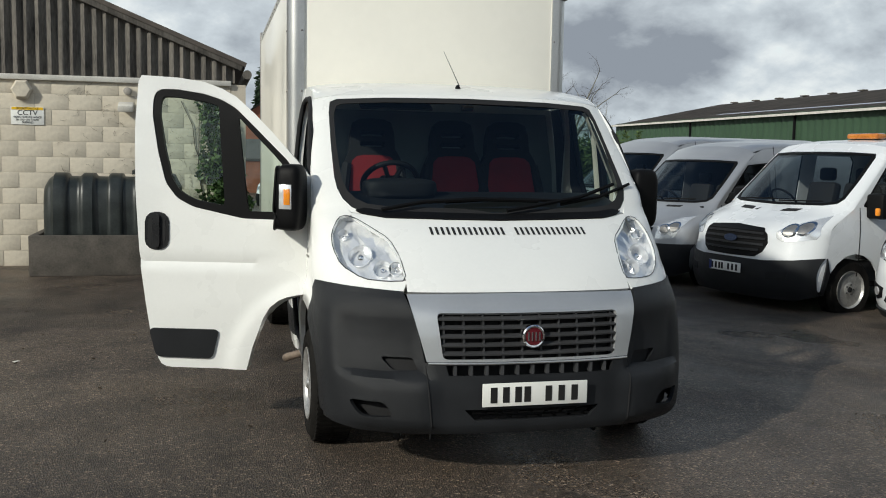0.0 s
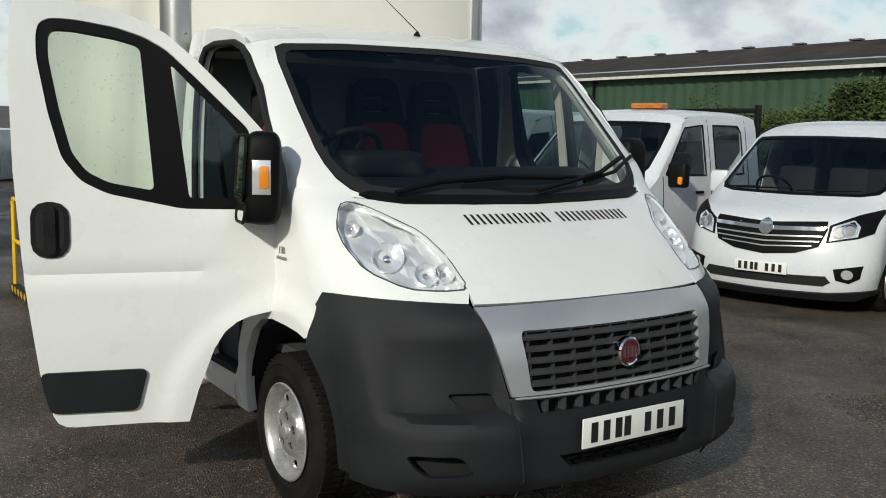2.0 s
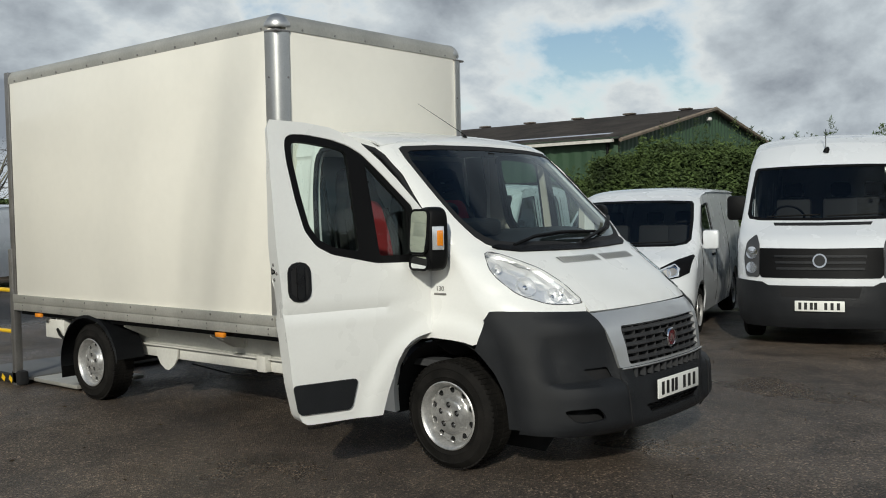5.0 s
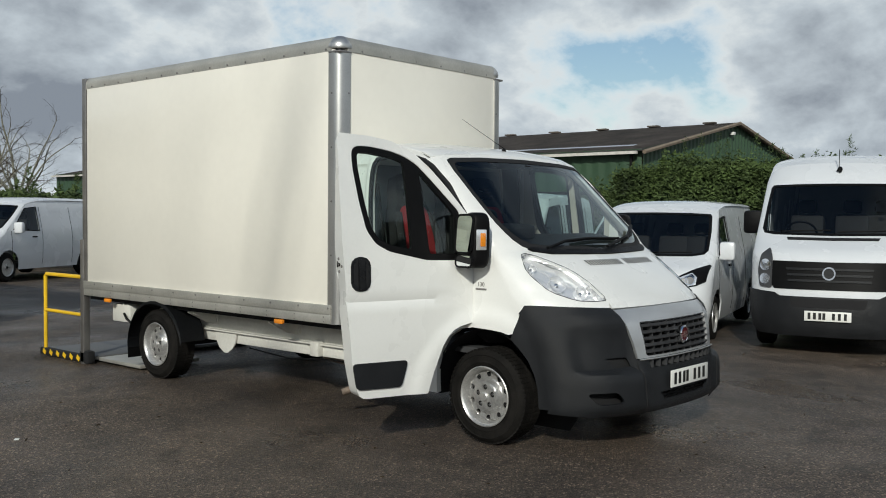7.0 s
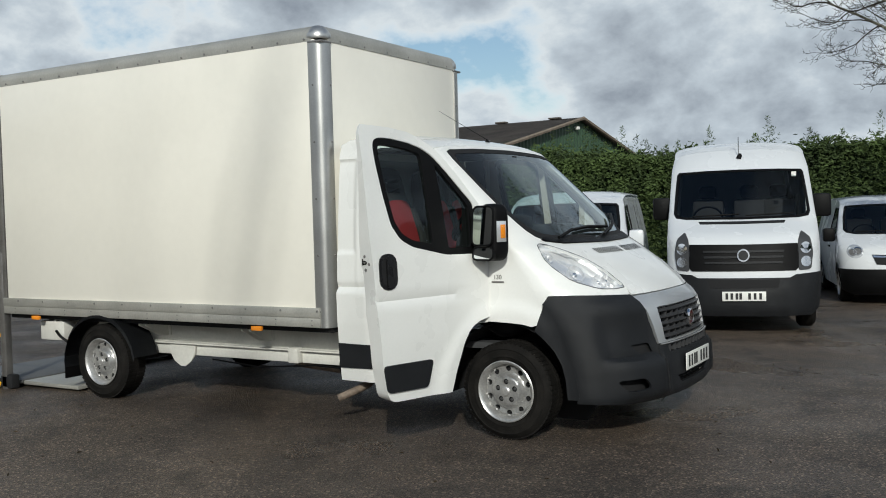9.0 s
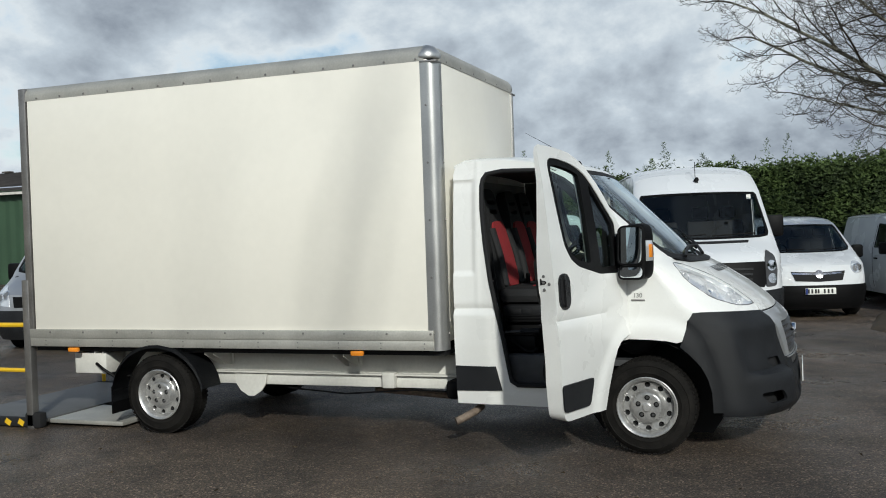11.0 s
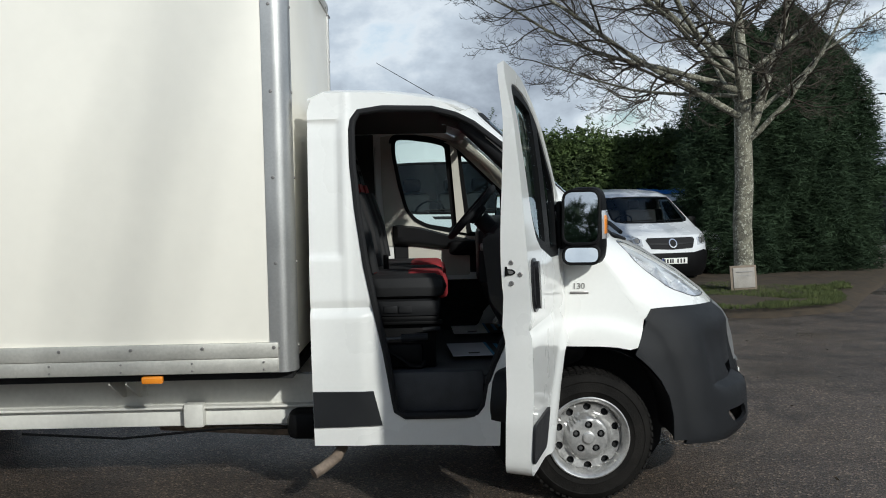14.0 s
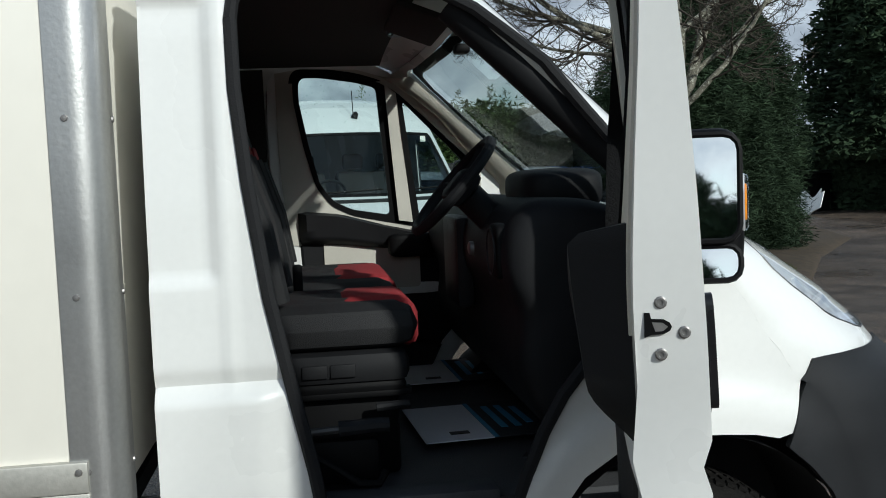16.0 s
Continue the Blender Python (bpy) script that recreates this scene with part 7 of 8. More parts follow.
def parked(name, label, m, body, paint, y_rear, base, zb, ws, bumper, bumper_mat, overlays, side_wins, wheels, plate, mirror_z, dark_low=None, group="parked vans", lines=(), roof_from=None, mirror_mat=M_black, band=False, mirror_s=1.0, glass=M_tinted):
    b = body
    v = thing(name, label, "van", m, group)
    wmax = lambda z: b.w(z)
    n = 12
    zt = b.crest(b.half)
    rim = [(b.w(base + (zt - base) * i / n), base + (zt - base) * i / n) for i in range(n + 1)]
    half = [(0, base)] + rim + [(x * b.half, b.crest(x * b.half)) for x in (0.995, 0.97, 0.92, 0.8, 0.6, 0.3)] + [(0, b.top)]
    part("front_shell", b.front(mirror(half), [mirror(ws)], 0.07, 0.02), paint, v)
    part("roof", b.roof_sheet(y_rear, 0.14), paint, v)
    scr = part("windscreen", b.front(mirror(ws), (), 0.08, 0.0, -0.004), glass, v, "dark reflecting windscreen", shadow=False)
    cx = sum(p[0] for p in ws) / len(ws)
    cz = (ws[0][1] + ws[-1][1]) / 2
    inner = [(x * 0.955, cz + (z - cz) * 0.91) for x, z in ws]
    part("screen_border", b.front(mirror(ws), [mirror(inner)], 0.08, 0.002, 0.001), M_black, scr)
    for x0 in (-0.62, 0.05):
        pts = [b.face(x0 + q, ws[0][1] + 0.03 + 0.03 * q) + Vector((0, -0.02, 0.02)) for q in (0, 0.2, 0.4, 0.6)]
        part("wiper", tube(pts, 0.009, 5), M_black, v)
    el = [(b.edge(zt + (base - zt) * i / 12), zt + (base - zt) * i / 12) for i in range(13)]
    top = [(y, b.roof_point(b.half, y).z) for y in np.linspace(y_rear, el[0][0] + 0.15, 10)]
    arches = []
    low = [(el[-1][0], base)]
    for wy, wr in wheels:
        low += [(wy - wr * 1.22, base)] + [(wy - wr * 1.22 * math.cos(a), max(base, wr + wr * 1.2 * math.sin(a))) for a in np.linspace(0.15, math.pi - 0.15, 9)] + [(wy + wr * 1.22, base)]
    low = [p for p in low if p[0] >= el[-1][0] - 1e-6]
    outline = el + low[1:] + [(y_rear, base)] + [(float(y), z) for y, z in top]
    for s in (-1, 1):
        sd = part("side_shell", b.side(s, outline, [w for w in side_wins], 0.12, 0.02), paint, v)
        for w in side_wins:
            part("side_window", b.side(s, w, (), 0.2, 0.0, -0.004), glass, v, "", shadow=False)
            ring = [Vector((s * (b.w(z) + 0.001), y, z)) for y, z in resample(w, 0.12)]
            part("window_seal", tube(ring + ring[:1], 0.012, 4), M_black, sd)
        for ln in lines:
            pts = [Vector((s * (b.w(z) + 0.001), y, z)) for y, z in resample(ln + ln[::-1], 0.12)][: max(2, len(resample(ln + ln[::-1], 0.12)) // 2 + 1)]
            part("panel_gap", tube(pts, 0.005, 4), M_black, sd)
        if dark_low:
            part("lower_trim", b.side(s, dark_low, (), 0.2, 0.01, 0.008), bumper_mat, sd)
        for hy in ((side_wins[0][0][0] + 0.75,) if side_wins else ()):
            part("door_handle", block((s * (b.w(mirror_z - 0.2) + 0.012), hy, mirror_z - 0.22), (0.03, 0.17, 0.035), 0.01), M_black, v)
        for wy, wr in wheels:
            simple_wheel(v, s * (b.w(0.4) - 0.115), wy, wr, s)
        mx = s * (b.w(mirror_z) + 0.11)
        my = b.edge(mirror_z) + 0.22
        mr = part("door_mirror", block((mx, my, mirror_z), (0.20 * mirror_s, 0.13, 0.24 * mirror_s), 0.04), mirror_mat, v)
        part("mirror_glass", sheet(rounded(mx - 0.08 * mirror_s, mirror_z - 0.10 * mirror_s, mx + 0.08 * mirror_s, mirror_z + 0.10 * mirror_s, 0.03), flat_y(my + 0.068), (), 0.2, 0.006, (0, 1, 0)), M_mirror, mr)
        part("mirror_arm", block((s * (b.w(mirror_z) + 0.02), my, mirror_z - 0.07), (0.12, 0.06, 0.06), 0.015), M_black, mr)
    bp = part("bumper", b.front(mirror(bumper), (), 0.07, 0.02, 0.018), bumper_mat, v)
    for s in (-1, 1):
        zs = [z for x, z in bumper if x > b.w(z) * 0.98]
        if zs:
            z0, z1 = min(zs), max(zs)
            wy, wr = wheels[0]
            part("bumper_end", b.side(s, [(b.edge(z0), z0), (wy - wr * 1.25, z0), (wy - wr * 1.12, wr * 1.6 if wr * 1.6 < z1 else z1), (b.edge(z1) + 0.02, z1)], (), 0.12, 0.02, 0.018), bumper_mat, bp)
    for nm, pts, mt, lift, both in overlays:
        for s in ((-1, 1) if both else (1,)):
            out = [(s * x, z) for x, z in pts] if both else (mirror(pts) if pts[0][0] == 0 else pts)
            o = part(nm, b.front(out, (), 0.05, 0.012, lift), mt, v, "", shadow=mt is not M_lens)
            if nm == "headlight":
                xs, zs = [p[0] for p in out], [p[1] for p in out]
                part("reflector", b.front(out, (), 0.06, 0.004, lift - 0.010), M_lamp_in, o)
                rr = min((max(zs) - min(zs)) * 0.30, 0.075)
                for f, g in ((0.34, 0.42), (0.66, 0.52)):
                    c = (min(xs) + (max(xs) - min(xs)) * f, min(zs) + (max(zs) - min(zs)) * g)
                    part("lamp_ring", b.front(disc_pts(*c, rr, 18), [disc_pts(*c, rr * 0.8, 18)], 0.02, 0.006, lift - 0.004), M_chrome, o)
                    part("lamp_bowl", b.front(disc_pts(*c, rr * 0.78, 18), (), 0.03, 0.004, lift - 0.007), M_steel, o)
    px, pz_ = plate
    number_plate(v, px, b.face(px, pz_).y - 0.035, pz_, band=band)
    # inside: floor, seats, dash, bulkhead
    part("floor_pan", block((0, y_rear / 2 - 0.2, base + 0.05), (b.w(0.5) * 1.8, y_rear + 0.2, 0.06)), M_matt_black, v)
    zs = ws[0][1]
    part("dashboard", block((0, b.edge(zs) + 0.05, zs - 0.14), (b.w(zs) * 1.8, 0.5, 0.24), 0.06), M_black, v)
    for x in (-0.42, 0.15, 0.55):
        st = part("seat", block((x, 0.95, zs - 0.05), (0.44, 0.15, 0.62), 0.05, Matrix.Rotation(-0.2, 3, "X")), M_cloth, v)
        part("headrest", block((x, 1.05, zs + 0.36), (0.24, 0.09, 0.17), 0.04), M_cloth, st)
    ring = [Matrix.Translation((-0.42, b.edge(zs) + 0.33, zs + 0.02)) @ Matrix.Rotation(radians(-50), 4, "X") @ Vector((0.19 * math.cos(a), 0.19 * math.sin(a), 0)) for a in np.linspace(0, 2 * math.pi, 21)]
    part("steering_wheel", tube(ring, 0.015, 6), M_black, v)
    part("rear_doors", sheet([(-b.w(base), base), (b.w(base), base), (b.w(1.0), 1.0), (b.half, zt), (b.half * 0.7, b.roof(y_rear) - 0.02), (-b.half * 0.7, b.roof(y_rear) - 0.02), (-b.half, zt), (-b.w(1.0), 1.0)], flat_y(y_rear), (), 0.5, 0.02, (0, 1, 0)), paint, v)
    return v


def simple_wheel(parent, x, y, r, s):
    """A steel wheel with a ring of holes round a raised hub."""
    w = thing_part("wheel", parent, Matrix.Translation((x, y, r)) @ Matrix.Rotation(0 if s > 0 else math.pi, 4, "Z"))
    h, rr = 0.105, r * 0.60
    part("tyre", lathe([(rr, -h), (r - 0.04, -h - 0.004), (r, -h + 0.035), (r, h - 0.035), (r - 0.04, h + 0.004), (rr + 0.01, h), (rr - 0.01, h - 0.03)], 36), M_rubber, w)
    rim = part("rim", lathe([(0.0, h - 0.012), (0.065, h - 0.012), (0.085, h - 0.022), (rr * 0.58, h - 0.060), (rr * 0.70, h - 0.058), (rr * 0.84, h - 0.062), (rr * 0.93, h - 0.072), (rr * 0.97, h - 0.012), (rr + 0.008, h + 0.006), (rr + 0.012, h - 0.02)], 36), M_rim, w)
    studs("rim_hole", lathe([(0, 0), (rr * 0.105, 0), (rr * 0.105, 0.003), (0, 0.003)], 10), [Matrix.Translation((h - 0.061, rr * 0.75 * math.cos(a), rr * 0.75 * math.sin(a))) for a in (2 * math.pi * k / 10 for k in range(10))], M_matt_black, rim)
    studs("wheel_nut", lathe([(0, 0), (0.012, 0), (0.010, 0.014), (0, 0.014)], 6), [Matrix.Translation((h - 0.018, 0.058 * math.cos(a), 0.058 * math.sin(a))) for a in (2 * math.pi * k / 5 for k in range(5))], M_dark_rim, rim)
    part("hub_cap", lathe([(0, 0), (0.034, 0), (0.030, 0.012), (0, 0.014)], 16, Matrix.Translation((h - 0.014, 0, 0))), M_matt_black, w)
    return w


AZ = 195.0
# tall white panel van
b1 = Body(
    y0=[(0.2, -0.90), (0.3, -0.96), (0.5, -0.98), (0.72, -0.96), (1.05, -0.90), (1.14, -0.83), (1.22, -0.68), (1.33, -0.42), (1.98, 0.28), (2.12, 0.44), (2.25, 0.64)],
    c=[(0.2, 0.42), (1.0, 0.46), (1.2, 0.36), (1.36, 0.22), (2.4, 0.22)],
    w=[(0.2, 0.89), (0.6, 0.935), (1.0, 0.945), (1.3, 0.935), (2.0, 0.90), (2.25, 0.85), (2.45, 0.82)],
    roof=[(0.55, 2.19), (0.64, 2.25), (0.8, 2.32), (1.1, 2.37), (1.6, 2.39), (5.0, 2.39)], top=2.25, half=0.865, drop=0.10)
ws1 = [(0, 1.345), (0.70, 1.355), (0.83, 1.375), (0.86, 1.43), (0.845, 1.70), (0.825, 1.93), (0.80, 1.965), (0.5, 1.975), (0, 1.98)]
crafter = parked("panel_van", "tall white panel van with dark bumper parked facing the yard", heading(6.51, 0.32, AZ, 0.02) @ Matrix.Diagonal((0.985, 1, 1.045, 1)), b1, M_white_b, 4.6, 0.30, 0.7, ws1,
    [(0, 0.22), (0.80, 0.22), (b1.w(0.3), 0.30), (b1.w(0.72), 0.72), (0.62, 0.70), (0.55, 0.665), (0, 0.665)], M_bumper,
    [("grille", [(0, 0.745), (0.62, 0.745), (0.65, 0.78), (0.648, 1.06), (0, 1.055)], M_black, 0.012, False),
     ("grille_bar", [(0, 0.83), (0.46, 0.83), (0.46, 0.855), (0, 0.855)], M_bumper, 0.024, False),
     ("grille_bar", [(0, 0.895), (0.47, 0.895), (0.47, 0.92), (0, 0.92)], M_bumper, 0.024, False),
     ("grille_bar", [(0, 0.96), (0.48, 0.96), (0.48, 0.985), (0, 0.985)], M_bumper, 0.024, False),
     ("lower_intake", [(0, 0.545), (0.40, 0.545), (0.43, 0.645), (0, 0.645)], M_matt_black, 0.022, False),
     ("headlamp_housing", fillet([(0.65, 0.745), (0.80, 0.755), (0.83, 0.95), (0.80, 1.12), (0.70, 1.20), (0.655, 1.10)], 0.03), M_grille, 0.016, True),
     ("lamp_glass", disc_pts(0.735, 0.845, 0.062, 18), M_chrome, 0.024, True),
     ("lamp_glass", disc_pts(0.735, 1.005, 0.066, 18), M_chrome, 0.024, True),
     ("bonnet_slot", [(0, 1.290), (0.52, 1.294), (0.54, 1.322), (0, 1.318)], M_matt_black, 0.008, False),
     ("grille_emblem", disc_pts(0, 0.925, 0.075, 20), M_chrome, 0.034, False),
     ("emblem_centre", disc_pts(0, 0.925, 0.058, 20), M_bumper, 0.038, False)],
    [[(0.10, 1.36), (0.30, 1.60), (0.55, 1.88), (0.95, 1.92), (0.95, 1.36)]], ((0.0, 0.345), (3.65, 0.345)), (0.0, 0.455), 1.50,
    dark_low=[(0.5, 0.42), (3.2, 0.42), (3.2, 0.62), (0.5, 0.62)], lines=[[(0.02, 0.5), (0.02, 1.34)], [(1.05, 0.4), (1.05, 2.1)]], mirror_s=1.2)
part("aerial_foot", lathe([(0, 0), (0.035, 0), (0.03, 0.05), (0.01, 0.07), (0, 0.07)], 12, Matrix.Translation(b1.face(0, 2.13)) @ Matrix.Rotation(radians(-90), 4, "Y") @ Matrix.Rotation(0.4, 4, "Y")), M_black, crafter)
part("aerial_mast", tube([b1.face(0, 2.15), b1.face(0, 2.15) + Vector((0, 0.02, 0.26))], 0.005, 5), M_black, crafter)
part("tax_sticker", block(b1.face(0.70, 1.90) + Vector((0, -0.004, 0)), (0.06, 0.003, 0.06)), M_plate, crafter)

# low white panel van with chrome grille
b2 = Body(
    y0=[(0.18, -0.84), (0.3, -0.93), (0.48, -0.95), (0.65, -0.93), (0.90, -0.86), (0.97, -0.78), (1.04, -0.60), (1.13, -0.33), (1.72, 0.50), (1.82, 0.72)],
    c=[(0.2, 0.46), (0.9, 0.52), (1.05, 0.42), (1.15, 0.26), (2.0, 0.24)],
    w=[(0.2, 0.90), (0.5, 0.955), (0.9, 0.965), (1.15, 0.94), (1.7, 0.83), (1.9, 0.76)],
    roof=[(0.6, 1.77), (0.72, 1.82), (0.9, 1.87), (1.3, 1.92), (2.0, 1.94), (5, 1.94)], top=1.82, half=0.80)
ws2 = [(0, 1.145), (0.66, 1.155), (0.80, 1.18), (0.84, 1.23), (0.81, 1.48), (0.765, 1.69), (0.735, 1.725), (0.45, 1.74), (0, 1.745)]
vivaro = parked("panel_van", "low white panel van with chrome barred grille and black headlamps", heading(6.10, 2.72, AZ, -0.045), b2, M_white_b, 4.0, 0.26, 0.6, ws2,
    [(0, 0.20), (0.78, 0.20), (b2.w(0.26), 0.26), (b2.w(0.30), 0.30), (0.6, 0.27), (0, 0.26)], M_bumper,
    [("grille", [(0, 0.60), (0.30, 0.63), (0.50, 0.70), (0.555, 0.86), (0.54, 0.935), (0, 0.905)], M_black, 0.008, False),
     ("chrome_bar", [(0, 0.825), (0.53, 0.85), (0.545, 0.885), (0, 0.865)], M_chrome, 0.022, False),
     ("grille_bar", [(0, 0.765), (0.52, 0.79), (0.52, 0.802), (0, 0.78)], M_alu, 0.020, False),
     ("grille_bar", [(0, 0.715), (0.50, 0.742), (0.50, 0.753), (0, 0.728)], M_alu, 0.020, False),
     ("grille_bar", [(0, 0.668), (0.44, 0.698), (0.44, 0.708), (0, 0.68)], M_alu, 0.020, False),
     ("lower_intake", [(0, 0.335), (0.56, 0.335), (0.62, 0.375), (0.58, 0.43), (0, 0.415)], M_matt_black, 0.008, False),
     ("headlamp_surround", [(0.555, 0.74), (0.80, 0.79), (0.90, 0.84), (0.925, 1.03), (0.90, 1.05), (0.76, 1.00), (0.565, 0.90)], M_black, 0.008, True),
     ("headlight", [(0.575, 0.755), (0.79, 0.805), (0.80, 0.90), (0.74, 0.955), (0.59, 0.89)], M_lens, 0.020, True),
     ("fog_surround", [(0.66, 0.40), (0.76, 0.37), (0.84, 0.42), (0.86, 0.54), (0.64, 0.50)], M_black, 0.008, True),
     ("fog_lamp", disc_pts(0.745, 0.455, 0.045, 16), M_lamp_in, 0.018, True),
     ("grille_emblem", disc_pts(0, 0.85, 0.07, 20), M_chrome, 0.034, False)],
    [[(0.20, 1.17), (0.45, 1.42), (0.72, 1.66), (1.15, 1.70), (1.15, 1.14)]], ((0.0, 0.325), (3.1, 0.325)), (0.0, 0.475), 1.22,
    lines=[[(0.12, 0.45), (0.12, 1.14)], [(1.25, 0.35), (1.25, 1.7)], [(2.45, 0.35), (2.45, 1.7)]], mirror_mat=M_white_b, mirror_s=1.05)

# crew cab truck with an orange beacon bar
b3 = Body(
    y0=[(0.2, -0.88), (0.35, -0.96), (0.5, -0.98), (0.70, -0.95), (1.0, -0.89), (1.08, -0.78), (1.16, -0.58), (1.25, -0.30), (1.90, 0.40), (2.02, 0.58)],
    c=[(0.2, 0.44), (0.95, 0.50), (1.1, 0.42), (1.28, 0.24), (2.2, 0.22)],
    w=[(0.2, 0.92), (0.6, 0.98), (1.0, 0.985), (1.25, 0.965), (1.9, 0.87), (2.1, 0.80)],
    roof=[(0.5, 1.98), (0.58, 2.02), (0.8, 2.06), (1.2, 2.08), (2.3, 2.08), (2.5, 2.04)], top=2.02, half=0.83)
ws3 = [(0, 1.275), (0.66, 1.290), (0.80, 1.315), (0.835, 1.37), (0.82, 1.60), (0.785, 1.85), (0.755, 1.895), (0.45, 1.91), (0, 1.915)]
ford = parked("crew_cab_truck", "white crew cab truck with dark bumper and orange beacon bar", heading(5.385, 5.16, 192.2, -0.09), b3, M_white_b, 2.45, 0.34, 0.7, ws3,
    [(0, 0.24), (0.80, 0.24), (b3.w(0.3), 0.30), (b3.w(0.72), 0.72), (0.80, 0.690), (0.52, 0.668), (0, 0.672)], M_bumper,
    [("grille", [(0, 0.69), (0.38, 0.70), (0.47, 0.76), (0.515, 0.86), (0.49, 0.96), (0.42, 1.025), (0, 1.05)], M_black, 0.010, False),
     ("grille_bar", [(0, 0.755), (0.43, 0.760), (0.43, 0.785), (0, 0.780)], M_bumper, 0.024, False),
     ("grille_bar", [(0, 0.822), (0.475, 0.825), (0.475, 0.850), (0, 0.848)], M_bumper, 0.024, False),
     ("grille_bar", [(0, 0.890), (0.480, 0.890), (0.480, 0.915), (0, 0.915)], M_bumper, 0.024, False),
     ("grille_bar", [(0, 0.957), (0.455, 0.950), (0.455, 0.975), (0, 0.983)], M_bumper, 0.024, False),
     ("headlight", [(0.600, 0.925), (0.665, 0.890), (0.80, 0.895), (0.935, 0.930), (0.955, 0.985), (0.905, 1.185), (0.76, 1.10), (0.63, 1.035), (0.588, 0.990)], M_lens, 0.014, True),
     ("bonnet_slot", [(0.12, 1.205), (0.44, 1.215), (0.46, 1.242), (0.12, 1.232)], M_matt_black, 0.006, True),
     ("fog_slot", [(0.56, 0.46), (0.76, 0.48), (0.78, 0.56), (0.56, 0.54)], M_matt_black, 0.024, True),
     ("grille_emblem", [(0.105 * math.cos(a), 0.885 + 0.042 * math.sin(a)) for a in np.linspace(0, 2 * math.pi, 20)[:-1]], M_emblem, 0.038, False)],
    [[(0.12, 1.30), (0.35, 1.55), (0.62, 1.84), (1.05, 1.88), (1.05, 1.28)], [(1.30, 1.28), (1.30, 1.88), (1.95, 1.88), (2.02, 1.80), (2.02, 1.28)]], ((0.0, 0.345),), (-0.01, 0.552), 1.30,
    lines=[[(0.05, 0.5), (0.05, 1.28)], [(1.17, 0.4), (1.17, 1.95)], [(2.15, 0.4), (2.15, 1.95)]], mirror_s=1.2, band=True)
bar = part("beacon_bar", block((0.08, 1.12, 2.118), (0.46, 0.17, 0.070), 0.022), M_beacon, ford, "orange beacon light bar")
part("beacon_base", block((0.05, 1.15, 2.072), (0.36, 0.14, 0.03), 0.006), M_black, ford)
for s in (-1, 1):
    part("mirror_indicator", block((s * 1.13, b3.edge(1.3) + 0.15, 1.24), (0.05, 0.05, 0.09), 0.015), M_amber, ford)
    simple_wheel(ford, s * 0.86, 3.4, 0.345, s)
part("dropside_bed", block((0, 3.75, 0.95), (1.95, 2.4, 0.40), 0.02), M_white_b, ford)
part("subframe", block((0, 3.2, 0.62), (0.8, 3.2, 0.22), 0.02), M_matt_black, ford)
for s in (-1, 1):
    part("headboard_post", block((s * 0.85, 2.56, 1.55), (0.07, 0.07, 1.25), 0.008), M_black, ford)
part("headboard_rail", block((0, 2.56, 2.10), (1.7, 0.05, 0.06), 0.006), M_black, ford)

# older silver high-roof van
b4 = Body(
    y0=[(0.2, -0.86), (0.4, -0.95), (0.62, -0.94), (0.92, -0.88), (1.02, -0.72), (1.12, -0.48), (1.22, -0.26), (1.88, 0.42), (2.02, 0.62), (2.2, 0.95)],
    c=[(0.2, 0.44), (0.9, 0.50), (1.1, 0.38), (1.25, 0.22), (2.4, 0.22)],
    w=[(0.2, 0.92), (0.6, 0.98), (1.0, 0.985), (1.25, 0.96), (1.9, 0.88), (2.3, 0.80)],
    roof=[(0.6, 2.03), (0.767, 2.10), (1.0, 2.16), (1.5, 2.20), (5.0, 2.20)], top=2.10, half=0.82, drop=0.10)
ws4 = [(0, 1.245), (0.66, 1.255), (0.82, 1.28), (0.865, 1.33), (0.845, 1.58), (0.81, 1.83), (0.78, 1.87), (0.45, 1.885), (0, 1.89)]
sil = parked("panel_van", "silver panel van with dark bumper parked in the row", heading(4.9, 7.3, AZ, -0.06) @ Matrix.Scale(0.93, 4), b4, M_grey_van, 4.4, 0.30, 0.6, ws4,
    [(0, 0.22), (0.80, 0.22), (b4.w(0.3), 0.30), (b4.w(0.68), 0.68), (0.5, 0.68), (0, 0.68)], M_bumper,
    [("grille", [(0, 0.73), (0.48, 0.73), (0.52, 0.90), (0, 0.90)], M_black, 0.010, False),
     ("headlight", [(0.58, 0.74), (0.82, 0.76), (0.88, 0.92), (0.90, 1.08), (0.78, 1.05), (0.60, 0.92)], M_lens, 0.014, True),
     ("bonnet_slot", [(0.22, 1.185), (0.48, 1.190), (0.50, 1.21), (0.22, 1.205)], M_matt_black, 0.006, True)],
    [[(0.12, 1.27), (0.35, 1.52), (0.62, 1.81), (1.05, 1.85), (1.05, 1.25)]], ((0.0, 0.335), (3.3, 0.335)), (0.0, 0.46), 1.28, mirror_s=1.2,
    lines=[[(0.05, 0.5), (0.05, 1.24)], [(1.17, 0.4), (1.17, 2.1)]])
copy_thing(sil, heading(5.2, 10.2, AZ, -0.02) @ Matrix.Scale(1.04, 4))

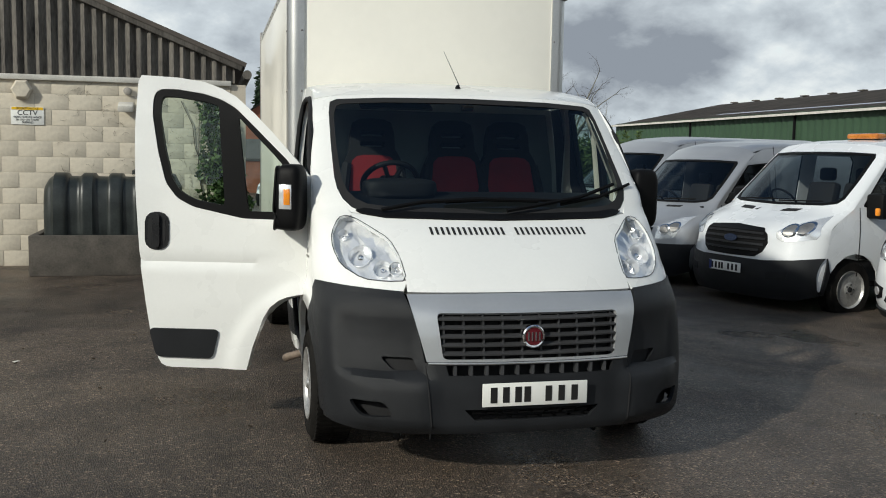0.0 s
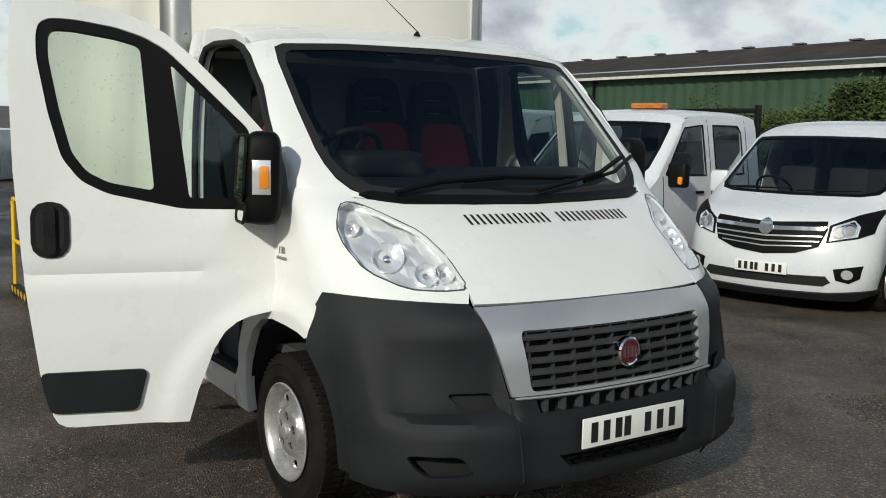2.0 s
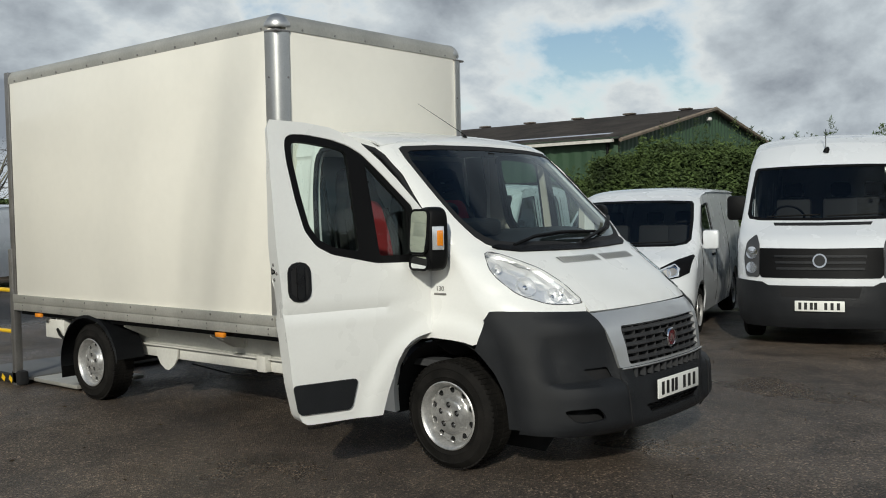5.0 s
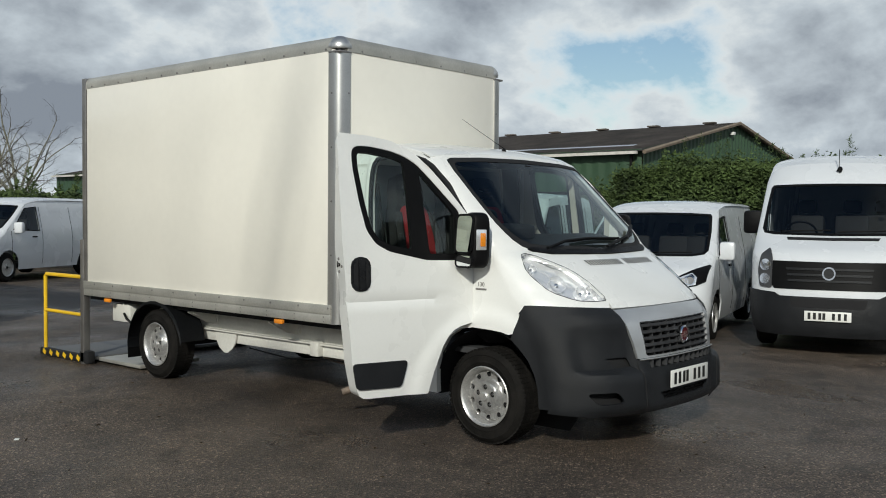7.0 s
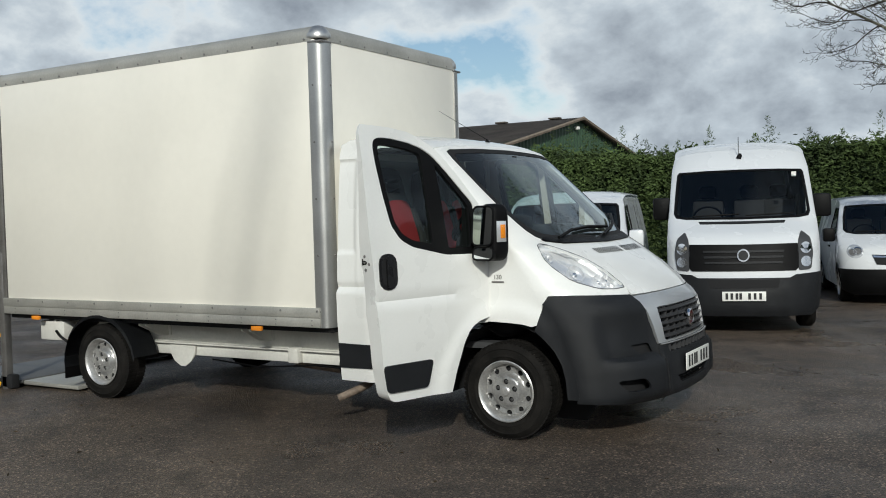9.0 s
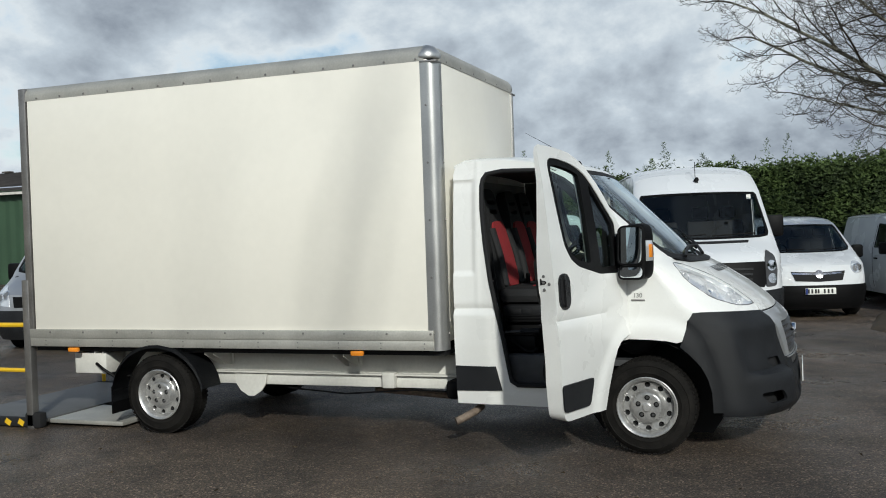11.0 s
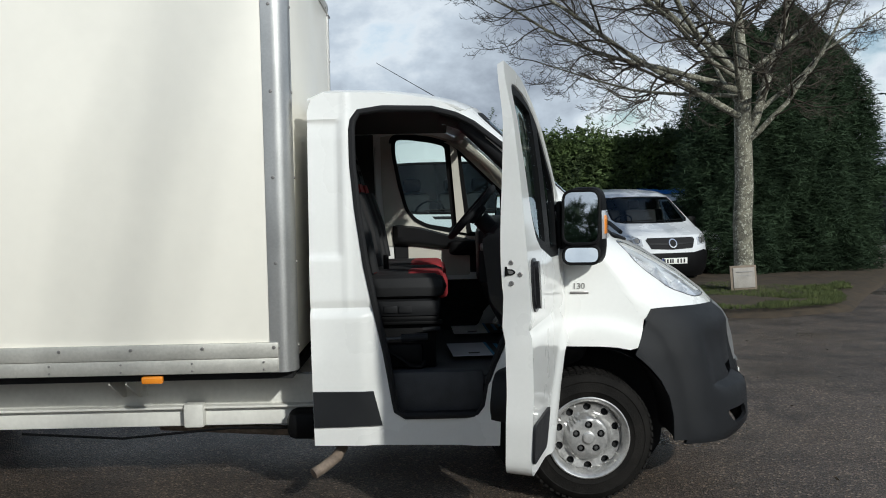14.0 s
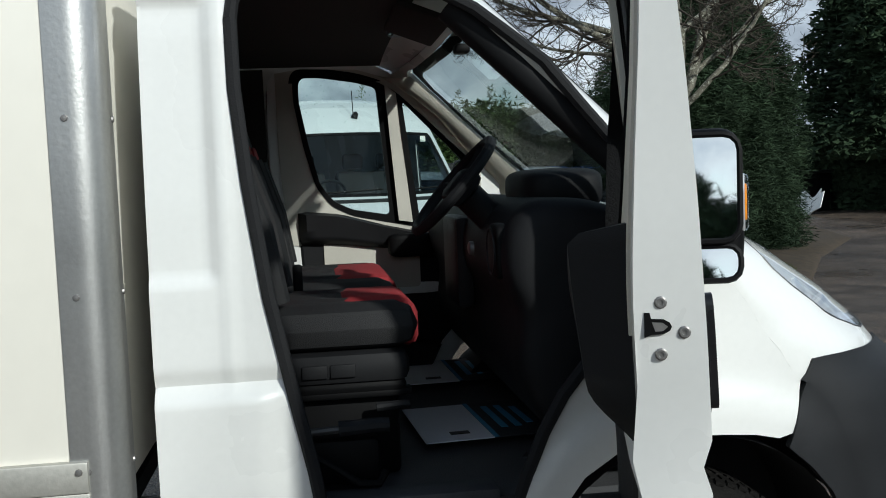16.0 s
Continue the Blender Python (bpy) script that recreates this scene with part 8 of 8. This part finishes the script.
# compact vans further right
b5 = Body(
    y0=[(0.18, -0.78), (0.3, -0.86), (0.5, -0.88), (0.75, -0.84), (0.93, -0.76), (1.0, -0.62), (1.07, -0.40), (1.14, -0.18), (1.66, 0.55), (1.75, 0.75)],
    c=[(0.2, 0.46), (0.9, 0.48), (1.05, 0.36), (1.15, 0.22), (2.0, 0.22)],
    w=[(0.2, 0.86), (0.5, 0.91), (0.9, 0.92), (1.15, 0.90), (1.65, 0.77), (1.85, 0.70)],
    roof=[(0.62, 1.69), (0.75, 1.75), (1.0, 1.81), (1.5, 1.84), (4, 1.83)], top=1.75, half=0.745)
ws5 = [(0, 1.155), (0.62, 1.165), (0.76, 1.19), (0.80, 1.24), (0.765, 1.45), (0.715, 1.62), (0.69, 1.655), (0.42, 1.67), (0, 1.675)]
wins5 = [[(0.28, 1.17), (0.50, 1.38), (0.75, 1.60), (1.15, 1.62), (1.15, 1.15)]]
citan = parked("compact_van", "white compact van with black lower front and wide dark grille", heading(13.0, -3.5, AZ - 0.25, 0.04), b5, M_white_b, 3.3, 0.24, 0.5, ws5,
    [(0, 0.18), (0.74, 0.18), (b5.w(0.25), 0.25), (b5.w(0.62), 0.62), (0.70, 0.66), (0.58, 0.64), (0.45, 0.62), (0, 0.62)], M_black,
    [("grille", [(0, 0.68), (0.42, 0.70), (0.50, 0.86), (0.46, 0.90), (0, 0.90)], M_matt_black, 0.010, False),
     ("chrome_bar", [(0, 0.765), (0.45, 0.78), (0.455, 0.80), (0, 0.787)], M_bumper, 0.024, False),
     ("grille_emblem", disc_pts(0, 0.79, 0.085, 20), M_chrome, 0.032, False),
     ("emblem_centre", disc_pts(0, 0.79, 0.06, 20), M_matt_black, 0.036, False),
     ("headlight", [(0.56, 0.75), (0.76, 0.76), (0.83, 0.84), (0.84, 0.95), (0.72, 0.95), (0.57, 0.88)], M_lens, 0.014, True)],
    wins5, ((0.0, 0.31), (2.65, 0.31)), (0.0, 0.475), 1.15, lines=[[(0.10, 0.4), (0.10, 1.13)], [(1.25, 0.35), (1.25, 1.6)]], band=True, group="compact vans")
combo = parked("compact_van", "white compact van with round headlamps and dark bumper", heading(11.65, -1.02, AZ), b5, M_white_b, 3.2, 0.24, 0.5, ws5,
    [(0, 0.18), (0.74, 0.18), (b5.w(0.25), 0.25), (b5.w(0.60), 0.60), (0.6, 0.60), (0, 0.60)], M_black,
    [("grille", [(0, 0.66), (0.40, 0.68), (0.46, 0.84), (0, 0.82)], M_matt_black, 0.010, False),
     ("chrome_bar", [(0, 0.77), (0.44, 0.79), (0.445, 0.82), (0, 0.80)], M_chrome, 0.024, False),
     ("grille_emblem", disc_pts(0, 0.785, 0.07, 20), M_chrome, 0.034, False),
     ("headlight", disc_pts(0.70, 0.89, 0.12, 18, 0.11), M_lens, 0.014, True)],
    wins5, ((0.0, 0.31), (2.65, 0.31)), (0.0, 0.50), 1.15, lines=[[(0.10, 0.4), (0.10, 1.13)]], band=True, group="compact vans")
van_pose = heading(14.6, -5.0, AZ, 0.02) @ Matrix.Scale(0.95, 4)
copy_thing(combo, van_pose)
tarp = thing("tarpaulin", "folded bright blue tarpaulin on a compact van's roof", "tarpaulin", van_pose @ Matrix.Translation((0.0, 1.75, 1.835)))
bm = bmesh.new()
cols = []
rnd = random.Random(5)
for i in range(15):
    u = i / 14
    ring = []
    for j in range(9):
        v = j / 8
        rise = 0.13 * (math.sin(math.pi * v) ** 0.4) * (0.75 + 0.25 * math.sin(9 * u + 2 * v)) + rnd.uniform(-0.012, 0.012)
        ring.append(bm.verts.new((-0.62 + 1.24 * u, -0.55 + 1.3 * v, max(0.0, rise) if 0 < j < 8 else 0.0)))
    cols.append(ring)
for a, b in zip(cols, cols[1:]):
    for j in range(8):
        bm.faces.new((a[j], b[j], b[j + 1], a[j + 1]))
for ring in (cols[0], cols[-1]):
    bm.faces.new(ring)
bmesh.ops.recalc_face_normals(bm, faces=bm.faces[:])
part("sheet", bm, M_tarp, tarp)
copy_thing(citan, heading(13.8, 1.7, AZ))
copy_thing(vivaro, heading(12.2, 5.4, AZ))
copy_thing(vivaro, heading(3.58, 18.44, 209))
copy_thing(citan, heading(0.75, 24.6, 232, -0.20) @ Matrix.Scale(0.88, 4))
